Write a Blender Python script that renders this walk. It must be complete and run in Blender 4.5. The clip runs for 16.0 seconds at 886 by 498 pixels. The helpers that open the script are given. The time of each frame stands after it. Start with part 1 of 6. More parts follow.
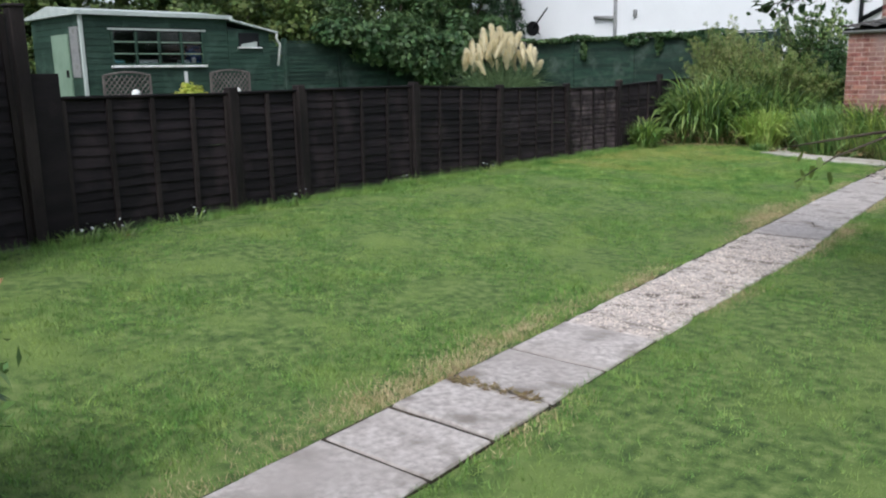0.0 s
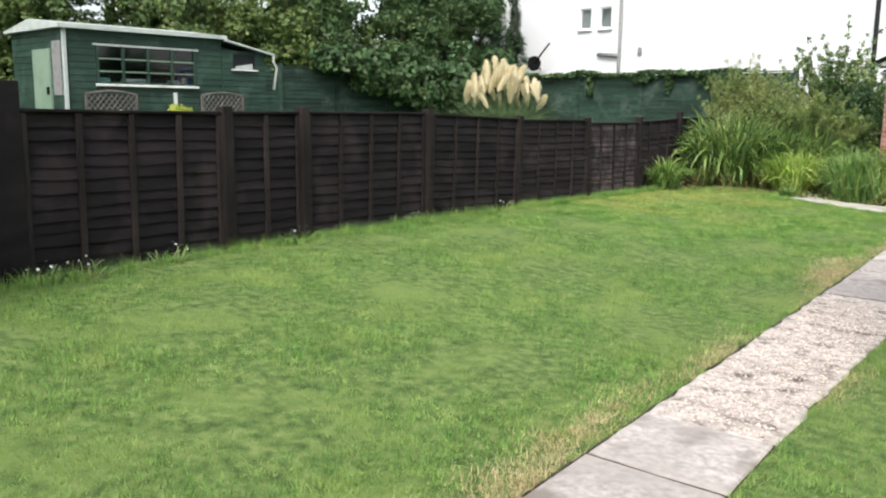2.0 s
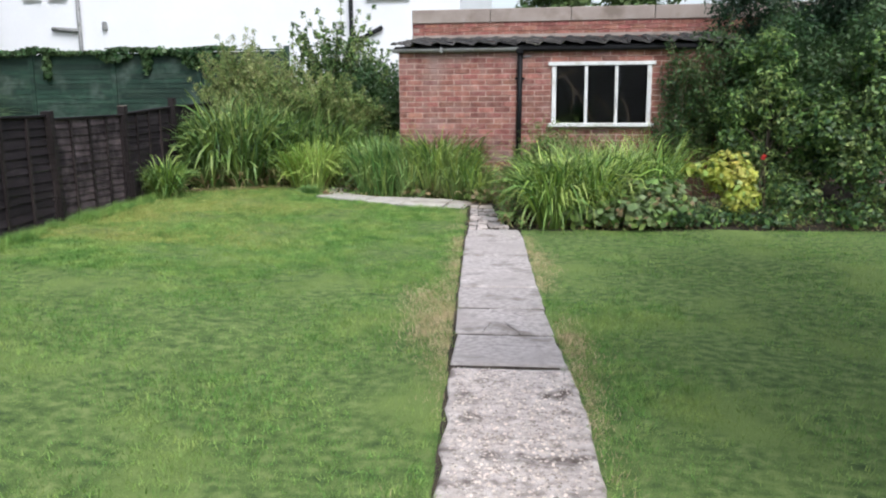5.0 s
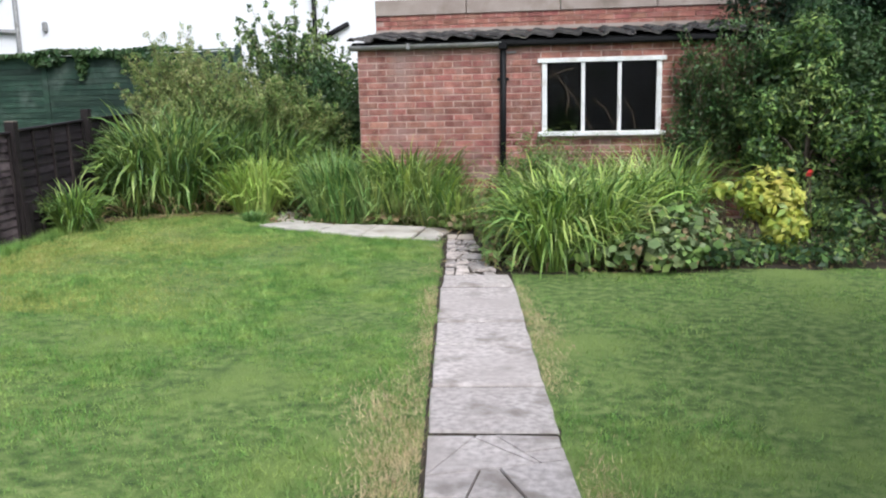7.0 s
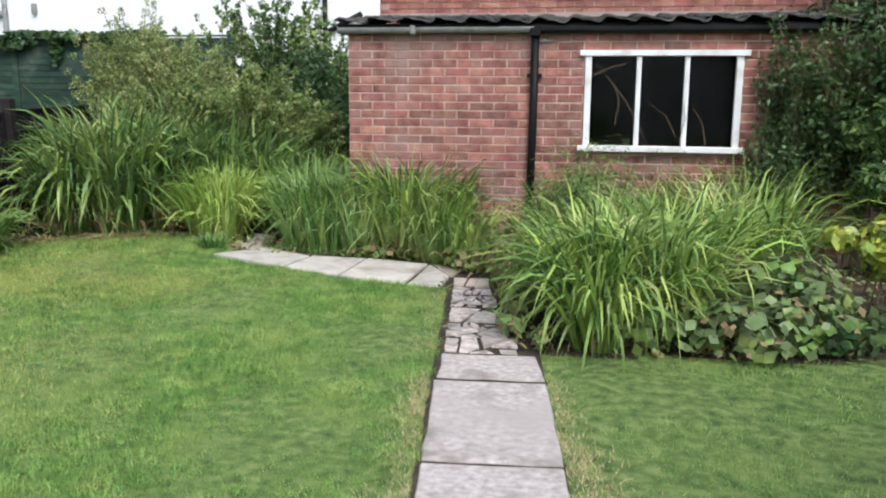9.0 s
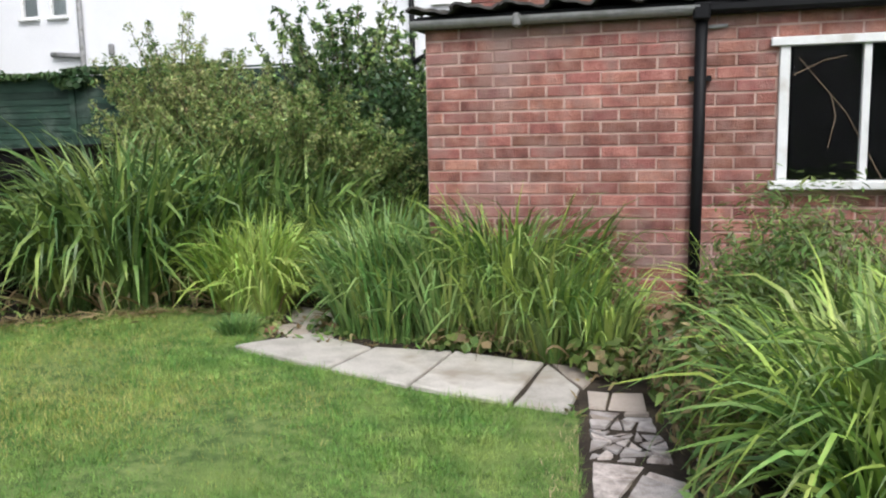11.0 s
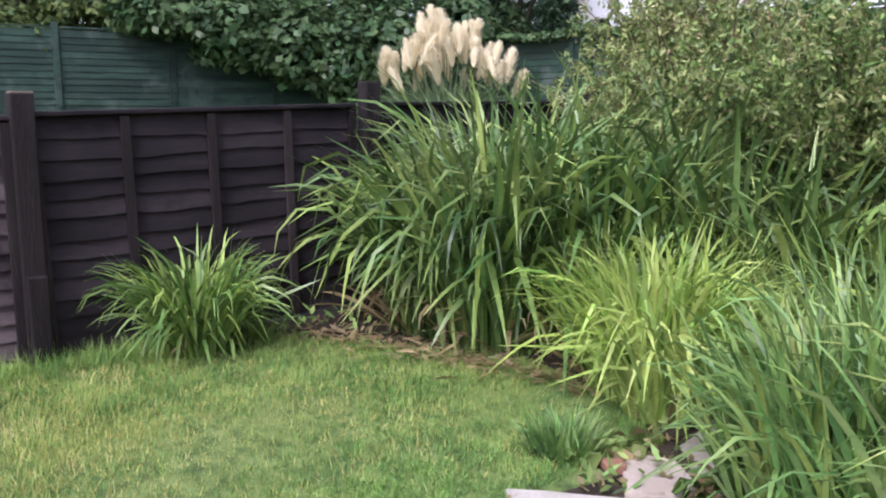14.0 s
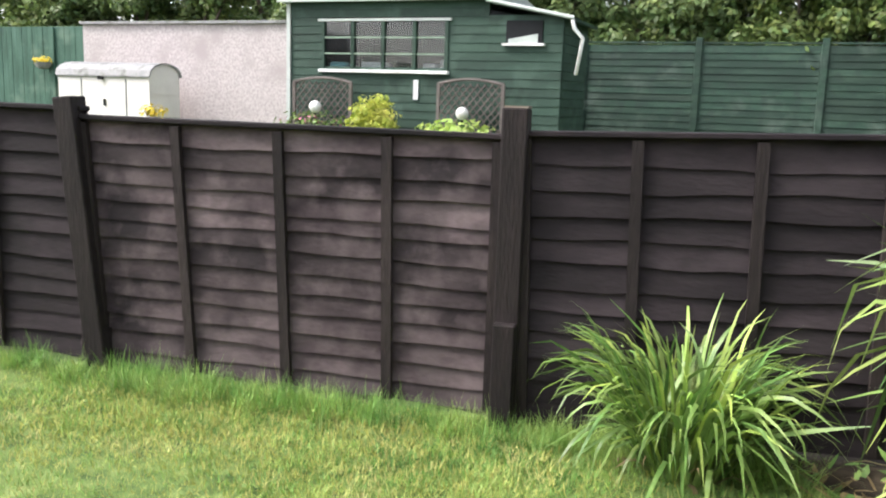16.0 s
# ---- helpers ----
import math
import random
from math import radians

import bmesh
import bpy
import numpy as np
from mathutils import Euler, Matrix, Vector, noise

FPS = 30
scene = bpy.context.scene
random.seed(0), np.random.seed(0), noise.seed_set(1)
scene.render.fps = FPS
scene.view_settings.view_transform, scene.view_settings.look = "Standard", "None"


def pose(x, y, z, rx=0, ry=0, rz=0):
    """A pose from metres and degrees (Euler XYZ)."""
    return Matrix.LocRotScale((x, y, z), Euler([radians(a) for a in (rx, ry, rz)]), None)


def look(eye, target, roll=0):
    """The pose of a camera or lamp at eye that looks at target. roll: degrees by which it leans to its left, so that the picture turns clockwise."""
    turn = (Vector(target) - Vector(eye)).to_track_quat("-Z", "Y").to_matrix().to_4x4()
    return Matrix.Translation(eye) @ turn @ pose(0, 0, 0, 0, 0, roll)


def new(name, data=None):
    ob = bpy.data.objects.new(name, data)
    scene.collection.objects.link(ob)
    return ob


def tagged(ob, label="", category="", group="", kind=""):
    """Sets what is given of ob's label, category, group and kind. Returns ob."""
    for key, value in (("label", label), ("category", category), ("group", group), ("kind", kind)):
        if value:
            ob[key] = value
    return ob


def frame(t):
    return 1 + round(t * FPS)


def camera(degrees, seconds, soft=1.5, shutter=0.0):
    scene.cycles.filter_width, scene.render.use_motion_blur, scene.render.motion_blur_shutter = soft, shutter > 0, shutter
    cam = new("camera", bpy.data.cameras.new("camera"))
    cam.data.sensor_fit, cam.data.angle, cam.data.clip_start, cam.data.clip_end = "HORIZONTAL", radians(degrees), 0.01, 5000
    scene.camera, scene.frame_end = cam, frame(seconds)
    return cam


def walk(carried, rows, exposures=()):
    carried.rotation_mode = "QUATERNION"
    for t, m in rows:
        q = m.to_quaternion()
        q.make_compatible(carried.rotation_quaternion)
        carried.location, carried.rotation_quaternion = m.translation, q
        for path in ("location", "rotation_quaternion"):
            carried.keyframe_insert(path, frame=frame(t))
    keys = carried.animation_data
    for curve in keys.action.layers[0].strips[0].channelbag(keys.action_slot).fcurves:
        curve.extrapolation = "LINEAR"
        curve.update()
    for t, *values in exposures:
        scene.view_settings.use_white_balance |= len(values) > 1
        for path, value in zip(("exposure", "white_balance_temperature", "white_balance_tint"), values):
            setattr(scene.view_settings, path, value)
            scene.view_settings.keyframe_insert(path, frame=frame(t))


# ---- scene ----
cam = camera(55.6, 16.0, soft=2.1)
PATH = [
    (0, (5.288, -14.902, 1.474), (3.906, -13.516, 1.065), -1.1),
    (0.5, (5.179, -14.899, 1.474), (3.609, -13.729, 1.065), -0.9),
    (1, (4.897, -14.825, 1.452), (3.313, -13.67, 1.058), -1.7),
    (1.5, (4.584, -14.597, 1.417), (3.075, -13.333, 1.064), -1.5),
    (2, (4.287, -14.326, 1.391), (2.919, -12.905, 1.06), 0.8),
    (2.5, (3.914, -14.013, 1.387), (2.75, -12.426, 1.03), 1.2),
    (3, (3.649, -13.617, 1.396), (2.654, -11.92, 1.035), 1.8),
    (3.5, (3.303, -13.235, 1.392), (2.511, -11.429, 1.058), 0.1),
    (4, (3.025, -12.847, 1.429), (2.495, -10.951, 1.076), -1.1),
    (4.5, (2.835, -12.392, 1.445), (2.426, -10.469, 1.075), -0.1),
    (5, (2.657, -11.864, 1.46), (2.323, -9.927, 1.09), -0.4),
    (7.5, (2.4, -9.345, 1.543), (2.12, -7.402, 1.161), -1.2),
    (8, (2.376, -8.799, 1.549), (2.086, -6.859, 1.155), -0.5),
    (10.5, (1.765, -5.922, 1.362), (1.309, -3.999, 1.059), -0.6),
    (11, (1.647, -5.34, 1.353), (1.092, -3.439, 1.071), -1.2),
    (11.5, (1.602, -4.748, 1.362), (0.843, -2.916, 1.106), -0.8),
    (12, (1.5, -4.19, 1.337), (0.439, -2.514, 1.077), -0.9),
    (12.5, (1.43, -3.668, 1.33), (0.167, -2.145, 1.037), -0.5),
    (13, (1.32, -3.238, 1.296), (-0.006, -1.773, 0.99), -0.4),
    (13.5, (1.177, -2.775, 1.322), (-0.313, -1.476, 1.016), -1.0),
    (14, (1.073, -2.28, 1.289), (-0.635, -1.301, 0.939), 0.6),
    (14.5, (0.946, -1.707, 1.178), (-0.939, -1.155, 0.802), 0.4),
    (15, (0.637, -1.377, 1.196), (-1.327, -1.28, 0.831), 1.4),
    (15.5, (0.327, -1.153, 1.286), (-1.604, -1.544, 0.942), 1.9),
    (16, (-0.065, -1.082, 1.308), (-1.89, -1.826, 0.966), 1.9),
]
EXPOSURES = [(0, .36, 5950, 8), (1, .96, 6100, 11), (1.5, .98, 6250, 6), (2, .92, 6450, 7), (3, .72, 6300, 8), (4, .45, 6100, 8), (5, .66, 6000, 10), (8, .76, 6000, 10), (10.5, .68, 6150, 11), (11.5, .63, 6200, 10), (12, .68, 6050, 11), (12.5, .84, 5950, 14), (14, 1.03, 5750, 27), (14.5, 1.06, 6150, 27), (15, 1.12, 6350, 22), (16, 1.68, 6450, 12)]
walk(cam, [(t, look(eye, target, roll)) for t, eye, target, roll in PATH], EXPOSURES)
WORLD = {}

# ---- world, sun, exposure ----
world = bpy.data.worlds.new("overcast_sky")
scene.world = world
world.use_nodes = True
wt = world.node_tree
bg = wt.nodes["Background"]
sky = wt.nodes.new("ShaderNodeTexSky")
sky.sky_type = "NISHITA"
sky.sun_disc = False
SUN_EL, SUN_AZ = radians(48), radians(150)
sky.sun_elevation, sky.sun_rotation = SUN_EL, SUN_AZ
sky.air_density, sky.dust_density, sky.ozone_density = 1.0, 3.0, 1.0
hsv = wt.nodes.new("ShaderNodeHueSaturation")
hsv.inputs["Saturation"].default_value = 0.35
wt.links.new(sky.outputs[0], hsv.inputs["Color"])
wt.links.new(hsv.outputs[0], bg.inputs[0])
bg.inputs[1].default_value = 0.15
sun_data = bpy.data.lights.new("sun", "SUN")
sun_data.energy, sun_data.angle, sun_data.color = 1.2, radians(16), (1.0, 0.96, 0.90)
sun = new("sun", sun_data)
sun.matrix_basis = look((math.sin(SUN_AZ) * 20, math.cos(SUN_AZ) * 20, 20 * math.tan(SUN_EL)), (0, 0, 0))


# ---- materials ----
def material(name, colours, rough=0.8, scale=6.0, fine=60.0, bump=0.3, metal=0.0, per="none", spread=0.25, hue=0.0, stain=None, stain_scale=1.5, translucent=0.0, stretch=(1, 1, 1), spec=0.4, grain=0.35, patch=None, patch_scale=4.0):
    """Noise-driven colour at two scales with fine relief; per: 'object' or 'island' adds a random value shift."""
    m = bpy.data.materials.new(name)
    m.use_nodes = True
    nt = m.node_tree
    N, L = nt.nodes, nt.links
    b = N["Principled BSDF"]
    b.inputs["Roughness"].default_value = rough
    b.inputs["Metallic"].default_value = metal
    b.inputs["Specular IOR Level"].default_value = spec
    tc = N.new("ShaderNodeNewGeometry")
    mp = N.new("ShaderNodeMapping")
    mp.inputs["Scale"].default_value = stretch
    L.new(tc.outputs["Position"], mp.inputs[0])
    n1 = N.new("ShaderNodeTexNoise")
    n1.inputs["Scale"].default_value, n1.inputs["Detail"].default_value = scale, 5
    L.new(mp.outputs[0], n1.inputs["Vector"])
    n2 = N.new("ShaderNodeTexNoise")
    n2.inputs["Scale"].default_value, n2.inputs["Detail"].default_value = fine, 3
    L.new(mp.outputs[0], n2.inputs["Vector"])
    ramp = N.new("ShaderNodeValToRGB")
    els = ramp.color_ramp.elements
    while len(els) < len(colours):
        els.new(0.5)
    for i, c in enumerate(colours):
        els[i].position = 0.3 + 0.4 * i / max(1, len(colours) - 1)
        els[i].color = (*c, 1)
    add = N.new("ShaderNodeMath")
    add.operation = "MULTIPLY_ADD"
    L.new(n2.outputs[0], add.inputs[0])
    add.inputs[1].default_value = grain
    off = N.new("ShaderNodeMath")
    off.operation = "SUBTRACT"
    L.new(n1.outputs[0], off.inputs[0])
    off.inputs[1].default_value = grain / 2
    L.new(off.outputs[0], add.inputs[2])
    L.new(add.outputs[0], ramp.inputs[0])
    col = ramp.outputs[0]
    if per != "none":
        if per == "object":
            r = N.new("ShaderNodeObjectInfo").outputs["Random"]
        else:
            r = tc.outputs["Random Per Island"]
        hs = N.new("ShaderNodeHueSaturation")
        mr = N.new("ShaderNodeMapRange")
        mr.inputs[3].default_value, mr.inputs[4].default_value = 1 - spread, 1 + spread
        L.new(r, mr.inputs[0])
        L.new(mr.outputs[0], hs.inputs["Value"])
        if hue:
            wn = N.new("ShaderNodeTexWhiteNoise")
            wn.noise_dimensions = "1D"
            L.new(r, wn.inputs["W"])
            mh = N.new("ShaderNodeMapRange")
            mh.inputs[3].default_value, mh.inputs[4].default_value = 0.5 - hue, 0.5 + hue
            L.new(wn.outputs[0], mh.inputs[0])
            L.new(mh.outputs[0], hs.inputs["Hue"])
        L.new(col, hs.inputs["Color"])
        col = hs.outputs[0]
    for stain, stain_scale, lo, hi in ((stain, stain_scale, 0.52, 0.68), (patch, patch_scale, 0.48, 0.72)):
        if not stain:
            continue
        n3 = N.new("ShaderNodeTexNoise")
        n3.inputs["Scale"].default_value, n3.inputs["Detail"].default_value = stain_scale, 4
        L.new(tc.outputs["Position"], n3.inputs["Vector"])
        sr = N.new("ShaderNodeMapRange")
        sr.inputs[1].default_value, sr.inputs[2].default_value = lo, hi
        L.new(n3.outputs[0], sr.inputs[0])
        mx = N.new("ShaderNodeMix")
        mx.data_type = "RGBA"
        L.new(sr.outputs[0], mx.inputs["Factor"])
        L.new(col, mx.inputs["A"])
        mx.inputs["B"].default_value = (*stain, 1)
        col = mx.outputs["Result"]
    L.new(col, b.inputs["Base Color"])
    if bump:
        bp = N.new("ShaderNodeBump")
        bp.inputs["Strength"].default_value, bp.inputs["Distance"].default_value = bump, 0.01
        L.new(n2.outputs[0], bp.inputs["Height"])
        L.new(bp.outputs[0], b.inputs["Normal"])
    if translucent:
        tr = N.new("ShaderNodeBsdfTranslucent")
        L.new(col, tr.inputs["Color"])
        ms = N.new("ShaderNodeMixShader")
        ms.inputs[0].default_value = translucent
        L.new(b.outputs[0], ms.inputs[1])
        L.new(tr.outputs[0], ms.inputs[2])
        L.new(ms.outputs[0], N["Material Output"].inputs["Surface"])
    return m


def leaf_mat(name, a, b, c=None, hue=0.02, spread=0.35, rough=0.5, tr=0.3, scale=2.0):
    return material(name, [a, b] + ([c] if c else []), rough, scale, 25.0, 0.0, per="island", spread=spread, hue=hue, translucent=tr, spec=0.35)


M_SOIL = material("soil", [(0.022, 0.016, 0.011), (0.045, 0.033, 0.022), (0.085, 0.065, 0.043)], 0.95, 5, 45, 0.8)
M_THATCH = material("lawn_thatch", [(0.05, 0.09, 0.023), (0.12, 0.185, 0.046), (0.215, 0.27, 0.087)], 0.95, 14, 110, 0.8, stain=(0.17, 0.24, 0.06), stain_scale=1.3)
M_GRASS = material("lawn_blade", [(0.115, 0.25, 0.053), (0.225, 0.395, 0.088), (0.39, 0.50, 0.145)], 0.6, 4.5, 20, 0.0, per="island", spread=0.42, hue=0.018, stain=(0.35, 0.455, 0.125), stain_scale=1.3, patch=(0.12, 0.24, 0.052), patch_scale=7.0, translucent=0.25)
M_FIELD = material("far_ground", [(0.05, 0.08, 0.025), (0.09, 0.12, 0.04)], 0.95, 0.3, 4, 0.2)
M_SLAB = material("paving_slab", [(0.40, 0.35, 0.325), (0.555, 0.495, 0.465), (0.69, 0.63, 0.60)], 0.9, 26, 220, 0.7, per="object", spread=0.1, stain=(0.30, 0.255, 0.225), stain_scale=4.2, patch=(0.47, 0.415, 0.385), patch_scale=1.6)
M_SLAB_OLD = material("grimy_broken_slab", [(0.36, 0.315, 0.295), (0.50, 0.45, 0.425), (0.63, 0.58, 0.555)], 0.95, 16, 120, 0.9, per="object", spread=0.14, stain=(0.17, 0.135, 0.11), stain_scale=7.0, patch=(0.40, 0.345, 0.305), patch_scale=3.0)
M_SLAB_PALE = material("pale_slab", [(0.40, 0.37, 0.32), (0.52, 0.48, 0.43), (0.60, 0.56, 0.50)], 0.9, 5, 80, 0.25, per="object", spread=0.07, stain=(0.36, 0.31, 0.25), stain_scale=2.6)
M_SLAB_BUFF = material("buff_slab", [(0.36, 0.30, 0.25), (0.50, 0.43, 0.37)], 0.9, 6, 70, 0.4, per="object", spread=0.12)
M_AGG = material("crumbling_concrete", [(0.30, 0.245, 0.215), (0.60, 0.52, 0.475), (0.80, 0.725, 0.68)], 0.95, 17, 110, 1.0, per="object", spread=0.08, stain=(0.14, 0.108, 0.09), stain_scale=5.0, patch=(0.68, 0.60, 0.55), patch_scale=9.0)
M_PEBBLE = material("pebble", [(0.46, 0.385, 0.33), (0.66, 0.575, 0.51)], 0.9, 9, 60, 0.2, per="island", spread=0.55, hue=0.01)
M_FENCE = material("dark_fence_wood", [(0.005, 0.0037, 0.0048), (0.011, 0.008, 0.0098), (0.02, 0.0145, 0.017)], 0.75, 2.6, 34, 0.3, per="object", spread=0.3, stretch=(1, 0.5, 2.2), stain=(0.03, 0.0215, 0.0235), stain_scale=2.2, spec=0.25, grain=0.14)
# Tone between the dark and the weathered fence wood, used on two panels.
M_FENCE_MID = material("mid_fence_wood", [(0.0115, 0.0083, 0.0099), (0.0235, 0.0175, 0.020), (0.044, 0.034, 0.0375)], 0.8, 2.4, 32, 0.3, per="object", spread=0.32, stretch=(1, 0.6, 1.8), stain=(0.014, 0.0104, 0.012), stain_scale=2.4, spec=0.25, grain=0.16)
M_FENCE_WORN = material("weathered_fence_wood", [(0.020, 0.0138, 0.0158), (0.053, 0.039, 0.0415), (0.107, 0.082, 0.084)], 0.8, 3.2, 30, 0.35, per="object", spread=0.45, stretch=(1, 0.8, 1.5), stain=(0.0155, 0.0112, 0.013), stain_scale=2.3, spec=0.25, grain=0.2, patch=(0.088, 0.068, 0.07), patch_scale=8.0)
M_YELLOWING = material("yellowing_lawn_blade", [(0.33, 0.355, 0.08), (0.46, 0.45, 0.125), (0.56, 0.51, 0.20)], 0.6, 6, 24, 0.0, per="island", spread=0.3, hue=0.015, translucent=0.25)
M_STRAW = material("worn_straw_grass", [(0.48, 0.39, 0.20), (0.68, 0.55, 0.34)], 0.7, 6, 30, 0.0, per="island", spread=0.3, hue=0.02, translucent=0.2)
M_POST = material("dark_fence_post", [(0.010, 0.0075, 0.008), (0.021, 0.0155, 0.0155), (0.037, 0.028, 0.027)], 0.75, 2.5, 35, 0.5, per="object", spread=0.25, stretch=(3, 3, 0.5), spec=0.25)
M_GREEN = material("green_shed_paint", [(0.011, 0.030, 0.0195), (0.017, 0.045, 0.030), (0.028, 0.061, 0.042)], 0.7, 2.5, 40, 0.3, per="object", spread=0.14, stretch=(1, 0.4, 2.5), stain=(0.042, 0.08, 0.058), stain_scale=2.5)
M_GREENF = material("green_fence_paint", [(0.0075, 0.024, 0.0155), (0.014, 0.039, 0.0255), (0.033, 0.065, 0.044)], 0.75, 2.0, 30, 0.3, per="object", spread=0.34, stretch=(0.6, 0.6, 4), stain=(0.06, 0.088, 0.07), stain_scale=1.9, patch=(0.014, 0.032, 0.023), patch_scale=6.0)
M_GATE = material("worn_green_gate_paint", [(0.022, 0.062, 0.042), (0.038, 0.095, 0.066), (0.065, 0.135, 0.10)], 0.75, 3.0, 40, 0.3, stretch=(2, 2, 0.35), stain=(0.09, 0.15, 0.11), stain_scale=2.0)
M_PALEGREEN = material("pale_green_paint", [(0.17, 0.25, 0.18), (0.24, 0.33, 0.25)], 0.65, 3, 40, 0.15)
M_FELT = material("grey_trim", [(0.38, 0.42, 0.40), (0.52, 0.56, 0.53)], 0.8, 4, 50, 0.2)
M_BRICK = material("red_brick", [(0.18, 0.074, 0.06), (0.31, 0.128, 0.10), (0.42, 0.21, 0.17)], 0.9, 9, 120, 0.8, per="object", spread=0.34, hue=0.01, stain=(0.36, 0.25, 0.225), stain_scale=1.25, patch=(0.30, 0.175, 0.15), patch_scale=7.0)
M_BRICKJ = material("red_brick_far", [(0.185, 0.072, 0.056), (0.30, 0.125, 0.094), (0.37, 0.19, 0.15)], 0.9, 9, 90, 0.6, per="island", spread=0.25, hue=0.012)
M_MORTAR = material("pink_mortar", [(0.40, 0.255, 0.21), (0.62, 0.46, 0.40)], 0.95, 9, 130, 0.5, patch=(0.33, 0.21, 0.18), patch_scale=3.0)
M_TILE = material("weathered_roof_tile", [(0.035, 0.033, 0.034), (0.075, 0.068, 0.066), (0.15, 0.135, 0.125)], 0.9, 6, 70, 0.6, per="object", spread=0.4, stain=(0.15, 0.14, 0.115), stain_scale=6, patch=(0.045, 0.042, 0.04), patch_scale=12.0)
M_COPING = material("concrete_coping", [(0.27, 0.22, 0.19), (0.38, 0.32, 0.28)], 0.9, 3, 60, 0.3, stain=(0.2, 0.16, 0.13), stain_scale=2.2)
M_WHITE = material("white_gloss_paint", [(0.70, 0.70, 0.69), (0.82, 0.82, 0.81)], 0.45, 4, 50, 0.12, stain=(0.6, 0.58, 0.54), stain_scale=6)
M_RENDER = material("white_render", [(0.76, 0.76, 0.78), (0.82, 0.82, 0.84)], 0.9, 0.6, 25, 0.15)
M_BLACK = material("black_plastic", [(0.004, 0.004, 0.005), (0.009, 0.009, 0.01)], 0.55, 6, 40, 0.1, spec=0.2)
M_GREYGUT = material("grey_gutter", [(0.20, 0.20, 0.205), (0.32, 0.315, 0.31)], 0.55, 5, 40, 0.15, stain=(0.13, 0.13, 0.12), stain_scale=5)
# Near-black, faintly blue: the shade of unlit rooms put into the colour.
M_ROOMSHADE = material("room_shade_black", [(0.005, 0.0056, 0.007), (0.010, 0.0112, 0.014)], 0.9, 2, 20, 0.0)
M_PEBBLEDASH = material("pebbledash", [(0.36, 0.315, 0.31), (0.47, 0.42, 0.415), (0.56, 0.51, 0.505)], 0.95, 22, 70, 1.0, stain=(0.39, 0.34, 0.335), stain_scale=1.5)
M_BOXPLASTIC = material("cream_plastic", [(0.66, 0.63, 0.58), (0.74, 0.71, 0.66)], 0.5, 3, 30, 0.05)
M_BARK = material("bark", [(0.045, 0.033, 0.024), (0.10, 0.08, 0.06)], 0.95, 8, 60, 0.8, stretch=(1, 1, 0.3))
M_TWIG = material("twig", [(0.10, 0.07, 0.045), (0.20, 0.15, 0.10)], 0.9, 8, 60, 0.3)
M_TRELLIS = material("brown_trellis", [(0.095, 0.08, 0.074), (0.17, 0.145, 0.135)], 0.85, 5, 50, 0.3)
M_BLUE = material("blue_cloth", [(0.03, 0.12, 0.42), (0.06, 0.20, 0.55)], 0.85, 4, 40, 0.2)
M_TURQ = material("turquoise_plastic", [(0.16, 0.42, 0.46), (0.28, 0.56, 0.60)], 0.6, 4, 40, 0.1)
M_PAPER = material("white_clutter", [(0.55, 0.56, 0.57), (0.72, 0.73, 0.74)], 0.7, 4, 40, 0.1)
M_SLATE = material("slate_roof", [(0.09, 0.09, 0.10), (0.15, 0.15, 0.16)], 0.8, 2, 20, 0.3)

L_DAY = leaf_mat("strap_leaf_green", (0.083, 0.165, 0.04), (0.172, 0.28, 0.072), (0.33, 0.42, 0.14), tr=0.2, spread=0.45, rough=0.38)
# Darker strap green; in lily hearts and loose shrubs it paints inner shade.
L_STRAPDARK = leaf_mat("strap_leaf_dark", (0.048, 0.10, 0.028), (0.102, 0.178, 0.05), (0.195, 0.27, 0.09), tr=0.12, rough=0.38, spread=0.45)
L_LIME = leaf_mat("strap_leaf_lime", (0.25, 0.40, 0.07), (0.40, 0.55, 0.12), (0.56, 0.66, 0.23), tr=0.3)
L_MID = leaf_mat("strap_leaf_fresh", (0.165, 0.27, 0.058), (0.285, 0.40, 0.10), (0.45, 0.53, 0.185), tr=0.2, spread=0.4, rough=0.38)
L_IRIS = leaf_mat("sword_leaf_blue_green", (0.085, 0.185, 0.052), (0.168, 0.30, 0.083), (0.31, 0.42, 0.15), tr=0.2, spread=0.45, rough=0.38)
L_DRY = leaf_mat("withered_leaf", (0.22, 0.155, 0.075), (0.40, 0.32, 0.165), hue=0.02)
L_PAMPAS = leaf_mat("pampas_leaf", (0.14, 0.22, 0.10), (0.22, 0.31, 0.16))
M_PLUME = material("pampas_plume", [(0.88, 0.80, 0.57), (0.94, 0.88, 0.70)], 0.95, 8, 60, 0.3, per="island", spread=0.08, translucent=0.45)
L_SHRUB = leaf_mat("shrub_leaf_olive", (0.17, 0.235, 0.065), (0.29, 0.345, 0.115), (0.42, 0.425, 0.19), spread=0.45)
L_DEEP = leaf_mat("shrub_leaf_deep", (0.032, 0.074, 0.023), (0.06, 0.115, 0.037), (0.105, 0.165, 0.058), rough=0.45)
L_IVY = leaf_mat("ivy_leaf", (0.03, 0.07, 0.026), (0.07, 0.13, 0.046), (0.13, 0.20, 0.08), rough=0.45)
L_CONIFER = leaf_mat("conifer_spray", (0.016, 0.042, 0.018), (0.032, 0.07, 0.028))
L_TREE = leaf_mat("tree_leaf", (0.05, 0.098, 0.028), (0.092, 0.145, 0.046), (0.15, 0.205, 0.075))
L_TREE2 = leaf_mat("tree_leaf_yellowing", (0.082, 0.135, 0.027), (0.135, 0.19, 0.05), (0.20, 0.25, 0.08))
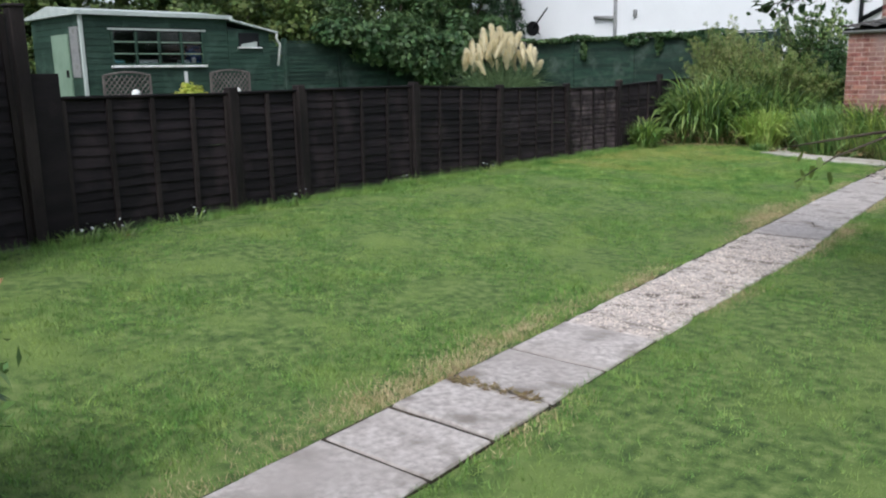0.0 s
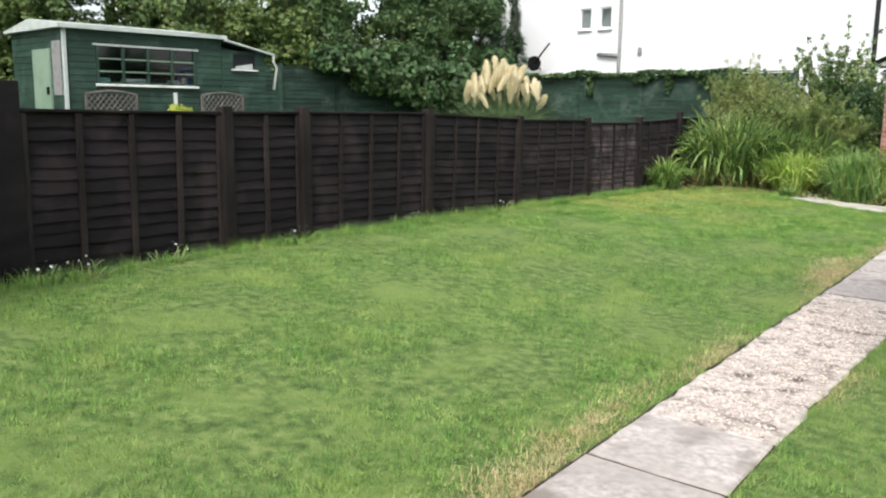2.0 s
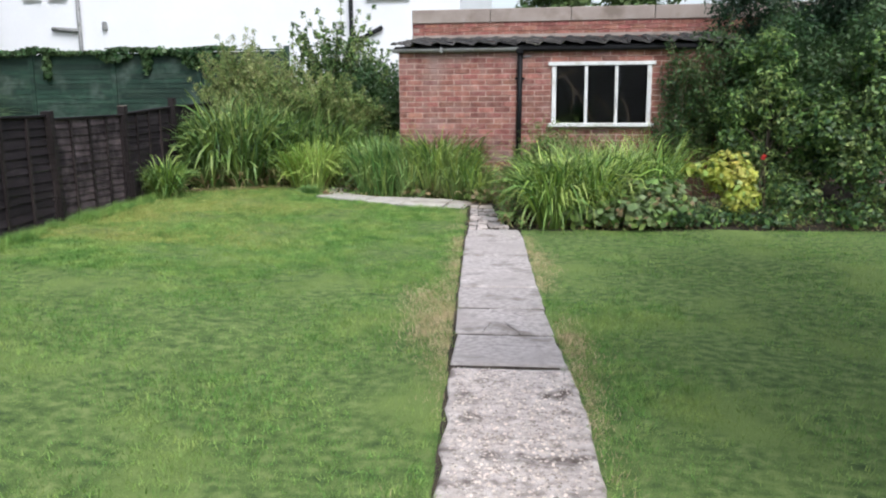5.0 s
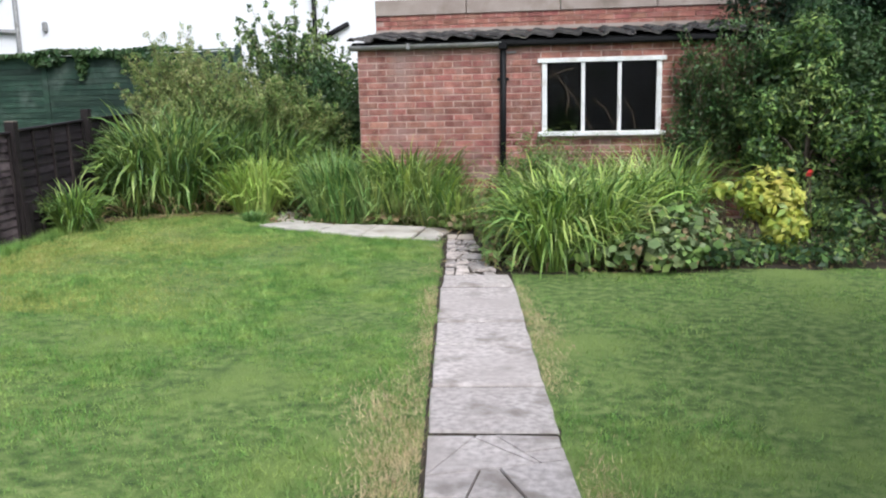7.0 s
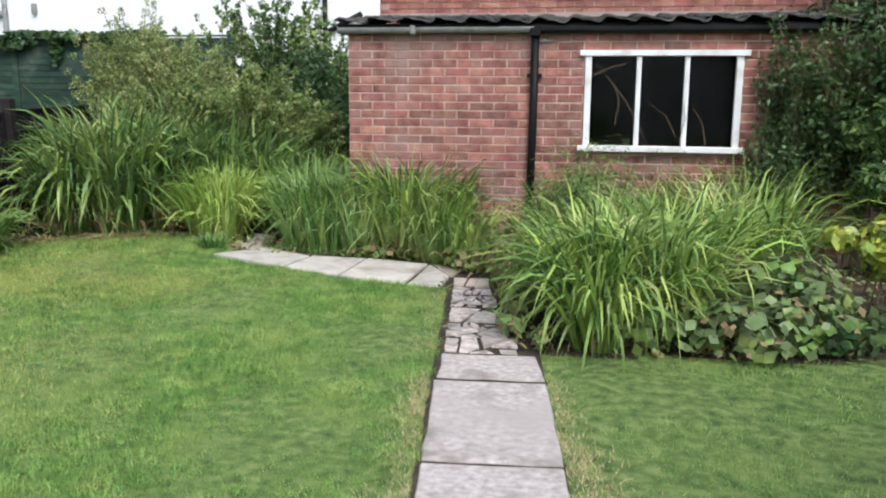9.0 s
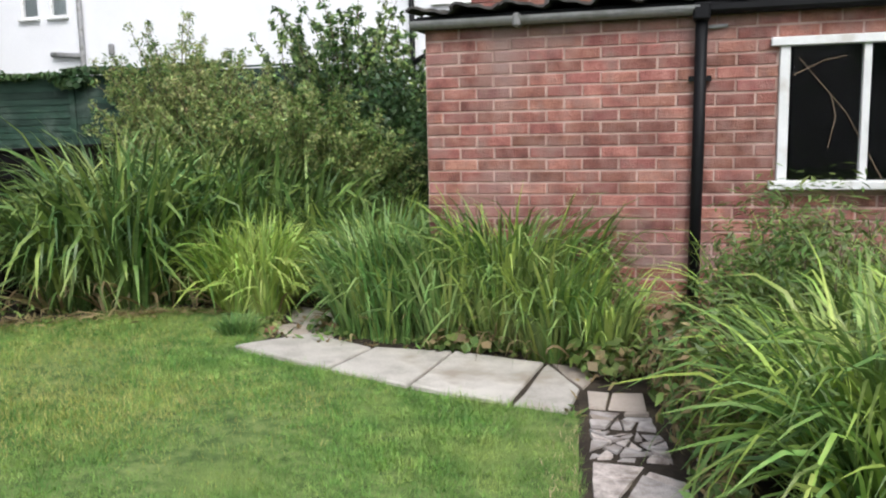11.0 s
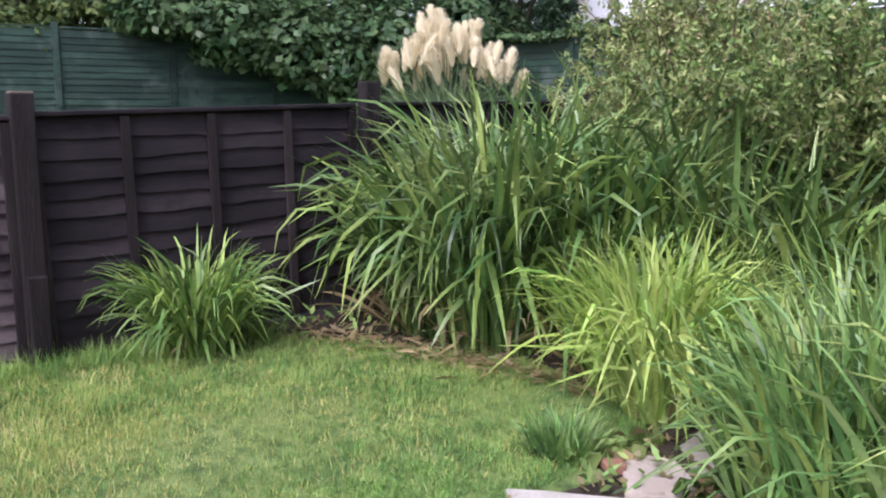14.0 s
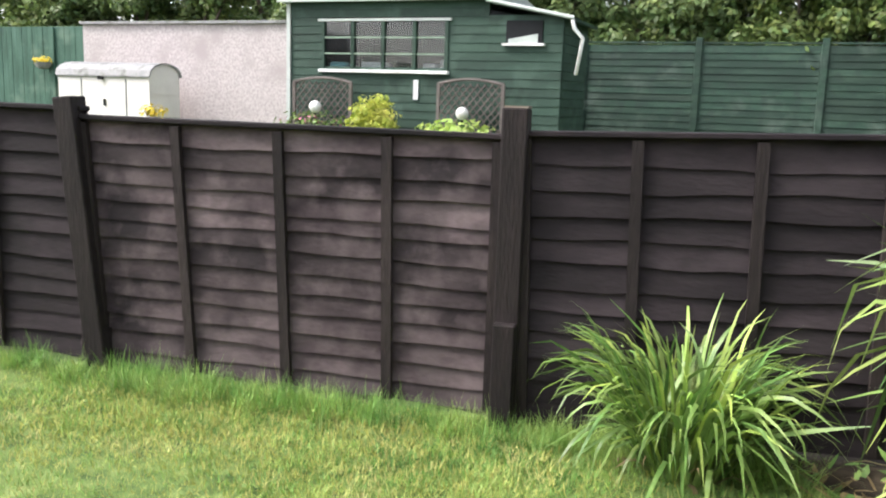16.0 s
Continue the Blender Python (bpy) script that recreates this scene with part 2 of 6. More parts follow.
L_YELLOW = leaf_mat("variegated_leaf", (0.26, 0.36, 0.05), (0.48, 0.52, 0.09), (0.66, 0.63, 0.16), spread=0.25)
L_PIERIS = leaf_mat("glossy_leaf", (0.05, 0.125, 0.035), (0.105, 0.21, 0.06), (0.20, 0.31, 0.10), rough=0.35)
L_TIP = leaf_mat("salmon_shoot", (0.62, 0.33, 0.18), (0.78, 0.52, 0.32), spread=0.15)
L_TIPY = leaf_mat("yellow_shoot", (0.50, 0.44, 0.06), (0.65, 0.58, 0.14))
L_GREY = leaf_mat("grey_green_leaf", (0.12, 0.19, 0.08), (0.19, 0.26, 0.11), (0.26, 0.31, 0.15))
L_FEATHER = leaf_mat("feathery_leaf", (0.09, 0.17, 0.035), (0.16, 0.24, 0.06), (0.22, 0.27, 0.09))
M_TERRA = material("terracotta", [(0.26, 0.13, 0.085), (0.38, 0.21, 0.14)], 0.85, 9, 60, 0.3)
M_RED = material("red_flower", [(0.45, 0.02, 0.015), (0.6, 0.05, 0.03)], 0.6, 9, 40, 0.1)
M_PINK = material("pink_flower", [(0.38, 0.09, 0.16), (0.52, 0.18, 0.26)], 0.6, 9, 40, 0.1)
M_YFLOWER = material("yellow_flower", [(0.7, 0.5, 0.03), (0.8, 0.65, 0.06)], 0.6, 9, 40, 0.1)


def glass_material(name, tint, rough=0.05):
    m = bpy.data.materials.new(name)
    m.use_nodes = True
    b = m.node_tree.nodes["Principled BSDF"]
    b.inputs["Base Color"].default_value = (*tint, 1)
    b.inputs["Roughness"].default_value = rough
    b.inputs["Transmission Weight"].default_value = 1.0
    b.inputs["IOR"].default_value = 1.5
    return m


M_GLASS = glass_material("window_glass", (0.75, 0.8, 0.8))


# ---- mesh helpers ----
class Build:
    def __init__(self):
        self.v, self.f, self.mi = [], [], []

    def box(self, c, s, rz=0.0, rx=0.0, ry=0.0, mi=0):
        m = Matrix.Translation(c) @ Euler((rx, ry, rz)).to_matrix().to_4x4()
        n = len(self.v)
        for dx, dy, dz in ((-1, -1, -1), (1, -1, -1), (1, 1, -1), (-1, 1, -1), (-1, -1, 1), (1, -1, 1), (1, 1, 1), (-1, 1, 1)):
            self.v.append(tuple(m @ Vector((dx * s[0] / 2, dy * s[1] / 2, dz * s[2] / 2))))
        for q in ((0, 3, 2, 1), (4, 5, 6, 7), (0, 1, 5, 4), (1, 2, 6, 5), (2, 3, 7, 6), (3, 0, 4, 7)):
            self.f.append(tuple(n + i for i in q))
            self.mi.append(mi)
        return self

    def prism(self, pts, z0, z1, mi=0):
        """Upright prism over a counter-clockwise outline; z1 may be one height or one per corner."""
        n, k = len(self.v), len(pts)
        tops = z1 if isinstance(z1, (list, tuple)) else [z1] * k
        self.v += [(x, y, z0) for x, y in pts] + [(x, y, z) for (x, y), z in zip(pts, tops)]
        self.f.append(tuple(range(n + k - 1, n - 1, -1)))
        self.f.append(tuple(range(n + k, n + 2 * k)))
        self.mi += [mi, mi]
        for i in range(k):
            j = (i + 1) % k
            self.f.append((n + i, n + j, n + k + j, n + k + i))
            self.mi.append(mi)
        return self

    def tube(self, pts, radii, sides=8, mi=0):
        n0 = len(self.v)
        pts = [Vector(p) for p in pts]
        for i, p in enumerate(pts):
            d = (pts[min(i + 1, len(pts) - 1)] - pts[max(i - 1, 0)]).normalized()
            a = d.orthogonal().normalized()
            b = d.cross(a)
            r = radii[i] if isinstance(radii, (list, tuple)) else radii
            for k in range(sides):
                t = 2 * math.pi * k / sides
                self.v.append(tuple(p + a * (r * math.cos(t)) + b * (r * math.sin(t))))
        for i in range(len(pts) - 1):
            for k in range(sides):
                k2 = (k + 1) % sides
                self.f.append((n0 + i * sides + k, n0 + i * sides + k2, n0 + (i + 1) * sides + k2, n0 + (i + 1) * sides + k))
                self.mi.append(mi)
        self.f.append(tuple(n0 + k for k in range(sides - 1, -1, -1)))
        e = n0 + (len(pts) - 1) * sides
        self.f.append(tuple(e + k for k in range(sides)))
        self.mi += [mi, mi]
        return self

    def mesh(self, name, *mats, bevel=0.0, smooth=False):
        me = bpy.data.meshes.new(name)
        me.from_pydata(self.v, [], self.f)
        for m in mats:
            me.materials.append(m)
        if len(mats) > 1:
            me.polygons.foreach_set("material_index", self.mi)
        if bevel:
            bm = bmesh.new()
            bm.from_mesh(me)
            bmesh.ops.bevel(bm, geom=list(bm.edges), offset=bevel, segments=1, affect="EDGES")
            bm.to_mesh(me)
            bm.free()
        if smooth:
            me.polygons.foreach_set("use_smooth", [True] * len(me.polygons))
        me.update()
        return me


def pierced_wall(x0, x1, z0, z1, y0, y1, holes):
    """One upright wall along x with rectangular openings through it."""
    gx = sorted({x0, x1, *[h[0] for h in holes], *[h[1] for h in holes]})
    gz = sorted({z0, z1, *[h[2] for h in holes], *[h[3] for h in holes]})
    b = Build()
    nz = len(gz)
    for y in (y0, y1):
        b.v += [(x, y, z) for x in gx for z in gz]
    k = len(gx) * nz

    def full(i, j):
        if not (0 <= i < len(gx) - 1 and 0 <= j < nz - 1):
            return False
        cx_, cz_ = (gx[i] + gx[i + 1]) / 2, (gz[j] + gz[j + 1]) / 2
        return not any(h[0] < cx_ < h[1] and h[2] < cz_ < h[3] for h in holes)

    for i in range(len(gx) - 1):
        for j in range(nz - 1):
            if not full(i, j):
                continue
            a, c, d, e = i * nz + j, (i + 1) * nz + j, (i + 1) * nz + j + 1, i * nz + j + 1
            b.f += [(a, c, d, e), (k + a, k + e, k + d, k + c)]
            for ok, (p, q) in ((full(i - 1, j), (e, a)), (full(i + 1, j), (c, d)), (full(i, j - 1), (a, c)), (full(i, j + 1), (d, e))):
                if not ok:
                    b.f.append((p, k + p, k + q, q))
    b.mi = [0] * len(b.f)
    return b


def thing(name, base, label, category, group="", kind=""):
    ob = new(name)
    ob.matrix_basis = Matrix.Translation(base)
    WORLD[ob] = ob.matrix_basis.copy()
    return tagged(ob, label, category, group, kind)


def part(name, me, parent, label="", at=None, kind=""):
    ob = new(name, me)
    ob.parent = parent
    w = at if at is not None else Matrix()
    ob.matrix_parent_inverse = WORLD[parent].inverted()
    ob.matrix_basis = w
    WORLD[ob] = w
    return tagged(ob, label, "", "", kind)


def solid(name, me, label, category, group="", kind=""):
    ob = new(name, me)
    WORLD[ob] = Matrix()
    return tagged(ob, label, category, group, kind)


def array_mesh(name, verts, quads, mat, smooth=False):
    """A mesh of many separate quads, from arrays of corners."""
    me = bpy.data.meshes.new(name)
    me.vertices.add(len(verts))
    me.vertices.foreach_set("co", np.asarray(verts, dtype=np.float32).ravel())
    nq = len(quads)
    me.loops.add(nq * 4)
    me.loops.foreach_set("vertex_index", np.asarray(quads, dtype=np.int32).ravel())
    me.polygons.add(nq)
    me.polygons.foreach_set("loop_start", np.arange(0, nq * 4, 4, dtype=np.int32))
    if smooth:
        me.polygons.foreach_set("use_smooth", np.ones(nq, dtype=bool))
    me.materials.append(mat)
    me.update(calc_edges=True)
    return me


RNG = np.random.default_rng(7)


# ---- the plan ----
def path_left(y):
    return 2.69 - 0.125 * (y + 13.45)


def path_right(y):
    """The right edge bulges where the old slabs have crumbled."""
    return path_left(y) + 0.58 + 0.06 * np.exp(-((y + 8.2) / 1.6) ** 2)


def ragged(y):
    """The uneven cut of the turf along the path."""
    return 0.014 * np.sin(9.1 * y) + 0.012 * np.sin(23.0 * y + 1.0) + 0.008 * np.sin(51.0 * y + 2.0)


FX, FY, FS = -2.85, -3.95, -0.145


def fence_x(y):
    return FX + FS * (y - FY)


def height(x, y):
    """Ground level: flat by the path, rising a little towards the fence."""
    d = np.clip((path_left(y) - x - 0.3) / 3.3, 0, 1)
    amp = 0.20 - 0.12 * np.clip((y + 9) / 7, 0, 1)
    return amp * d * d * (3 - 2 * d) - 0.015


def far_edge_left(x):
    return np.interp(x, [-4.5, -3.3, -3.0, -2.1, -1.5, -1.2, -1.04, -1.0, 0.24, 0.85, 1.13, 1.7],
                     [-1.8, -1.7, -0.9, -0.02, 0.08, -0.05, -0.5, -0.84, -1.26, -1.4, -1.47, -1.5])


def far_edge(x):
    """Where the lawn ends before the planting."""
    return np.interp(x, [-4.5, -3.3, -3.0, -2.1, -1.35, -1.05, -1.0, 0.24, 0.85, 1.13, 1.2, 1.74, 1.76, 2.4, 3.3, 4.6, 5.4, 9],
                     [-1.8, -1.7, -0.95, -0.12, -0.08, -0.5, -0.84, -1.26, -1.4, -1.47, -3.0, -3.0, -2.95, -2.92, -2.84, -2.66, -2.6, -2.5])


def on_lawn(x, y):
    left = (x > fence_x(y) + 0.04) & (x < path_left(y) - 0.012 - ragged(y))
    right = (x > path_right(y) + 0.012 + ragged(y + 3.3)) & (x < 9.0)
    return ((left & (y < far_edge_left(x))) | (right & (y < far_edge(x)))) & (y > -17.5)


# ---- ground ----
xs = np.concatenate([[-600, -200, -80, -40, -25], np.arange(-16, -4.2, 0.6), np.arange(-4.2, 6.6, 0.12), np.arange(6.6, 16, 0.8), [25, 40, 80, 200, 600]])
ys = np.concatenate([[-600, -200, -80, -40, -28], np.arange(-20, -17, 0.6), np.arange(-17, 1.2, 0.12), np.arange(1.2, 14, 0.8), [20, 40, 80, 200, 600]])
GX, GY = np.meshgrid(xs, ys, indexing="ij")
bumpy = 0.012 * np.sin(GX * 3.1 + GY * 1.7) * np.sin(GY * 2.3 - GX * 1.1)
under = (GX > path_left(GY) - 0.03) & (GX < path_right(GY) + 0.03) & (GY < -1.0) & (GY > -17)
slab_row = (GX > -1.3) & (GX < 1.4) & (GY > far_edge_left(GX) + 0.05) & (GY < -0.3)
GZ = np.where(under, -0.014, np.where(slab_row, height(GX, GY), height(GX, GY) + bumpy))
ni, nj = GX.shape
idx = np.arange(ni * nj).reshape(ni, nj)
quads = np.stack([idx[:-1, :-1], idx[1:, :-1], idx[1:, 1:], idx[:-1, 1:]], -1).reshape(-1, 4)
gme = array_mesh("ground", np.stack([GX, GY, GZ], -1).reshape(-1, 3), quads, M_SOIL, smooth=True)
gme.materials.append(M_THATCH)
gme.materials.append(M_FIELD)
cx, cy = (GX[:-1, :-1] + GX[1:, 1:]) / 2, (GY[:-1, :-1] + GY[1:, 1:]) / 2
turf = on_lawn(cx, cy)
for ox, oy in ((-0.06, 0), (0.06, 0)):
    turf = turf | on_lawn(cx + ox, cy + oy)
slot = np.where(turf, 1, 0)
slot = np.where((cx < fence_x(cy) - 0.15) | (cx < -4.4) | (cx > 7) | (cy < -17) | (cy > 8), 2, slot)
gme.polygons.foreach_set("material_index", slot.ravel().astype(np.int32))
solid("ground", gme, "level garden ground with lawn, soil beds and fields beyond", "ground", kind="structure")


# ---- leaves ----
def strap_leaves(n, base, spread, length, width, lean, droop, seg=6, az=None, kink=None):
    """Arching strap leaves: corners and quads. base: n x 3; lean: start angle off vertical; droop: turn along the leaf."""
    base = np.asarray(base, float)
    if az is None:
        az = RNG.uniform(0, 2 * np.pi, n)
    out = np.stack([np.cos(az), np.sin(az), np.zeros(n)], -1)
    side = np.stack([-np.sin(az), np.cos(az), np.zeros(n)], -1)
    twist = RNG.normal(0, 0.45, n)
    V = np.zeros((n, seg + 1, 2, 3))
    p = base.copy()
    ang = lean.copy()
    if kink is None:
        bend = [0.3 + 1.4 * i / seg for i in range(seg + 1)]
    else:
        fold = np.clip(RNG.normal(kink, 0.13, n), 0.2, 0.9)
        sharp = RNG.uniform(0.07, 0.26, n)
        bend = [0.22 + 3.0 * np.exp(-((i / seg - fold) / sharp) ** 2) for i in range(seg + 1)]
    even = sum(bend[:seg]) / seg
    for i in range(seg + 1):
        t = i / seg
        w = width * (0.55 + 0.9 * t if t < 0.45 else 0.955 * (1 - ((t - 0.45) / 0.55) ** 2) + 0.03)
        d = out * np.sin(ang)[:, None] + np.array([0, 0, 1.0]) * np.cos(ang)[:, None]
        nrm = out * np.cos(ang)[:, None] - np.array([0, 0, 1.0]) * np.sin(ang)[:, None]
        tw = twist * (0.4 + t)
        s = side * np.cos(tw)[:, None] + nrm * np.sin(tw)[:, None]
        V[:, i, 0] = p - s * (w / 2)[:, None]
        V[:, i, 1] = p + s * (w / 2)[:, None]
        p = p + d * (length / seg)[:, None]
        ang = np.minimum(ang + droop / seg * bend[i] / even, 2.95)
    b = (np.arange(n) * (seg + 1) * 2)[:, None, None]
    k = (np.arange(seg) * 2)[None, :, None]
    Q = b + k + np.array([0, 1, 3, 2])[None, None, :]
    return V.reshape(-1, 3), Q.reshape(-1, 4)


def spots(n, cx, cy, rx, ry, rz=0.0, inner=0.0):
    r = np.sqrt(RNG.uniform(inner, 1, n))
    a = RNG.uniform(0, 2 * np.pi, n)
    x, y = r * np.cos(a) * rx, r * np.sin(a) * ry
    c, s = math.cos(rz), math.sin(rz)
    X, Y = cx + x * c - y * s, cy + x * s + y * c
    return np.stack([X, Y, height(X, Y) - 0.01], -1), np.arctan2(y * c + x * s, x * c - y * s), r


def strap_clump(name, label, c, r, n, length, width, mats, lean=(0.05, 0.5), droop=(0.5, 1.9), rz=0.0, dry=0.05, singles=40, group="", seg=8, outward=0.9, heart=None, kink=0.55):
    """A clump of strap leaves: single outer leaves as parts over a thick heart of joined leaves."""
    t = thing(name, (c[0], c[1], float(height(c[0], c[1]))), label, "plant", group)
    main, second = mats
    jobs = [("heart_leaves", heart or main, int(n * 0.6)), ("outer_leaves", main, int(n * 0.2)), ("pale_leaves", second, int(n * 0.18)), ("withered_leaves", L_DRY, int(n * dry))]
    for nm, mt, k in jobs:
        if k < 1:
            continue
        b, a, rr = spots(k, c[0], c[1], r[0], r[1], rz)
        az = np.where(RNG.random(k) < outward, a + RNG.normal(0, 0.55, k), RNG.uniform(0, 6.28, k))
        le = RNG.uniform(length * 0.45, length * 1.08, k)
        ln = RNG.uniform(*lean, k) * (0.35 + 0.85 * rr) + np.abs(RNG.normal(0, 0.07, k))
        dr = RNG.uniform(*droop, k)
        if nm == "withered_leaves":
            ln, dr, le = ln + 0.45, dr + 0.6, le * 0.5
        v, q = strap_leaves(k, b, r, le, RNG.uniform(0.7, 1.25, k) * width, ln, dr, seg, az, kink + {"outer_leaves": -0.15, "pale_leaves": 0.1}.get(nm, 0))
        part(nm, array_mesh(nm, v, q, mt, True), t, "withered straw-coloured leaves" if nm == "withered_leaves" else "", kind="stuff")
    kinds = []
    for i in range(5):
        one = np.array([[0.0, 0, 0]])
        v, q = strap_leaves(1, one, 0, np.array([length * (0.8 + 0.07 * i)]), np.array([width * 1.15]), np.array([lean[0] + (lean[1] - lean[0]) * (0.3 + 0.17 * i)]), np.array([droop[0] + (droop[1] - droop[0]) * (0.2 + 0.2 * i)]), seg, np.array([0.0]), kink)
        kinds.append(array_mesh("leaf", v, q, second if i % 2 else main, True))
    b, a, rr = spots(singles, c[0], c[1], r[0] * 0.95, r[1] * 0.95, rz, inner=0.45)
    for i in range(singles):
        part("leaf", kinds[i % 5], t, at=Matrix.LocRotScale(b[i], Euler((0, 0, a[i] + RNG.normal(0, 0.4))), [RNG.uniform(0.8, 1.1)] * 3))
    return t


def leaf_cloud(blobs, n, size, flat=0.35, shell=0.55, aspect=0.5, droop=0.3):
    """Small folded leaves strewn through lumpy blobs (x, y, z, rx, ry, rz): corners and quads."""
    blobs = np.asarray(blobs, float)
    vol = blobs[:, 3] * blobs[:, 4] + blobs[:, 4] * blobs[:, 5] + blobs[:, 3] * blobs[:, 5]
    which = RNG.choice(len(blobs), n, p=vol / vol.sum())
    d = RNG.normal(size=(n, 3))
    d /= np.linalg.norm(d, axis=1)[:, None]
    rad = np.where(RNG.random(n) < shell, RNG.uniform(0.82, 1.1, n), RNG.uniform(0.3, 0.95, n))
    lump = 1 + 0.16 * np.sin(d[:, 0] * 7 + which) * np.sin(d[:, 1] * 6 + which * 2) + 0.12 * np.sin(d[:, 2] * 9 + which * 3)
    p = blobs[which, :3] + d * (rad * lump)[:, None] * blobs[which, 3:6]
    nrm = d * 0.7 + RNG.normal(size=(n, 3)) * flat + np.array([0, 0, 0.35])
    nrm /= np.linalg.norm(nrm, axis=1)[:, None]
    a = np.cross(nrm, RNG.normal(size=(n, 3)) + np.array([0, 0, -droop]))
    a /= np.linalg.norm(a, axis=1)[:, None] + 1e-9
    b = np.cross(nrm, a)
    s = size * RNG.uniform(0.6, 1.35, n)[:, None]
    V = np.stack([p - b * s, p + a * s * aspect + nrm * s * 0.12 - b * s * 0.1, p + b * s, p - a * s * aspect + nrm * s * 0.12 - b * s * 0.1], 1)
    Q = (np.arange(n) * 4)[:, None] + np.arange(4)[None, :]
    keep = p[:, 2] > 0.03
    return V[keep].reshape(-1, 3), (np.arange(keep.sum()) * 4)[:, None] + np.arange(4)[None, :]


def limbs(base, blobs, r0, trunk_top, count=7):
    b = Build()
    x, y, z = base
    tx, ty, tz = trunk_top
    b.tube([(x, y, z - 0.1), (x + (tx - x) * 0.4 + r0 * 0.4, y + (ty - y) * 0.4, z + (tz - z) * 0.45), (tx, ty, tz)], [r0, r0 * 0.8, r0 * 0.5], 8)
    rr = random.Random(int(abs(x * 131 + y * 17)))
    for k in range(count):
        q = blobs[k % len(blobs)]
        f = rr.uniform(0.45, 1.0)
        s = (x + (tx - x) * f, y + (ty - y) * f, z + (tz - z) * f)
        e = (q[0] + rr.uniform(-0.5, 0.5) * q[3], q[1] + rr.uniform(-0.5, 0.5) * q[4], q[2] + rr.uniform(0.0, 0.6) * q[5])
        m = tuple((u + w) / 2 + rr.uniform(-0.1, 0.1) for u, w in zip(s, e))
        b.tube([s, m, e], [r0 * 0.42, r0 * 0.25, r0 * 0.06], 5)
    return b


def lumps(blobs, k=7, lo=0.28, hi=0.5, seed=1):
    """Breaks each large blob into smaller lumps round its surface, for an uneven outline with gaps."""
    r = random.Random(seed)
    out = []
    for x, y, z, a, b, c in blobs:
        out.append((x, y, z, a * 0.62, b * 0.62, c * 0.62))
        for _ in range(k):
            t, u = r.uniform(0, 6.28), r.uniform(-0.75, 1)
            s, w = math.sqrt(1 - u * u), r.uniform(0.62, 0.98)
            f = r.uniform(lo, hi)
            out.append((x + a * s * math.cos(t) * w, y + b * s * math.sin(t) * w, z + c * u * w, a * f, b * f, c * f))
    return out


def shrub(name, label, base, blobs, n, size, mat, category="shrub", r0=0.04, group="", extra=(), **kw):
    t = thing(name, base, label, category, group)
    top = (sum(q[0] for q in blobs) / len(blobs), sum(q[1] for q in blobs) / len(blobs), sum(q[2] for q in blobs) / len(blobs))
    part("trunk", limbs(base, blobs, r0, top).mesh("trunk", M_BARK, smooth=True), t)
    lumpy = lumps(blobs, seed=int(n + abs(base[0] * 10)))
    v, q = leaf_cloud(lumpy, n, size, **kw)
    part("crown", array_mesh("crown", v, q, mat), t, kind="stuff")
    for nm, frac, mt, sz in extra:
        v, q = leaf_cloud(lumpy, int(n * frac), sz, **kw)
        part(nm, array_mesh(nm, v, q, mt), t, kind="stuff")
    return t


# ---- brick store with lean-to roof ----
WX0, WX1, WZ0, WZ1 = 2.15, 3.48, 0.965, 1.835
store = thing("brick_store", (0, 0, 0), "old red brick garden store with lean-to tiled roof", "outbuilding")
b = pierced_wall(0.0, 4.6, -0.08, 2.0, -0.007, 0.1, [(WX0, WX1, WZ0, WZ1)])
store_wall = part("wall", b.mesh("wall", M_MORTAR), store, "pink-grey mortar joints")
# Lining sheets for the store room, painted near-black as its shade.
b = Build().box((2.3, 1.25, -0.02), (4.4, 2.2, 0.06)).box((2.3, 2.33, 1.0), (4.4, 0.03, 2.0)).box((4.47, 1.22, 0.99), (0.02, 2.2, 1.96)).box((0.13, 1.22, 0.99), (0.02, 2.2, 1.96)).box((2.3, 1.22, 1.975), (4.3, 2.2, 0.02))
for x in (0.055, 4.55):
    part("side_wall", Build().box((x, 1.24, 0.96), (0.09, 2.27, 2.08)).mesh("side_wall", M_MORTAR), store)
part("interior", b.mesh("interior", M_ROOMSHADE), store, "bare room lining painted near-black for the unlit interior")
# window
win = part("window", Build().box(((WX0 + WX1) / 2, -0.005, WZ1 - 0.022), (WX1 - WX0 + 0.10, 0.10, 0.05)).mesh("window", M_WHITE, bevel=0.004), store, "white-painted three-light window")
for x in (WX0 + 0.028, WX1 - 0.028):
    part("jamb", Build().box((x, 0.0, (WZ0 + WZ1) / 2), (0.056, 0.07, WZ1 - WZ0 - 0.09)).mesh("jamb", M_WHITE, bevel=0.004), win)
wp = (WX1 - WX0 - 0.112) / 3
for i in (1, 2):
    part("glazing_bar", Build().box((WX0 + 0.056 + wp * i, -0.004, (WZ0 + WZ1) / 2), (0.042, 0.06, WZ1 - WZ0 - 0.09)).mesh("glazing_bar", M_WHITE, bevel=0.004), win)
part("window_sill", Build().box(((WX0 + WX1) / 2, -0.03, WZ0 + 0.022), (WX1 - WX0 + 0.09, 0.13, 0.05)).mesh("window_sill", M_WHITE, bevel=0.006), win)
for i in range(3):
    part("pane", Build().box((WX0 + 0.056 + wp * (i + 0.5), 0.012, (WZ0 + WZ1) / 2), (wp - 0.036, 0.004, WZ1 - WZ0 - 0.096)).mesh("pane", M_GLASS), win)
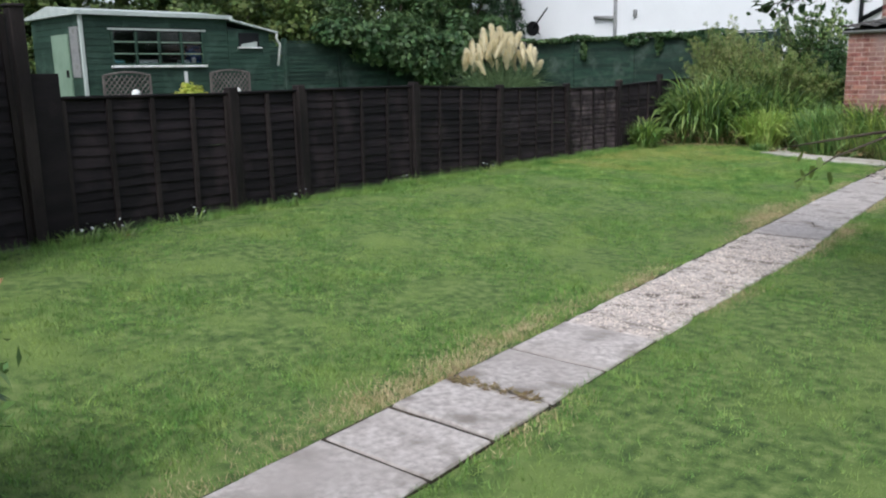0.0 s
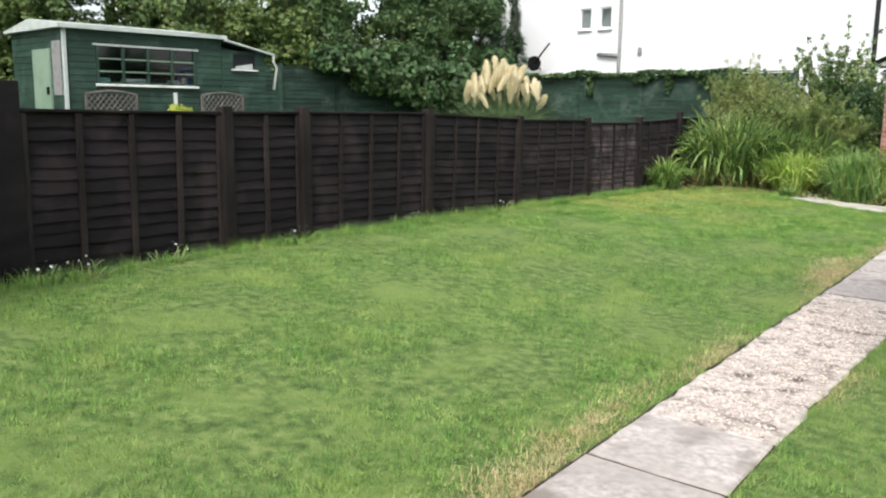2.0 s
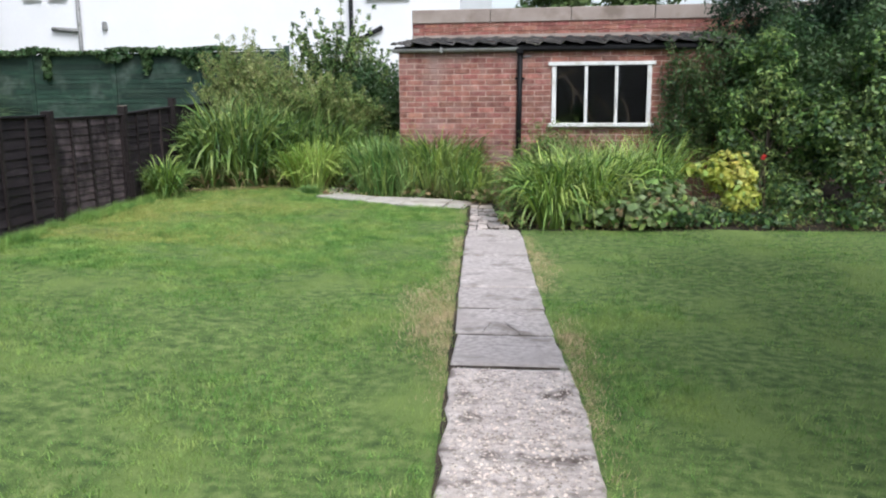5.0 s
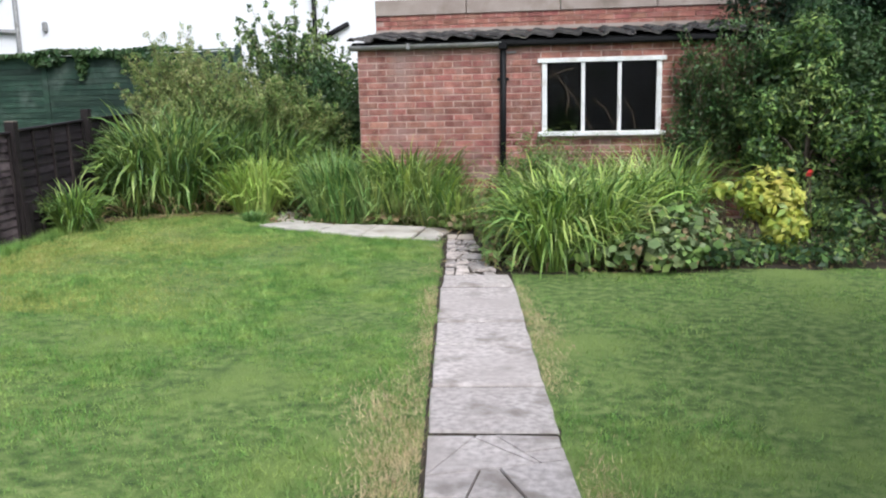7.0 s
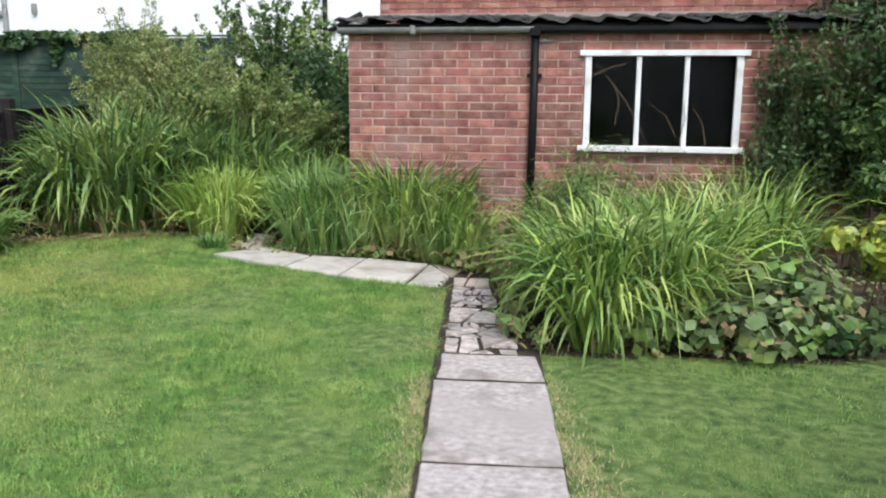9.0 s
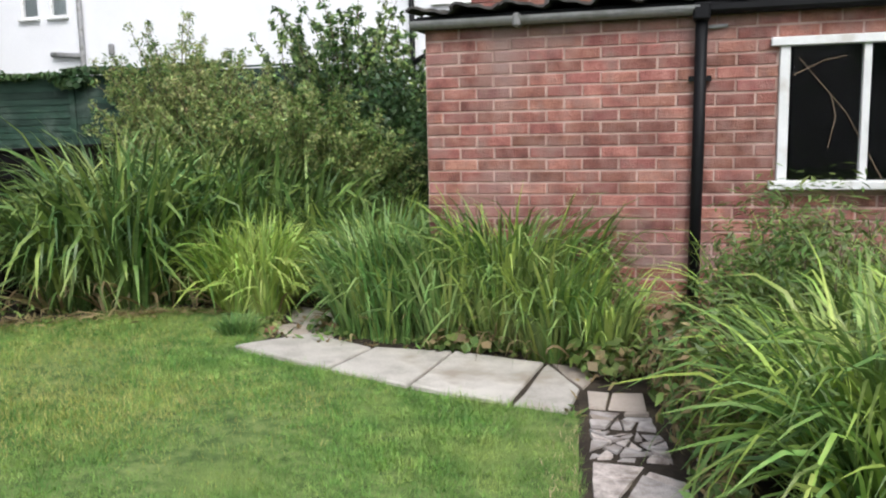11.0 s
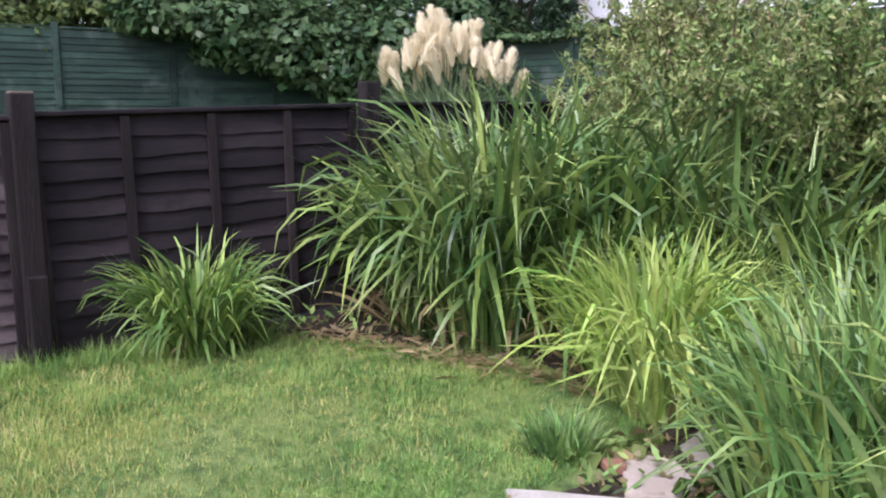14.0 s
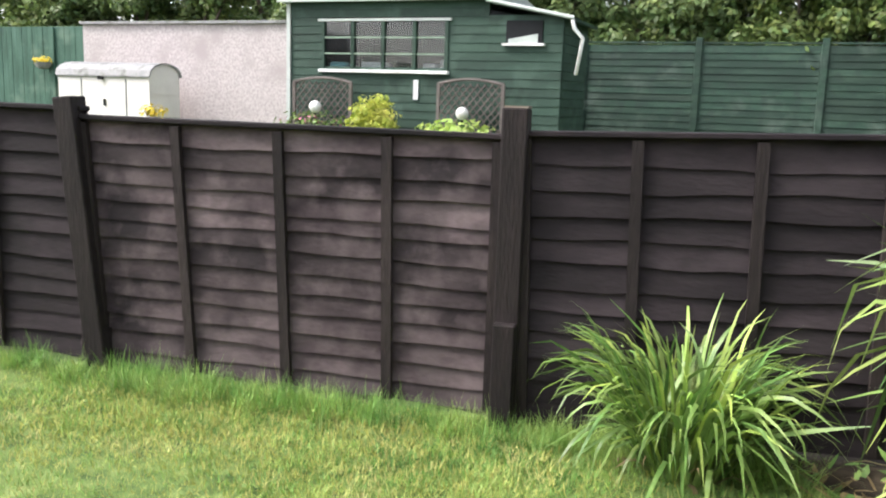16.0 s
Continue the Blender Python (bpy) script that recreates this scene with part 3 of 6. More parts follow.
# thin twig-brown tubes for the streaks across the glass
b = Build()
for s, e in (((2.25, 0.06, 1.72), (2.72, 0.1, 1.02)), ((2.22, 0.05, 1.62), (2.5, 0.06, 1.72)), ((2.72, 0.08, 1.38), (2.95, 0.1, 1.1)), ((2.42, 0.05, 1.2), (2.43, 0.06, 1.5)), ((2.98, 0.06, 1.05), (3.0, 0.05, 1.4)), ((3.2, 0.06, 1.03), (3.08, 0.08, 1.35))):
    s, e = (s[0], s[1] - 0.1, s[2]), (e[0], e[1] - 0.1, e[2])
    m = ((s[0] + e[0]) / 2 + 0.03, (s[1] + e[1]) / 2, (s[2] + e[2]) / 2 + 0.03)
    b.tube([s, m, e], 0.0035, 4)
part("dry_stem", b.mesh("dry_stem", M_TWIG), store, "thin twig-brown streaks across the glass")
# gutter, fascia, downpipe
g = Build()
prof = [(-0.075 - 0.052 * math.cos(math.pi * k / 9), 2.035 - 0.052 * math.sin(math.pi * k / 9)) for k in range(10)]
prof += [(-0.075 - 0.046 * math.cos(math.pi * k / 9), 2.035 - 0.046 * math.sin(math.pi * k / 9)) for k in range(9, -1, -1)]
k = len(prof)
for x in (-0.07, 0.8, 1.70):
    g.v += [(x, *p) for p in prof]
for a in range(2):
    g.f += [(a * k + i, a * k + (i + 1) % k, a * k + k + (i + 1) % k, a * k + k + i) for i in range(k)]
for a in (0, 2):
    g.f += [(a * k + i, a * k + i + 1, a * k + k - 2 - i, a * k + k - 1 - i) for i in range(9)]
g.mi = [0] * len(g.f)
part("gutter", g.mesh("gutter", M_GREYGUT), store, "weathered grey half-round gutter")
part("gutter_joint", Build().box((0.62, -0.075, 2.01), (0.05, 0.115, 0.085)).mesh("gutter_joint", M_GREYGUT, bevel=0.015), store)
part("fascia", Build().box((2.3, -0.012, 2.03), (4.7, 0.02, 0.085)).mesh("fascia", M_BLACK), store, "black-painted fascia board")
part("black_gutter", Build().box((3.17, -0.07, 2.02), (2.9, 0.09, 0.07)).mesh("black_gutter", M_BLACK, bevel=0.02), store)
part("hopper", Build().box((1.71, -0.07, 2.0), (0.10, 0.11, 0.10)).mesh("hopper", M_BLACK, bevel=0.012), store)
part("downpipe", Build().tube([(1.712, -0.06, 1.96), (1.706, -0.055, 1.2), (1.69, -0.055, 0.1)], 0.036, 12).mesh("downpipe", M_BLACK, smooth=True), store, "black downpipe")
part("pipe_bracket", Build().box((1.708, -0.03, 1.62), (0.13, 0.05, 0.03)).mesh("pipe_bracket", M_BLACK), store)
part("waste_pipe", Build().tube([(1.75, -0.03, 1.915), (1.86, -0.03, 1.918)], 0.012, 8).mesh("waste_pipe", M_GREYGUT), store)
# tiled roof
tile_w, rows, cols = 0.30, 8, 16
y0, z0, y1, z1 = -0.15, 2.085, 2.37, 2.31
slope_len = math.hypot(y1 - y0, z1 - z0)
tl = slope_len / rows
n_u, n_v = 8, 2
tv = Build()
for k, zoff in ((0, 0.0), (1, -0.016)):
    for j in range(n_v + 1):
        for i in range(n_u + 1):
            u = i / n_u
            wave = 0.019 * math.sin(2 * math.pi * u) + 0.010 * math.sin(4 * math.pi * u)
            tv.v.append((u * tile_w * 1.03, j / n_v * tl * 1.12, wave + zoff - 0.016 * j / n_v))
st = (n_u + 1) * (n_v + 1)
for j in range(n_v):
    for i in range(n_u):
        a = j * (n_u + 1) + i
        tv.f.append((a, a + 1, a + n_u + 2, a + n_u + 1))
        tv.f.append((st + a, st + a + n_u + 1, st + a + n_u + 2, st + a + 1))
for i in range(n_u):
    tv.f.append((i, st + i, st + i + 1, i + 1))
tv.mi = [0] * len(tv.f)
tile_me = tv.mesh("tile", M_TILE)
pitch = math.atan2(z1 - z0, y1 - y0)
roof = part("roof", Build().prism([(-0.06, y0 + 0.1), (4.62, y0 + 0.1), (4.62, y1 - 0.01), (-0.06, y1 - 0.01)], 1.985, [2.06, 2.06, 2.25, 2.25]).mesh("roof", M_BLACK), store, "dark roof boarding")
rt = random.Random(3)
for r in range(rows):
    for c in range(cols):
        f = r / rows
        part("tile", tile_me, roof, at=Matrix.LocRotScale((-0.08 + c * 0.295 + rt.uniform(-0.008, 0.008), y0 + (y1 - y0) * f + rt.uniform(-0.02, 0.02), z0 + (z1 - z0) * f + 0.02 + rt.uniform(-0.006, 0.006)), Euler((pitch, rt.uniform(-0.03, 0.03), rt.uniform(-0.02, 0.02))), None))

# ---- flat-roofed garage behind ----
garage = thing("brick_garage", (3.5, 5, 0), "flat-roofed red brick garage with concrete coping", "outbuilding")
part("wall", Build().prism([(-0.3, 2.42), (7.5, 2.42), (7.5, 8), (-0.3, 8)], -0.05, 2.58).mesh("wall", M_MORTAR), garage)
b = Build()
for r in range(5):
    for c in range(36):
        b.box((-0.19 + c * 0.218 + (r % 2) * 0.109, 2.415, 2.24 + r * 0.073), (0.206, 0.02, 0.062))
part("brickwork", b.mesh("brickwork", M_BRICKJ), garage, kind="stuff")
for i in range(6):
    part("coping", Build().box((0.36 + i * 1.32, 2.52, 2.675), (1.312, 0.28, 0.22)).mesh("coping", M_COPING, bevel=0.01), garage, "stained pale concrete coping")
part("roof", Build().box((3.6, 5.3, 2.62), (7.7, 5.3, 0.08)).mesh("roof", M_SLATE), garage)
part("lead_flashing", Build().box((2.2, 2.40, 2.345), (5.0, 0.03, 0.05)).mesh("lead_flashing", M_COPING), garage)

# ---- plain unseen wall added at the house end, darkens the window reflections ----
solid("wall_house_end", Build().box((3.0, -20.2, 2.05), (20.0, 0.3, 4.2)).mesh("wall_house_end", M_PEBBLEDASH, bevel=0.01), "plain unseen pebbledashed wall added for the window reflections", "wall", kind="structure")

# ---- white rendered houses beyond ----
house = thing("white_house", (-9.3, 15, 0), "two-storey white rendered house with drainpipes", "house")
HY = 13.5
HX0, HX1 = -20.6, -1.15
wins = [(-18.95, -18.2, 4.55, 5.4), (-15.3, -14.75, 4.45, 5.25), (-14.4, -13.85, 4.45, 5.25), (-3.95, -2.7, 4.2, 5.1)]
b = pierced_wall(HX0, HX1, 0.0, 6.3, HY, HY + 0.3, wins)
for x in (HX0 + 0.15, HX1 - 0.15):
    part("side_wall", Build().box((x, HY + 4.3, 3.14), (0.3, 7.98, 6.28)).mesh("side_wall", M_RENDER), house)
part("wall", b.mesh("wall", M_RENDER), house)
for w in wins:
    cxw, czw, ww, hw = (w[0] + w[1]) / 2, (w[2] + w[3]) / 2, w[1] - w[0], w[3] - w[2]
    wf = part("window", Build().box((cxw, HY + 0.08, w[2] + 0.03), (ww, 0.08, 0.06)).box((cxw, HY + 0.08, w[3] - 0.03), (ww, 0.08, 0.06)).box((w[0] + 0.03, HY + 0.08, czw), (0.06, 0.08, hw - 0.12)).box((w[1] - 0.03, HY + 0.08, czw), (0.06, 0.08, hw - 0.12)).mesh("window", M_WHITE), house)
    part("pane", Build().box((cxw, HY + 0.1, czw), (ww - 0.12, 0.006, hw - 0.12)).mesh("pane", M_GLASS), wf)
    # White sheet added behind the pane so the window looks pale and bright.
    part("net_curtain", Build().box((cxw, HY + 0.2, czw), (ww, 0.02, hw)).mesh("net_curtain", M_PAPER), wf)
    part("window_sill", Build().box((cxw, HY - 0.03, w[2] - 0.04), (ww + 0.1, 0.16, 0.05)).mesh("window_sill", M_WHITE, bevel=0.008), wf)
part("roof", Build().prism([(HX0 - 0.3, HY - 0.35), (HX1 + 0.3, HY - 0.35), (HX1 + 0.3, HY + 4.3), (HX0 - 0.3, HY + 4.3)], 6.28, [6.38, 6.38, 8.7, 8.7]).prism([(HX0 - 0.3, HY + 4.3), (HX1 + 0.3, HY + 4.3), (HX1 + 0.3, HY + 8.9), (HX0 - 0.3, HY + 8.9)], 6.28, [8.7, 8.7, 6.38, 6.38]).mesh("roof", M_SLATE), house)
for x, zb, dx in ((-13.4, 3.47, -0.95), (-4.45, 2.92, 0.95)):
    part("drainpipe", Build().tube([(x, HY - 0.1, 0.2), (x, HY - 0.1, 5.6)], 0.065, 8).mesh("drainpipe", M_GREYGUT if x < -10 else M_BLACK, smooth=True), house)
    part("waste_branch", Build().tube([(x, HY - 0.1, zb - 0.05), (x + dx, HY - 0.1, zb + (0.02 if dx < 0 else 0.42))], 0.07, 8).mesh("waste_branch", M_GREYGUT if x < -10 else M_BLACK, smooth=True), house)
part("wall_light", Build().box((-12.55, HY - 0.06, 3.55), (0.14, 0.12, 0.28)).mesh("wall_light", M_GREYGUT, bevel=0.03), house)
dish = part("satellite_dish", Build().tube([(-17.1, HY - 0.05, 3.0), (-17.1, HY - 0.45, 3.15)], 0.03, 6).tube([(-17.1, HY - 0.5, 3.2), (-16.2, HY - 0.7, 3.95)], 0.035, 6).tube([(-17.1, HY - 0.45, 3.2), (-17.08, HY - 0.52, 3.2)], [0.22, 0.3], 14).mesh("satellite_dish", M_BLACK), house)

# ---- neighbour's green fence ----
green = thing("green_fence", (-15, 1.5, 0), "tall dark green painted timber panel fence", "fence")
gpost = Build().box((0, 0, 1.28), (0.11, 0.11, 2.6)).mesh("post", M_GREENF, bevel=0.008)
slat_me = Build().box((0, 0, 0), (0.022, 1.84, 0.128), ry=-0.12).mesh("slat", M_GREENF)
cap_me = Build().box((0, 0, 0), (0.05, 1.84, 0.03)).mesh("cap_rail", M_GREENF)


def green_run(p0, p1, n, top):
    d = Vector((p1[0] - p0[0], p1[1] - p0[1], 0))
    step = d / n
    ang = math.atan2(-d.x, d.y)
    sc = step.length / 1.93
    for i in range(n + 1):
        q = Vector((*p0, 0)) + step * i
        part("post", gpost, green, at=Matrix.Translation((q.x, q.y, top - 2.5)) @ Matrix.Rotation(ang, 4, "Z"))
    for i in range(n):
        q = Vector((*p0, 0)) + step * (i + 0.5)
        base = Matrix.Translation((q.x, q.y, 0)) @ Matrix.Rotation(ang, 4, "Z") @ Matrix.Diagonal((1, sc, 1, 1))
        for k in range(15):
            part("slat", slat_me, green, at=base @ Matrix.Translation((0.0, 0, top - 0.1 - k * 0.115)))
        part("cap_rail", cap_me, green, at=base @ Matrix.Translation((0, 0, top)))


green_run((-15.0, -4.6), (-15.0, 7.0), 6, 2.44)
green_run((-15.0, 7.0), (-4.2, 7.0), 5, 2.42)

# ---- neighbour's green shed ----
shed = thing("green_shed", (-12.3, -6, 0), "dark green timber garden shed with long window and side annexe", "shed")
SX, SY0, SY1, SY2, SXB = -11.0, -8.1, -4.98, -3.95, -13.4
board = Build().box((0, 0, 0), (0.02, 1, 0.128), ry=-0.09).mesh("board", M_GREEN)
GW = (-7.52, -5.58, 1.74, 2.42)
# Core behind the boards painted near-black for the unlit inside of the shed.
part("wall", Build().prism([(SXB, SY0), (SX - 0.03, SY0), (SX - 0.03, SY1), (SXB, SY1)], -0.05, 1.7).prism([(SXB, SY0), (SX - 0.03, SY0), (SX - 0.03, GW[0]), (SXB, GW[0])], 1.7, 2.7).prism([(SX - 0.09, GW[1]), (SX - 0.03, GW[1]), (SX - 0.03, SY1), (SX - 0.09, SY1)], 1.7, 2.7).prism([(SXB, GW[0]), (SX - 1.1, GW[0]), (SX - 1.1, SY1), (SXB, SY1)], 1.7, 2.7).mesh("wall", M_ROOMSHADE), shed)
for k in range(23):
    z = 0.08 + k * 0.117
    spans = [(SY0, SY1)] if not (GW[2] - 0.02 < z < GW[3] + 0.02) else [(SY0, GW[0]), (GW[1], SY1)]
    for a, c in spans:
        part("board", board, shed, at=Matrix.Translation((SX, (a + c) / 2, z)) @ Matrix.Diagonal((1, c - a, 1, 1)))
    part("board", board, shed, at=Matrix.Translation(((SX + SXB) / 2, SY0, z)) @ Matrix.Rotation(-math.pi / 2, 4, "Z") @ Matrix.Diagonal((1, SX - SXB, 1, 1)))
    if z < 2.5:
        part("board", board, shed, at=Matrix.Translation((SX + 0.02, (SY1 + SY2) / 2, z)) @ Matrix.Diagonal((1, SY2 - SY1, 1, 1)))
        part("board", board, shed, at=Matrix.Translation((SX - 0.65, SY2, z)) @ Matrix.Rotation(math.pi / 2, 4, "Z") @ Matrix.Diagonal((1, 1.3, 1, 1)))
SXA = SX - 1.3
# Annexe core in the same painted room shade.
part("annexe_wall", Build().prism([(SXA, SY1 + 0.01), (SX - 0.01, SY1 + 0.01), (SX - 0.01, SY2 - 0.02), (SXA, SY2 - 0.02)], -0.05, [2.55, 2.55, 2.36, 2.36]).mesh("annexe_wall", M_ROOMSHADE), shed)
part("roof", Build().prism([(SXB - 0.1, SY0 - 0.12), ((SX + SXB) / 2, SY0 - 0.12), ((SX + SXB) / 2, SY1 + 0.05), (SXB - 0.1, SY1 + 0.05)], 2.69, [2.73, 2.9, 2.9, 2.73]).prism([((SX + SXB) / 2, SY0 - 0.12), (SX + 0.12, SY0 - 0.12), (SX + 0.12, SY1 + 0.05), ((SX + SXB) / 2, SY1 + 0.05)], 2.69, [2.9, 2.74, 2.74, 2.9]).mesh("roof", M_FELT), shed, "pale grey roof edge")
part("fascia", Build().box((SX + 0.13, (SY0 + SY1) / 2 - 0.03, 2.72), (0.025, SY1 - SY0 + 0.2, 0.075)).mesh("fascia", M_FELT), shed)
part("corner_trim", Build().box((SX + 0.01, SY0, 1.33), (0.06, 0.06, 2.7)).mesh("corner_trim", M_FELT), shed)
part("annexe_roof", Build().box((SX - 0.62, (SY1 + SY2) / 2 + 0.06, 2.545), (1.5, SY2 - SY1 + 0.16, 0.04), rx=math.atan2(-0.24, SY2 - SY1 + 0.2)).mesh("annexe_roof", M_GREEN), shed)
part("annexe_trim", Build().tube([(SX + 0.15, SY1, 2.67), (SX + 0.15, SY2 + 0.16, 2.43)], 0.026, 6).mesh("annexe_trim", M_FELT), shed)
part("downpipe", Build().tube([(SX + 0.14, SY2 + 0.14, 2.41), (SX + 0.1, SY2 + 0.16, 2.3), (SX + 0.06, SY2 + 0.27, 2.18), (SX + 0.05, SY2 + 0.2, 1.72)], 0.026, 8).mesh("downpipe", M_WHITE, smooth=True), shed, "white plastic downpipe")
sw = part("window", Build().box((SX + 0.03, (GW[0] + GW[1]) / 2, GW[2] - 0.02), (0.10, GW[1] - GW[0] + 0.1, 0.045)).mesh("window", M_WHITE, bevel=0.006), shed, "long twelve-pane window")
part("window_head", Build().box((SX + 0.02, (GW[0] + GW[1]) / 2, GW[3] + 0.015), (0.06, GW[1] - GW[0] + 0.14, 0.035)).mesh("window_head", M_FELT), sw)
for i in range(5):
    part("mullion", Build().box((SX + 0.005, GW[0] + (GW[1] - GW[0]) * i / 4, (GW[2] + GW[3]) / 2), (0.05, 0.05, GW[3] - GW[2])).mesh("mullion", M_GREEN), sw)
for i in (1, 2):
    part("glazing_bar", Build().box((SX + 0.008, (GW[0] + GW[1]) / 2, GW[2] + (GW[3] - GW[2]) * i / 3), (0.03, GW[1] - GW[0], 0.022)).mesh("glazing_bar", M_PALEGREEN), sw)
part("pane", Build().box((SX - 0.01, (GW[0] + GW[1]) / 2, (GW[2] + GW[3]) / 2), (0.005, GW[1] - GW[0] - 0.04, GW[3] - GW[2])).mesh("pane", M_GLASS), sw)
part("window_shelf", Build().box((SX - 0.58, (GW[0] + SY1) / 2, GW[2] - 0.01), (0.98, SY1 - GW[0] - 0.04, 0.03)).mesh("window_shelf", M_TRELLIS), shed)
# Opaque slab, its near-black painting the unlit annexe behind the pane.
part("annexe_window", Build().box((SX + 0.035, -4.47, 2.26), (0.03, 0.5, 0.30)).mesh("annexe_window", M_ROOMSHADE), shed)
part("annexe_sill", Build().box((SX + 0.06, -4.47, 2.1), (0.08, 0.58, 0.03)).mesh("annexe_sill", M_WHITE), shed)
part("annexe_blind", Build().prism([(SX + 0.052, -4.68), (SX + 0.062, -4.68), (SX + 0.062, -4.28), (SX + 0.052, -4.28)], 2.115, [2.17, 2.17, 2.24, 2.24]).mesh("annexe_blind", M_FELT), shed, "crumpled white sheet in the window")
sd = part("door", Build().box((-11.95, SY0 - 0.02, 1.2), (0.78, 0.05, 2.3)).mesh("door", M_PALEGREEN, bevel=0.006), shed, "pale green ledged door standing shut")
part("handle", Build().box((-11.64, SY0 - 0.06, 1.6), (0.05, 0.05, 0.14)).mesh("handle", M_BLACK, bevel=0.01), sd)
part("side_window", Build().box((-11.27, SY0 - 0.015, 2.0), (0.36, 0.04, 0.95)).mesh("side_window", M_GREYGUT), shed)
part("thermometer", Build().box((SX + 0.02, -6.02, 1.48), (0.03, 0.07, 0.27)).mesh("thermometer", M_PAPER), shed)


def clutter(name, c, s, mat, label, rz=0.0):
    o = solid(name, Build().box((0, 0, 0), s).mesh(name, mat, bevel=min(s) * 0.25), label, "clutter")
    o.matrix_basis = Matrix.Translation(c) @ Matrix.Rotation(rz, 4, "Z")


clutter("storage_crate", (-11.72, -5.36, 1.96), (0.3, 0.36, 0.40), M_BLUE, "blue plastic crate on the shed window shelf")
clutter("paper_bag", (-11.2, -7.36, 1.80), (0.2, 0.26, 0.11), M_TURQ, "pale turquoise bag lying on the shed shelf", 0.2)
clutter("seed_tray", (-11.2, -6.75, 1.805), (0.22, 0.42, 0.10), M_PAPER, "pale seed tray on the shed window shelf", 0.05)
clutter("plastic_tub", (-11.25, -5.9, 1.80), (0.2, 0.22, 0.10), M_PAPER, "white plastic tub on the shed window shelf", -0.1)
clutter("small_jar", (-11.2, -5.70, 1.83), (0.1, 0.1, 0.15), M_PAPER, "small white jar on the shed window shelf", 0.3)


# ---- trellis panels before the shed ----
def trellis(y0, y1, top):
    t = thing("trellis_panel", (-10.75, (y0 + y1) / 2, 0.0), "brown diamond lattice trellis panel with curved top", "trellis", "trellis panels by the shed")
    fr = Build()
    w = y1 - y0
    for y in (y0, y1):
        fr.box((-10.75, y, top / 2 - 0.03), (0.035, 0.045, top - 0.03))
    ys_ = [y0 + w * i / 8 for i in range(9)]
    zs_ = [top - 0.05 + 0.06 * math.sin(math.pi * i / 8) for i in range(9)]
    fr.tube([(-10.75, y, z) for y, z in zip(ys_, zs_)], 0.022, 6)
    fr.box((-10.75, (y0 + y1) / 2, top - 0.85), (0.03, w, 0.04))
    part("frame", fr.mesh("frame", M_TRELLIS), t)
    n = 9
    for s in (1, -1):
        for i in range(-6, n + 1):
            a = y0 + w * i / n if s > 0 else y1 - w * i / n
            h = 0.8
            p, q = (a, top - 0.85), (a + s * h * 0.85, top - 0.05)
            lo, hi = y0, y1
            if s > 0:
                t0, t1 = max(0, (lo - p[0]) / (q[0] - p[0])), min(1, (hi - p[0]) / (q[0] - p[0]))
            else:
                t0, t1 = max(0, (hi - p[0]) / (q[0] - p[0])), min(1, (lo - p[0]) / (q[0] - p[0]))
            if t1 - t0 < 0.05:
                continue
            A = (p[0] + (q[0] - p[0]) * t0, p[1] + (q[1] - p[1]) * t0)
            C = (p[0] + (q[0] - p[0]) * t1, p[1] + (q[1] - p[1]) * t1)
            part("lattice_strip", Build().tube([(-10.75 + 0.012 * s, A[0], A[1]), (-10.75 + 0.012 * s, C[0], C[1])], 0.013, 4).mesh("lattice_strip", M_TRELLIS), t)


trellis(-7.86, -6.93, 1.60)
trellis(-5.58, -4.66, 1.62)
for y, z in ((-7.36, 1.20), (-5.13, 1.18)):
    o = thing("solar_lamp", (-10.5, y, 0), "white globe garden lamp on a thin stake", "lamp", "globe lamps")
    s = bmesh.new()
    bmesh.ops.create_uvsphere(s, u_segments=14, v_segments=9, radius=0.085, matrix=Matrix.Translation((-10.5, y, z)))
    gm = bpy.data.meshes.new("globe")
    s.to_mesh(gm)
    s.free()
    gm.materials.append(M_WHITE)
    part("globe", gm, o)
    part("stake", Build().tube([(-10.5, y, 0), (-10.5, y, z - 0.06)], 0.012, 6).mesh("stake", M_BLACK), o)

# ---- neighbour's garage wall, storage box, far panels ----
solid("garage_wall", Build().prism([(-16.0, -14.52), (-13.4, -14.52), (-13.4, -9.7), (-16.0, -9.7)], 0, 2.68).box((-13.38, -12.1, 2.66), (0.10, 4.9, 0.05), mi=1).mesh("garage_wall", M_PEBBLEDASH, M_GREYGUT), "pale pebbledashed concrete garage wall", "wall", kind="structure")
bx = thing("storage_box", (-12.5, -12.6, 0), "cream plastic garden storage box with grey curved lid", "storage box")
ARCH = [(0.40, 0.0), (0.37, 0.09), (0.27, 0.165), (0.14, 0.205), (0, 0.22), (-0.14, 0.205), (-0.27, 0.165), (-0.37, 0.09), (-0.40, 0.0)]


def extruded(profile, y0, y1):
    """A closed outline in x and z, drawn out along y."""
    b = Build()
    k = len(profile)
    b.v += [(x, y, z) for y in (y0, y1) for x, z in profile]
    b.f += [(i, (i + 1) % k, k + (i + 1) % k, k + i) for i in range(k)] + [tuple(range(k - 1, -1, -1)), tuple(range(k, 2 * k))]
    b.mi = [0] * len(b.f)
    return b


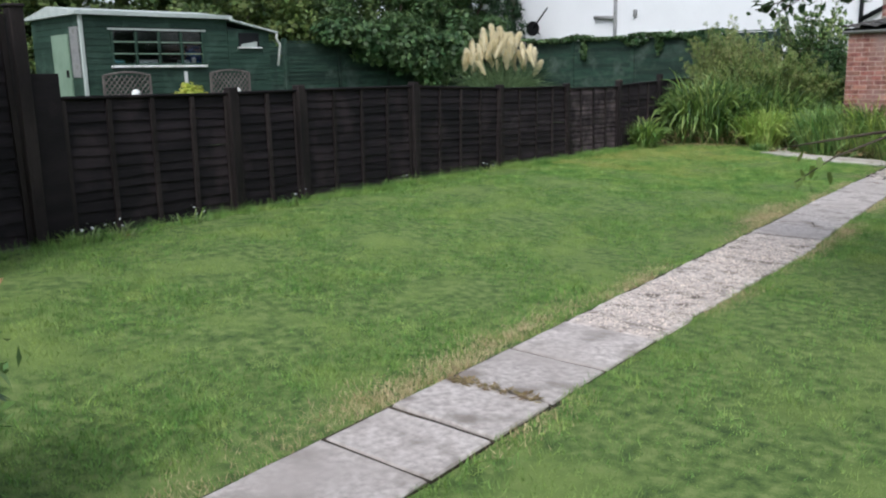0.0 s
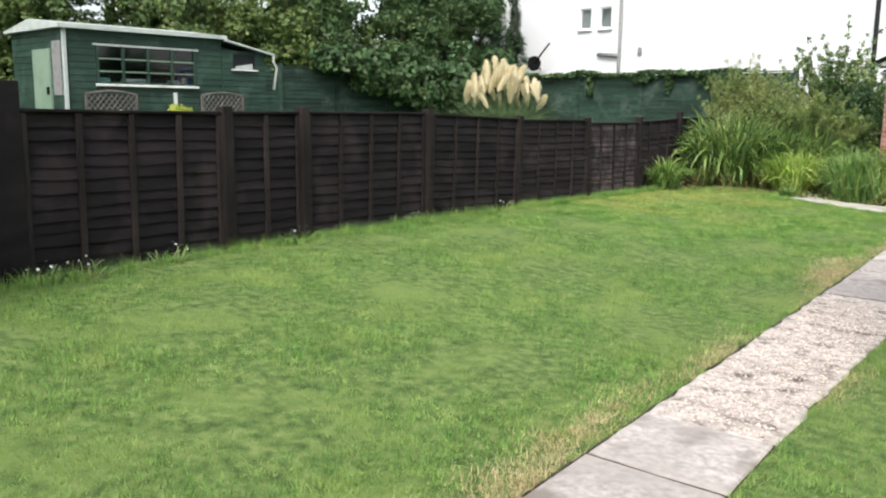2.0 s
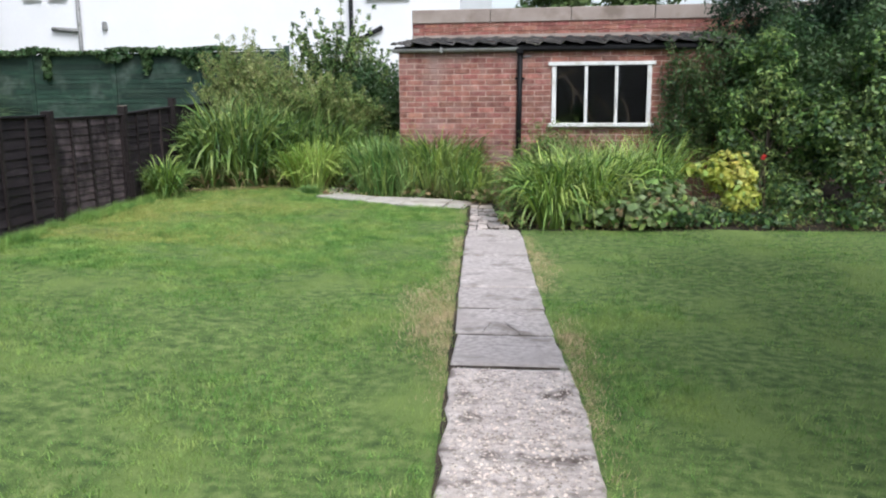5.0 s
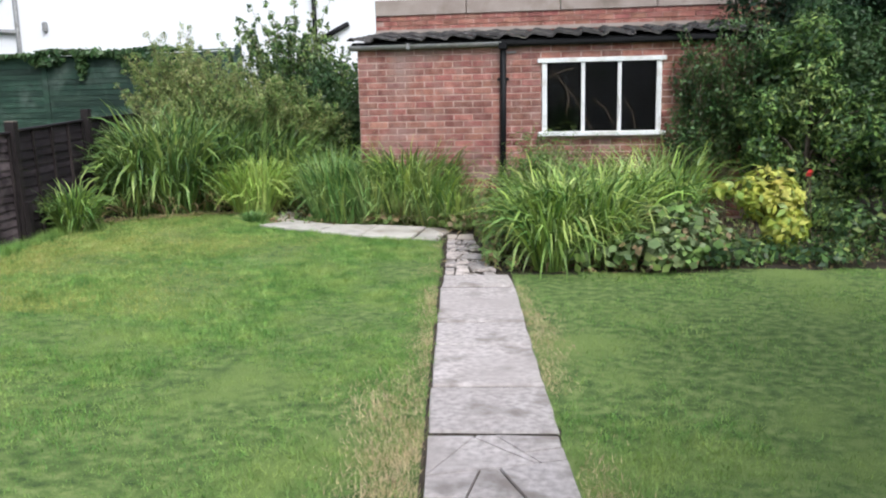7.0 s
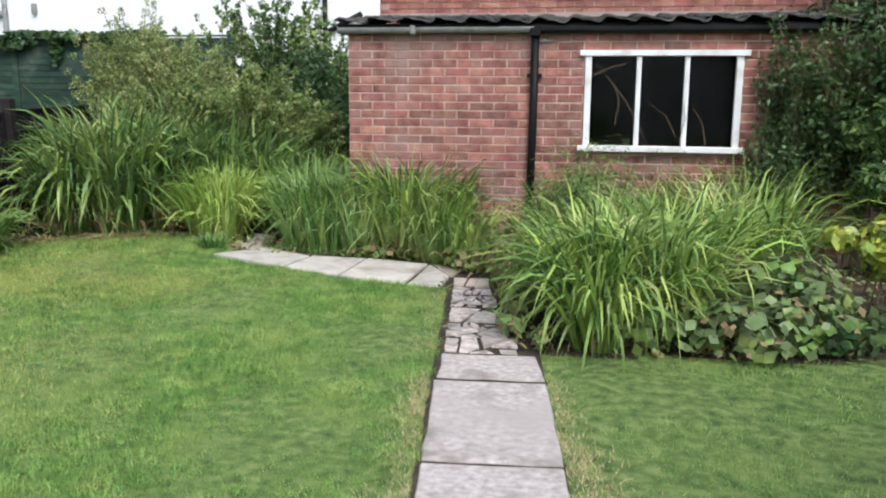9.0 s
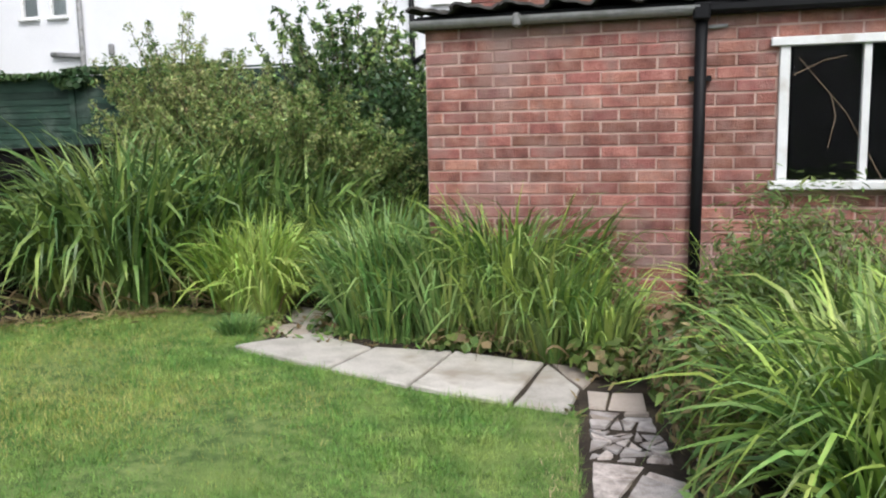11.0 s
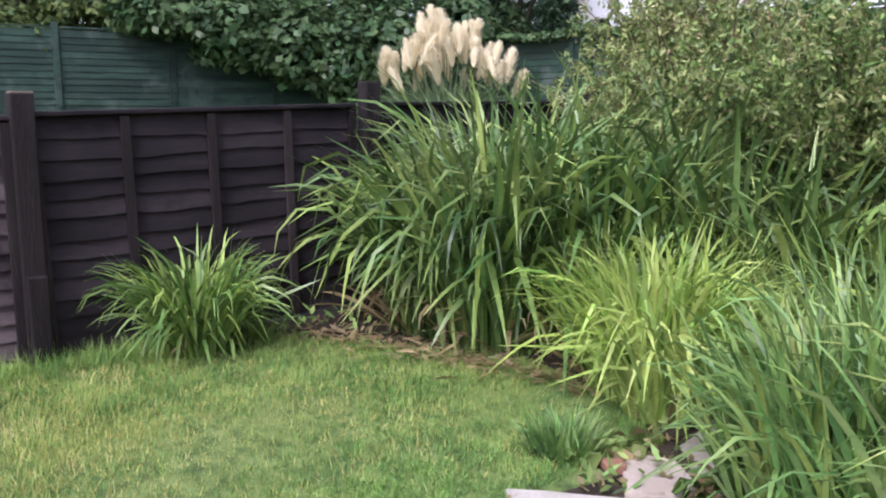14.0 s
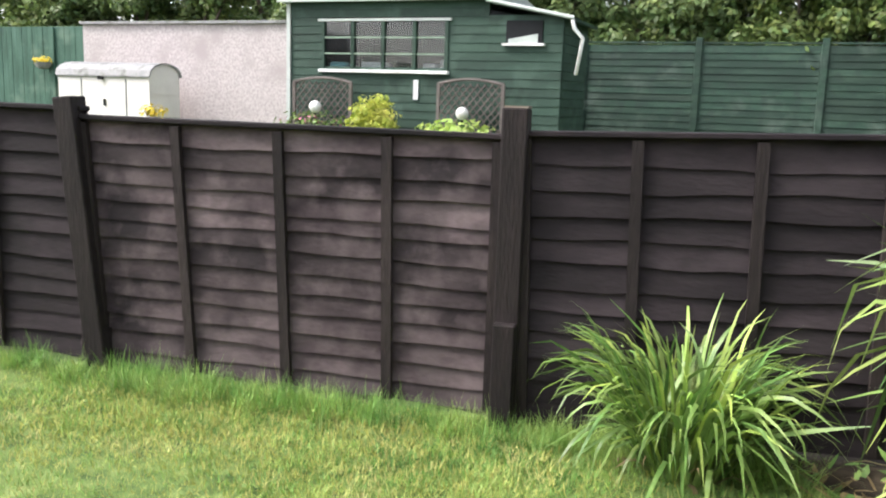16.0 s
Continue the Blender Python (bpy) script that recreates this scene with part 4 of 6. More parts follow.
part("body", extruded([(-12.5 + x, 1.62 + z) for x, z in ARCH] + [(-12.9, 0.0), (-12.1, 0.0)], -13.86, -11.72).mesh("body", M_BOXPLASTIC), bx)
part("lid", extruded([(-12.5 + x * 1.09, 1.61 + z * 1.12) for x, z in ARCH] + [(-12.5 + x * 1.01, 1.61 + z * 1.0) for x, z in reversed(ARCH)], -13.9, -11.68).mesh("lid", M_GREYGUT), bx, "grey curved lid")
part("lid_lip", Build().box((-12.075, -12.79, 1.60), (0.03, 2.2, 0.05)).mesh("lid_lip", M_GREYGUT, bevel=0.01), bx)
for y in (-13.3, -12.25):
    part("panel_joint", Build().box((-12.095, y, 0.8), (0.012, 0.018, 1.5)).mesh("panel_joint", M_GREYGUT), bx)
part("latch", Build().box((-12.06, -12.8, 1.56), (0.03, 0.12, 0.06)).mesh("latch", M_BLACK), bx)
part("handle", Build().box((-12.085, -12.75, 1.12), (0.03, 0.05, 0.12)).mesh("handle", M_BLACK, bevel=0.008), bx)
for z in (0.5, 0.9, 1.3):
    part("side_rib", Build().box((-12.5, -11.712, z), (0.7, 0.016, 0.02)).mesh("side_rib", M_BOXPLASTIC), bx)
gate = thing("green_gate", (-13.7, -16.6, 0.0), "green boarded gate beside the garage", "gate")
gb = Build().box((0, 0, 1.3), (0.03, 0.146, 2.64)).mesh("board", M_GATE, bevel=0.004)
for i in range(27):
    part("board", gb, gate, at=Matrix.Translation((-13.68 + 0.004 * (i % 2), -18.53 + i * 0.15, 0)))
for y in (-15.6, -17.4):
    part("cover_strip", Build().box((-13.64, y, 1.3), (0.04, 0.08, 2.6)).mesh("cover_strip", M_GATE, bevel=0.005), gate)
part("rail", Build().box((-13.73, -16.6, 1.3), (0.05, 4.0, 0.12)).mesh("rail", M_GATE), gate)
hb = thing("hanging_basket", (-13.5, -15.75, 1.72), "hanging basket of yellow flowers on the green gate", "basket")
part("bowl", Build().tube([(-13.5, -15.75, 1.74), (-13.5, -15.75, 1.78), (-13.5, -15.75, 1.88)], [0.06, 0.14, 0.19], 10).mesh("bowl", M_GREYGUT), hb)
v, q = leaf_cloud([(-13.5, -15.75, 1.92, 0.2, 0.2, 0.07)], 200, 0.03)
part("flowers", array_mesh("flowers", v, q, M_YFLOWER), hb, kind="stuff")

# ---- dark brown garden fence ----
u = Vector((FS, 1, 0)).normalized()
nrm = Vector((u.y, -u.x, 0))
ANG = math.atan2(-u.x, u.y)
fence = thing("garden_fence", (FX, FY, 0.1), "dark brown stained waney-lap timber panel fence", "fence")
post_rng = random.Random(11)


def fpoint(y, off=0.0, z=0.0):
    return Vector((fence_x(y), y, 0)) + nrm * off + Vector((0, 0, z))


def fence_post(y, top, w=0.095, lean=0.0, turn=0.0):
    h = top + 0.15
    part("post", Build().box((0, 0, h / 2 - 0.15), (w, w, h)).mesh("post", M_POST, bevel=0.006), fence, at=Matrix.Translation(fpoint(y + (0.12 if lean > 0.05 else 0), 0.03)) @ Matrix.Rotation(ANG + turn, 4, "Z") @ Matrix.Rotation(lean, 4, "X"))


def waney_slat(length, hgt, seed, mat):
    r = random.Random(seed)
    b = Build()
    n = 16
    ph = [r.uniform(0, 6.28) for _ in range(4)]
    for i in range(n + 1):
        t = i / n
        w = 0.006 * math.sin(t * 5 + ph[0]) + 0.0035 * math.sin(t * 14 + ph[1]) + 0.003 * math.sin(t * 31 + ph[2]) + r.uniform(-0.0015, 0.0015)
        y = (t - 0.5) * length
        b.v += [(0.0185, y, -hgt / 2 + w), (0.0, y, hgt / 2), (-0.008, y, hgt / 2), (0.007, y, -hgt / 2 + w)]
    for i in range(n):
        a, c = i * 4, i * 4 + 4
        b.f += [(a, c, c + 1, a + 1), (a + 2, c + 2, c + 3, a + 3), (a + 3, c + 3, c, a)]
    b.mi = [0] * len(b.f)
    return b.mesh("slat", mat)


SLATS = {}


def fence_panel(y0, y1, t0, t1, battens=3, slats=13, seed=0, mat=M_FENCE, rack=0.0, reach=0.0):
    """One waney-lap panel between two posts: overlapping boards, battens and a capping strip."""
    L = (y1 - y0) * math.hypot(1, FS) - 0.1
    mid = (y0 + y1) / 2
    zb = float(height(fence_x(mid) + 0.05, mid)) + 0.03
    zt = (t0 + t1) / 2
    tilt = math.atan2(t1 - t0, y1 - y0)
    base = Matrix.Translation(fpoint(mid)) @ Matrix.Rotation(ANG, 4, "Z") @ Matrix.Rotation(tilt, 4, "X")
    key = (round(L + reach, 2), mat.name)
    aside = -reach / 2
    p = (zt - zb - 0.012) / slats
    if key not in SLATS:
        SLATS[key] = [waney_slat(L + reach, 0.112, 40 + i, mat) for i in range(7)]
    r = random.Random(seed)
    for k in range(slats):
        part("slat", SLATS[key][(k * 3 + seed) % 7], fence, at=base @ Matrix.Translation((r.uniform(-0.003, 0.003), aside, zb + p * (k + 0.5) + r.uniform(-0.006, 0.006))) @ Matrix.Rotation(r.uniform(-0.008, 0.008), 4, "X") @ Matrix.Diagonal((1, 1, p * 1.18 / 0.112, 1)))
    for i in range(battens + 2):
        f = -0.5 + i / (battens + 1)
        f = max(-0.5 + 0.02 / L, min(0.5 - 0.02 / L, f))
        part("batten", Build().box((0, 0, 0), (0.024, 0.042, zt - zb - 0.02)).mesh("batten", M_POST), fence, at=base @ Matrix.Translation((0.027, f * L, (zt + zb) / 2 - 0.01)) @ Matrix.Rotation(r.uniform(-0.008, 0.008) + rack * (0.5 - f), 4, "X"))
    part("cap_strip", Build().box((0, 0, 0), (0.065, L + reach, 0.022)).mesh("cap_strip", M_FENCE, bevel=0.004), fence, at=base @ Matrix.Translation((0.012, aside, zt)))


posts = [(-12.53, 2.02), (-10.55, 1.38), (-9.66, 1.385), (-7.79, 1.38), (-5.87, 1.305), (-3.95, 1.29), (-2.04, 1.30), (-0.25, 1.385), (1.6, 1.38)]
for i, (y, top) in enumerate(posts):
    fence_post(y, top, 0.105 if i == 0 else 0.098, lean=(0.1 if i == 5 else post_rng.uniform(-0.012, 0.012)))
part("post_cap", Build().box((0, 0, 0), (0.13, 0.13, 0.03)).mesh("post_cap", M_POST, bevel=0.01), fence, at=Matrix.Translation(fpoint(-12.53, 0.03, 2.03)) @ Matrix.Rotation(ANG, 4, "Z"))
part("end_grain", Build().box((0, 0, 0), (0.09, 0.09, 0.008)).mesh("end_grain", M_COPING), fence, "pale weathered post top", at=Matrix.Translation(fpoint(-2.04, 0.03, 1.303)) @ Matrix.Rotation(ANG, 4, "Z"))
part("post_repair", Build().box((0, 0, 0.24), (0.05, 0.085, 0.5)).mesh("post_repair", M_POST, bevel=0.005), fence, "short repair stake bolted to the post", at=Matrix.Translation(fpoint(-2.04, 0.105)) @ Matrix.Rotation(ANG, 4, "Z"))
part("stub_board", Build().box((0, 0, 0.85), (0.06, 0.24, 1.36)).mesh("stub_board", M_FENCE, bevel=0.005), fence, at=Matrix.Translation(fpoint(-12.36, 0.02)) @ Matrix.Rotation(ANG, 4, "Z"))
fence_panel(-12.30, -10.55, 1.34, 1.325, 3, 12, 1)
fence_panel(-10.55, -9.66, 1.33, 1.33, 1, 12, 2)
fence_panel(-9.66, -7.79, 1.335, 1.33, 3, 12, 3)
fence_panel(-7.79, -5.87, 1.325, 1.26, 3, 12, 4)
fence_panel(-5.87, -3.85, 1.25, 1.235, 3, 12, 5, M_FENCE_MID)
fence_panel(-3.93, -2.04, 1.20, 1.19, 3, 13, 6, M_FENCE_WORN, rack=0.08, reach=0.08)
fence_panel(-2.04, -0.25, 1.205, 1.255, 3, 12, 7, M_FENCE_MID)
fence_panel(-0.25, 1.6, 1.26, 1.28, 3, 12, 8)
fence_panel(-13.75, -12.53, 1.97, 1.99, 1, 18, 9)
fence_post(-13.8, 2.0)
fence_panel(-15.7, -13.8, 1.97, 1.97, 3, 18, 10)

# ---- dark clad shed at the house end ----
cs = thing("clad_shed", (-1.6, -14.6, 0.15), "dark brown shed wall of overlapping feather-edge boards", "shed")
C0, CD = Vector((-0.5, -13.66, 0)), Vector((-0.5, -0.866, 0))
CN = Vector((0.866, -0.5, 0))
cang = math.atan2(-CD.x, CD.y)
cb = Build().box((0, 0, 0), (0.022, 2.2, 0.165), ry=-0.16).mesh("board", M_FENCE)
cm = C0 + CD * 1.1
for k in range(17):
    part("board", cb, cs, at=Matrix.Translation(cm + Vector((0, 0, 0.24 + k * 0.138))) @ Matrix.Rotation(math.atan2(CN.y, CN.x), 4, "Z") @ Matrix.Diagonal((-1, 1, 1, 1)) @ Matrix.Rotation(math.pi, 4, "Z"))
part("corner_post", Build().box((0, 0, 1.3), (0.07, 0.07, 2.4)).mesh("corner_post", M_FENCE, bevel=0.005), cs, at=Matrix.Translation(C0) @ Matrix.Rotation(math.atan2(CN.y, CN.x), 4, "Z"))
q1, q2 = C0 - CN * 0.04, C0 + CD * 2.2 - CN * 0.04
q3, q4 = q2 - CN * 0.8, q1 - CN * 0.8
part("wall", Build().prism([(p.x, p.y) for p in (q1, q4, q3, q2)], 0.0, 2.55).mesh("wall", M_FENCE), cs)

# ---- path ----
path = thing("garden_path", (2.2, -7, 0), "straight garden path of worn concrete slabs", "path", kind="structure")
pr = random.Random(5)


def slab(parent, pts, top, mat, name="slab", thick=0.06, label="", jit=0.012, tilt=0.006, follow=False):
    """A slab from its outline, with slightly uneven edges and a chamfered rim."""
    cxs, cys = sum(p[0] for p in pts) / len(pts), sum(p[1] for p in pts) / len(pts)
    ring = []
    for i, p in enumerate(pts):
        q = pts[(i + 1) % len(pts)]
        L = math.hypot(q[0] - p[0], q[1] - p[1])
        n = max(1, int(L / 0.13))
        for k in range(n):
            t = k / n
            ring.append((p[0] + (q[0] - p[0]) * t + pr.uniform(-jit, jit) * (0.4 if k == 0 else 1), p[1] + (q[1] - p[1]) * t + pr.uniform(-jit, jit) * (0.4 if k == 0 else 1)))
    b = Build()
    n = len(ring)
    tx, ty = pr.uniform(-tilt, tilt), pr.uniform(-tilt, tilt)
    lie = [float(height(x, y)) + 0.014 if follow else 0.0 for x, y in ring]
    b.v += [(x, y, top - thick) for x, y in ring]
    b.v += [(x, y, top - 0.008 + h + tx * (x - cxs) + ty * (y - cys)) for (x, y), h in zip(ring, lie)]
    b.v += [(cxs + (x - cxs) * 0.975, cys + (y - cys) * 0.975, top + h + tx * (x - cxs) + ty * (y - cys)) for (x, y), h in zip(ring, lie)]
    for i in range(n):
        j = (i + 1) % n
        b.f += [(i, j, n + j, n + i), (n + i, n + j, 2 * n + j, 2 * n + i)]
    b.f.append(tuple(range(2 * n, 3 * n)))
    b.mi = [0] * len(b.f)
    part(name, b.mesh(name, mat), parent, label)


def cleave(poly, px, py, ang):
    """The two parts of a convex outline on either side of a line."""
    nx, ny = -math.sin(ang), math.cos(ang)
    side = [(x - px) * nx + (y - py) * ny for x, y in poly]
    halves = [[], []]
    for i in range(len(poly)):
        j = (i + 1) % len(poly)
        halves[side[i] > 0].append(poly[i])
        if (side[i] > 0) != (side[j] > 0):
            f = side[i] / (side[i] - side[j])
            c = (poly[i][0] + (poly[j][0] - poly[i][0]) * f, poly[i][1] + (poly[j][1] - poly[i][1]) * f)
            halves[0].append(c)
            halves[1].append(c)
    return halves


def area(poly):
    return abs(sum(p[0] * q[1] - q[0] * p[1] for p, q in zip(poly, poly[1:] + poly[:1]))) / 2


def shatter(poly, least, most, rr, out):
    """Breaks an outline into angular pieces by cracks across its longest way."""
    if area(poly) < rr.uniform(least, most):
        out.append(poly)
        return
    i, j = max(((i, j) for i in range(len(poly)) for j in range(i)), key=lambda ij: math.dist(poly[ij[0]], poly[ij[1]]))
    along = math.atan2(poly[i][1] - poly[j][1], poly[i][0] - poly[j][0])
    f = rr.uniform(0.3, 0.7)
    mx, my = sum(p[0] for p in poly) / len(poly), sum(p[1] for p in poly) / len(poly)
    px, py = mx + (poly[i][0] - mx) * (f - 0.5) * 1.2, my + (poly[i][1] - my) * (f - 0.5) * 1.2
    for h in cleave(poly, px, py, along + math.pi / 2 + rr.uniform(-0.75, 0.75)):
        if len(h) > 2:
            shatter(h, least, most, rr, out)


def shards(parent, outline, least, most, gap, seed, mats, name, lift=0.006, tilt=0.02):
    rr = random.Random(seed)
    pieces = []
    shatter(outline, least, most, rr, pieces)
    for cell in pieces:
        if area(cell) < 0.0012:
            continue
        mx, my = sum(p[0] for p in cell) / len(cell), sum(p[1] for p in cell) / len(cell)
        pts = []
        for x, y in cell:
            d = max(0.02, math.hypot(x - mx, y - my))
            k = 1 - gap * rr.uniform(0.6, 1.6) / d
            pts.append((mx + (x - mx) * k, my + (y - my) * k))
        slab(parent, pts, rr.uniform(-lift, lift), rr.choice(mats), name, jit=0.004, tilt=tilt)


part("path_bed", Build().prism([(path_left(-17) - 0.02, -17), (path_right(-17) + 0.01, -17), (path_right(-1.1) + 0.01, -1.1), (path_left(-1.1) - 0.02, -1.1)], -0.08, -0.009).mesh("path_bed", M_SOIL), path, "dark soil bed between the slabs")
joints = [-17.0, -16.1, -15.2, -14.35, -13.62, -12.96, -12.54, -12.08, -11.55, -10.94]
for a, c in zip(joints, joints[1:]):
    slab(path, [(path_left(a), a + 0.014), (path_right(a), a + 0.060), (path_right(c), c + 0.032), (path_left(c), c - 0.014)], 0.006 + pr.uniform(-0.005, 0.005), M_SLAB, jit=0.005)
joints = [-10.94, -10.1, -9.25, -8.48, -7.6]
for a, c in zip(joints, joints[1:]):
    slab(path, [(path_left(a) + 0.0, a + 0.002), (path_right(a) - 0.0, a + 0.05), (path_right(c), c + 0.045), (path_left(c), c - 0.004)], 0.0, M_AGG, "crumbled_slab", label="crumbling slab with exposed pebbles", jit=0.016)
# cracked slabs
yA, yB, yC = -7.55, -6.95, -6.33
xl, xr = path_left, path_right
slab(path, [(xl(yA), yA + 0.015), (xr(yA), yA + 0.055), (xr(yB), yB - 0.005), (xl(yB) + 0.02, yB - 0.04)], 0.004, M_SLAB)
shards(path, [(xl(yB), yB + 0.01), (xr(yB), yB + 0.04), (xr(yC), yC + 0.02), (xl(yC), yC - 0.01)], 0.03, 0.12, 0.007, 9, [M_SLAB], "slab_fragment", 0.003, 0.006)
joints = [-6.33, -5.74, -5.02, -4.51, -3.52]
for a, c in zip(joints, joints[1:]):
    slab(path, [(xl(a), a + 0.017), (xr(a), a + 0.063), (xr(c), c + 0.029), (xl(c), c - 0.017)], 0.006 + pr.uniform(-0.004, 0.004), M_SLAB, jit=0.006)
slab(path, [(xl(-3.48) + 0.01, -3.48), (xr(-3.48) - 0.0, -3.44), (xr(-3.1) - 0.03, -3.06), (xl(-3.1) + 0.02, -3.1)], 0.004, M_SLAB)
# crazy broken stretch: angular pieces of several old slabs
for k, (ya, yb, wid, lo, hi) in enumerate(((-3.05, -2.74, 0.47, 0.008, 0.05), (-2.73, -2.42, 0.43, 0.004, 0.018), (-2.41, -2.02, 0.40, 0.025, 0.08), (-2.01, -1.66, 0.36, 0.003, 0.010), (-1.65, -1.40, 0.33, 0.008, 0.03), (-1.39, -1.10, 0.31, 0.02, 0.09))):
    shards(path, [(xl(ya) + 0.02, ya), (xl(ya) + wid, ya + 0.02), (xl(yb) + wid, yb + 0.01), (xl(yb) + 0.02, yb)], lo, hi, 0.017, 31 + k, [M_SLAB_OLD, M_AGG, M_SLAB_OLD] if k < 4 else [M_SLAB_OLD, M_SLAB_BUFF, M_SLAB_OLD], "broken_slab", 0.010, 0.05)
shards(path, [(xl(-2.0) + 0.46, -2.0), (xl(-2.0) + 0.68, -1.95), (xl(-1.6) + 0.66, -1.62), (xl(-1.6) + 0.44, -1.66)], 0.02, 0.05, 0.012, 50, [M_SLAB_BUFF, M_SLAB], "broken_slab", 0.006, 0.03)
# cross row of pale slabs
row = thing("slab_row", (0, -1, 0), "short row of pale concrete slabs edging the bed", "paving", kind="structure")
slab(row, [(-1.02, -0.84), (-0.295, -1.09), (-0.215, -0.60), (-0.72, -0.40)], 0.012, M_SLAB_PALE, jit=0.008, follow=True)
slab(row, [(-0.265, -1.10), (0.235, -1.25), (0.285, -0.53), (-0.19, -0.58)], 0.010, M_SLAB_PALE, jit=0.006, follow=True)
slab(row, [(0.262, -1.255), (0.815, -1.395), (0.868, -0.65), (0.31, -0.54)], 0.012, M_SLAB_PALE, jit=0.006, follow=True)
slab(row, [(0.845, -1.40), (1.115, -1.47), (1.13, -1.1), (0.9, -0.68)], 0.006, M_SLAB_PALE, jit=0.012, follow=True)
slab(row, [(1.02, -0.86), (1.14, -1.06), (1.2, -0.72), (0.92, -0.64)], 0.0, M_SLAB_BUFF, jit=0.012, follow=True)
slab(row, [(-1.07, -0.28), (-0.84, -0.50), (-0.73, -0.37), (-0.55, -0.42), (-0.60, -0.30), (-0.95, -0.17)], 0.004, M_SLAB_BUFF, jit=0.012, follow=True)
slab(row, [(-1.2, 0.0), (-0.98, -0.08), (-0.66, -0.30), (-0.62, 0.0), (-0.9, 0.35), (-1.15, 0.42)], -0.012, M_SLAB_PALE, jit=0.014, follow=True)

# ---- lawn blades ----
GRID = np.random.default_rng(77).uniform(-1, 1, (256, 256))


def wave(x, y, f, p):
    """A lumpy field between -1 and 1: smooth noise of about f lumps a metre, shifted by p."""
    c, d = math.cos(0.5 + p), math.sin(0.5 + p)
    u, w = (x * c - y * d) * f / 3.0 + p * 31, (x * d + y * c) * f / 3.0 + p * 17
    i, j = np.floor(u).astype(int), np.floor(w).astype(int)
    a, b = u - i, w - j
    a, b = a * a * (3 - 2 * a), b * b * (3 - 2 * b)
    i0, i1, j0, j1 = i % 256, (i + 1) % 256, j % 256, (j + 1) % 256
    return (GRID[i0, j0] * (1 - a) + GRID[i1, j0] * a) * (1 - b) + (GRID[i0, j1] * (1 - a) + GRID[i1, j1] * a) * b


def straw(x, y):
    """How far the turf beside the path is worn to straw, 0 to 1."""
    near = np.exp(-(np.minimum(np.abs(x - path_left(y)), np.abs(x - path_right(y))) / 0.12) ** 2)
    worn = (0.10 + 0.5 * wave(x * 0.3, y, 4.2, 0.7)) * near
    for dx, dy, sx, sy, w in ((-0.12, -6.7, 0.22, 0.5, 0.8), (-0.3, -6.0, 0.28, 0.3, 0.5), (-0.1, -3.0, 0.14, 0.2, 0.3), (-0.14, -11.4, 0.2, 0.9, 0.5), (-0.12, -12.8, 0.2, 0.6, 0.4), (0.72, -4.9, 0.14, 0.45, 0.7), (0.74, -7.0, 0.13, 0.4, 0.8), (-0.1, -9.4, 0.15, 0.3, 0.3)):
        worn = worn + w * np.exp(-((x - path_left(y) - dx) / sx) ** 2 - ((y - dy) / sy) ** 2)
    return np.clip(worn * (0.8 + 0.5 * wave(x, y, 20, 1.7)), 0, 1)


def lawn_blades(n, x0, x1, y0, y1):
    x, y = RNG.uniform(x0, x1, n), RNG.uniform(y0, y1, n)
    tuft = 0.5 * wave(x, y, 27, 0.4) + 0.35 * wave(x, y, 61, 1.1) + 0.35 * wave(x, y, 8, 2.0)
    k = on_lawn(x, y) & (RNG.random(n) < (0.82 + 0.3 * tuft) * (1 - 0.7 * straw(x, y)))
    x, y, tuft = x[k], y[k], tuft[k]
    n = len(x)
    az = 2.0 * wave(x, y, 14, 0.2) + 2.5 * wave(x, y, 40, 3.0) + RNG.normal(0, 1.9, n)
    tall = 0.022 + 0.020 * tuft + RNG.uniform(-0.005, 0.012, n)
    edge = np.minimum(np.abs(x - path_left(y)), np.abs(x - path_right(y)))
    tall = np.where(x < fence_x(y) + 0.28 + 0.14 * tuft, tall * 3.0, tall)
    tall = np.where(far_edge_left(x) - y < 0.15, tall * 1.5, tall)
    tall = np.where(edge < 0.05, tall * 1.3, tall)
    base = np.stack([x, y, height(x, y) - 0.004], -1)
    return strap_leaves(n, base, 0, np.maximum(tall, 0.012) * RNG.uniform(0.8, 1.5, n), RNG.uniform(0.005, 0.0095, n), RNG.uniform(0.25, 1.25, n), RNG.uniform(0.2, 1.0, n), 1, az)


for nm, n, box in (("lawn_grass", 395000, (-3.6, 3.3, -16.0, -6.0)), ("lawn_grass", 480000, (-3.6, 2.0, -6.0, 0.1)), ("lawn_grass", 195000, (1.8, 8.0, -14.0, -2.4))):
    v, q = lawn_blades(n, box[0], box[1], box[2], box[3])
    solid(nm, array_mesh(nm, v, q, M_GRASS), "short mown lawn grass with yellow worn patches", "grass", kind="stuff")

# yellower turf near the fence end
n = 150000
yx, yy = RNG.uniform(-3.3, 0.6, n), RNG.uniform(-4.8, -0.2, n)
k = on_lawn(yx, yy) & (RNG.random(n) < 0.5 + 0.6 * wave(yx, yy, 3.5, 0.9)) & (RNG.random(n) < np.clip((0.2 - yx) / 2.0, 0, 1))
yx, yy = yx[k], yy[k]
n = len(yx)
v, q = strap_leaves(n, np.stack([yx, yy, height(yx, yy)], -1), 0, RNG.uniform(0.022, 0.045, n), RNG.uniform(0.005, 0.0095, n), RNG.uniform(0.25, 1.2, n), RNG.uniform(0.2, 1.0, n), 1)
solid("yellowing_grass", array_mesh("yellowing_grass", v, q, M_YELLOWING), "yellowing lawn grass near the fence", "grass", kind="stuff")

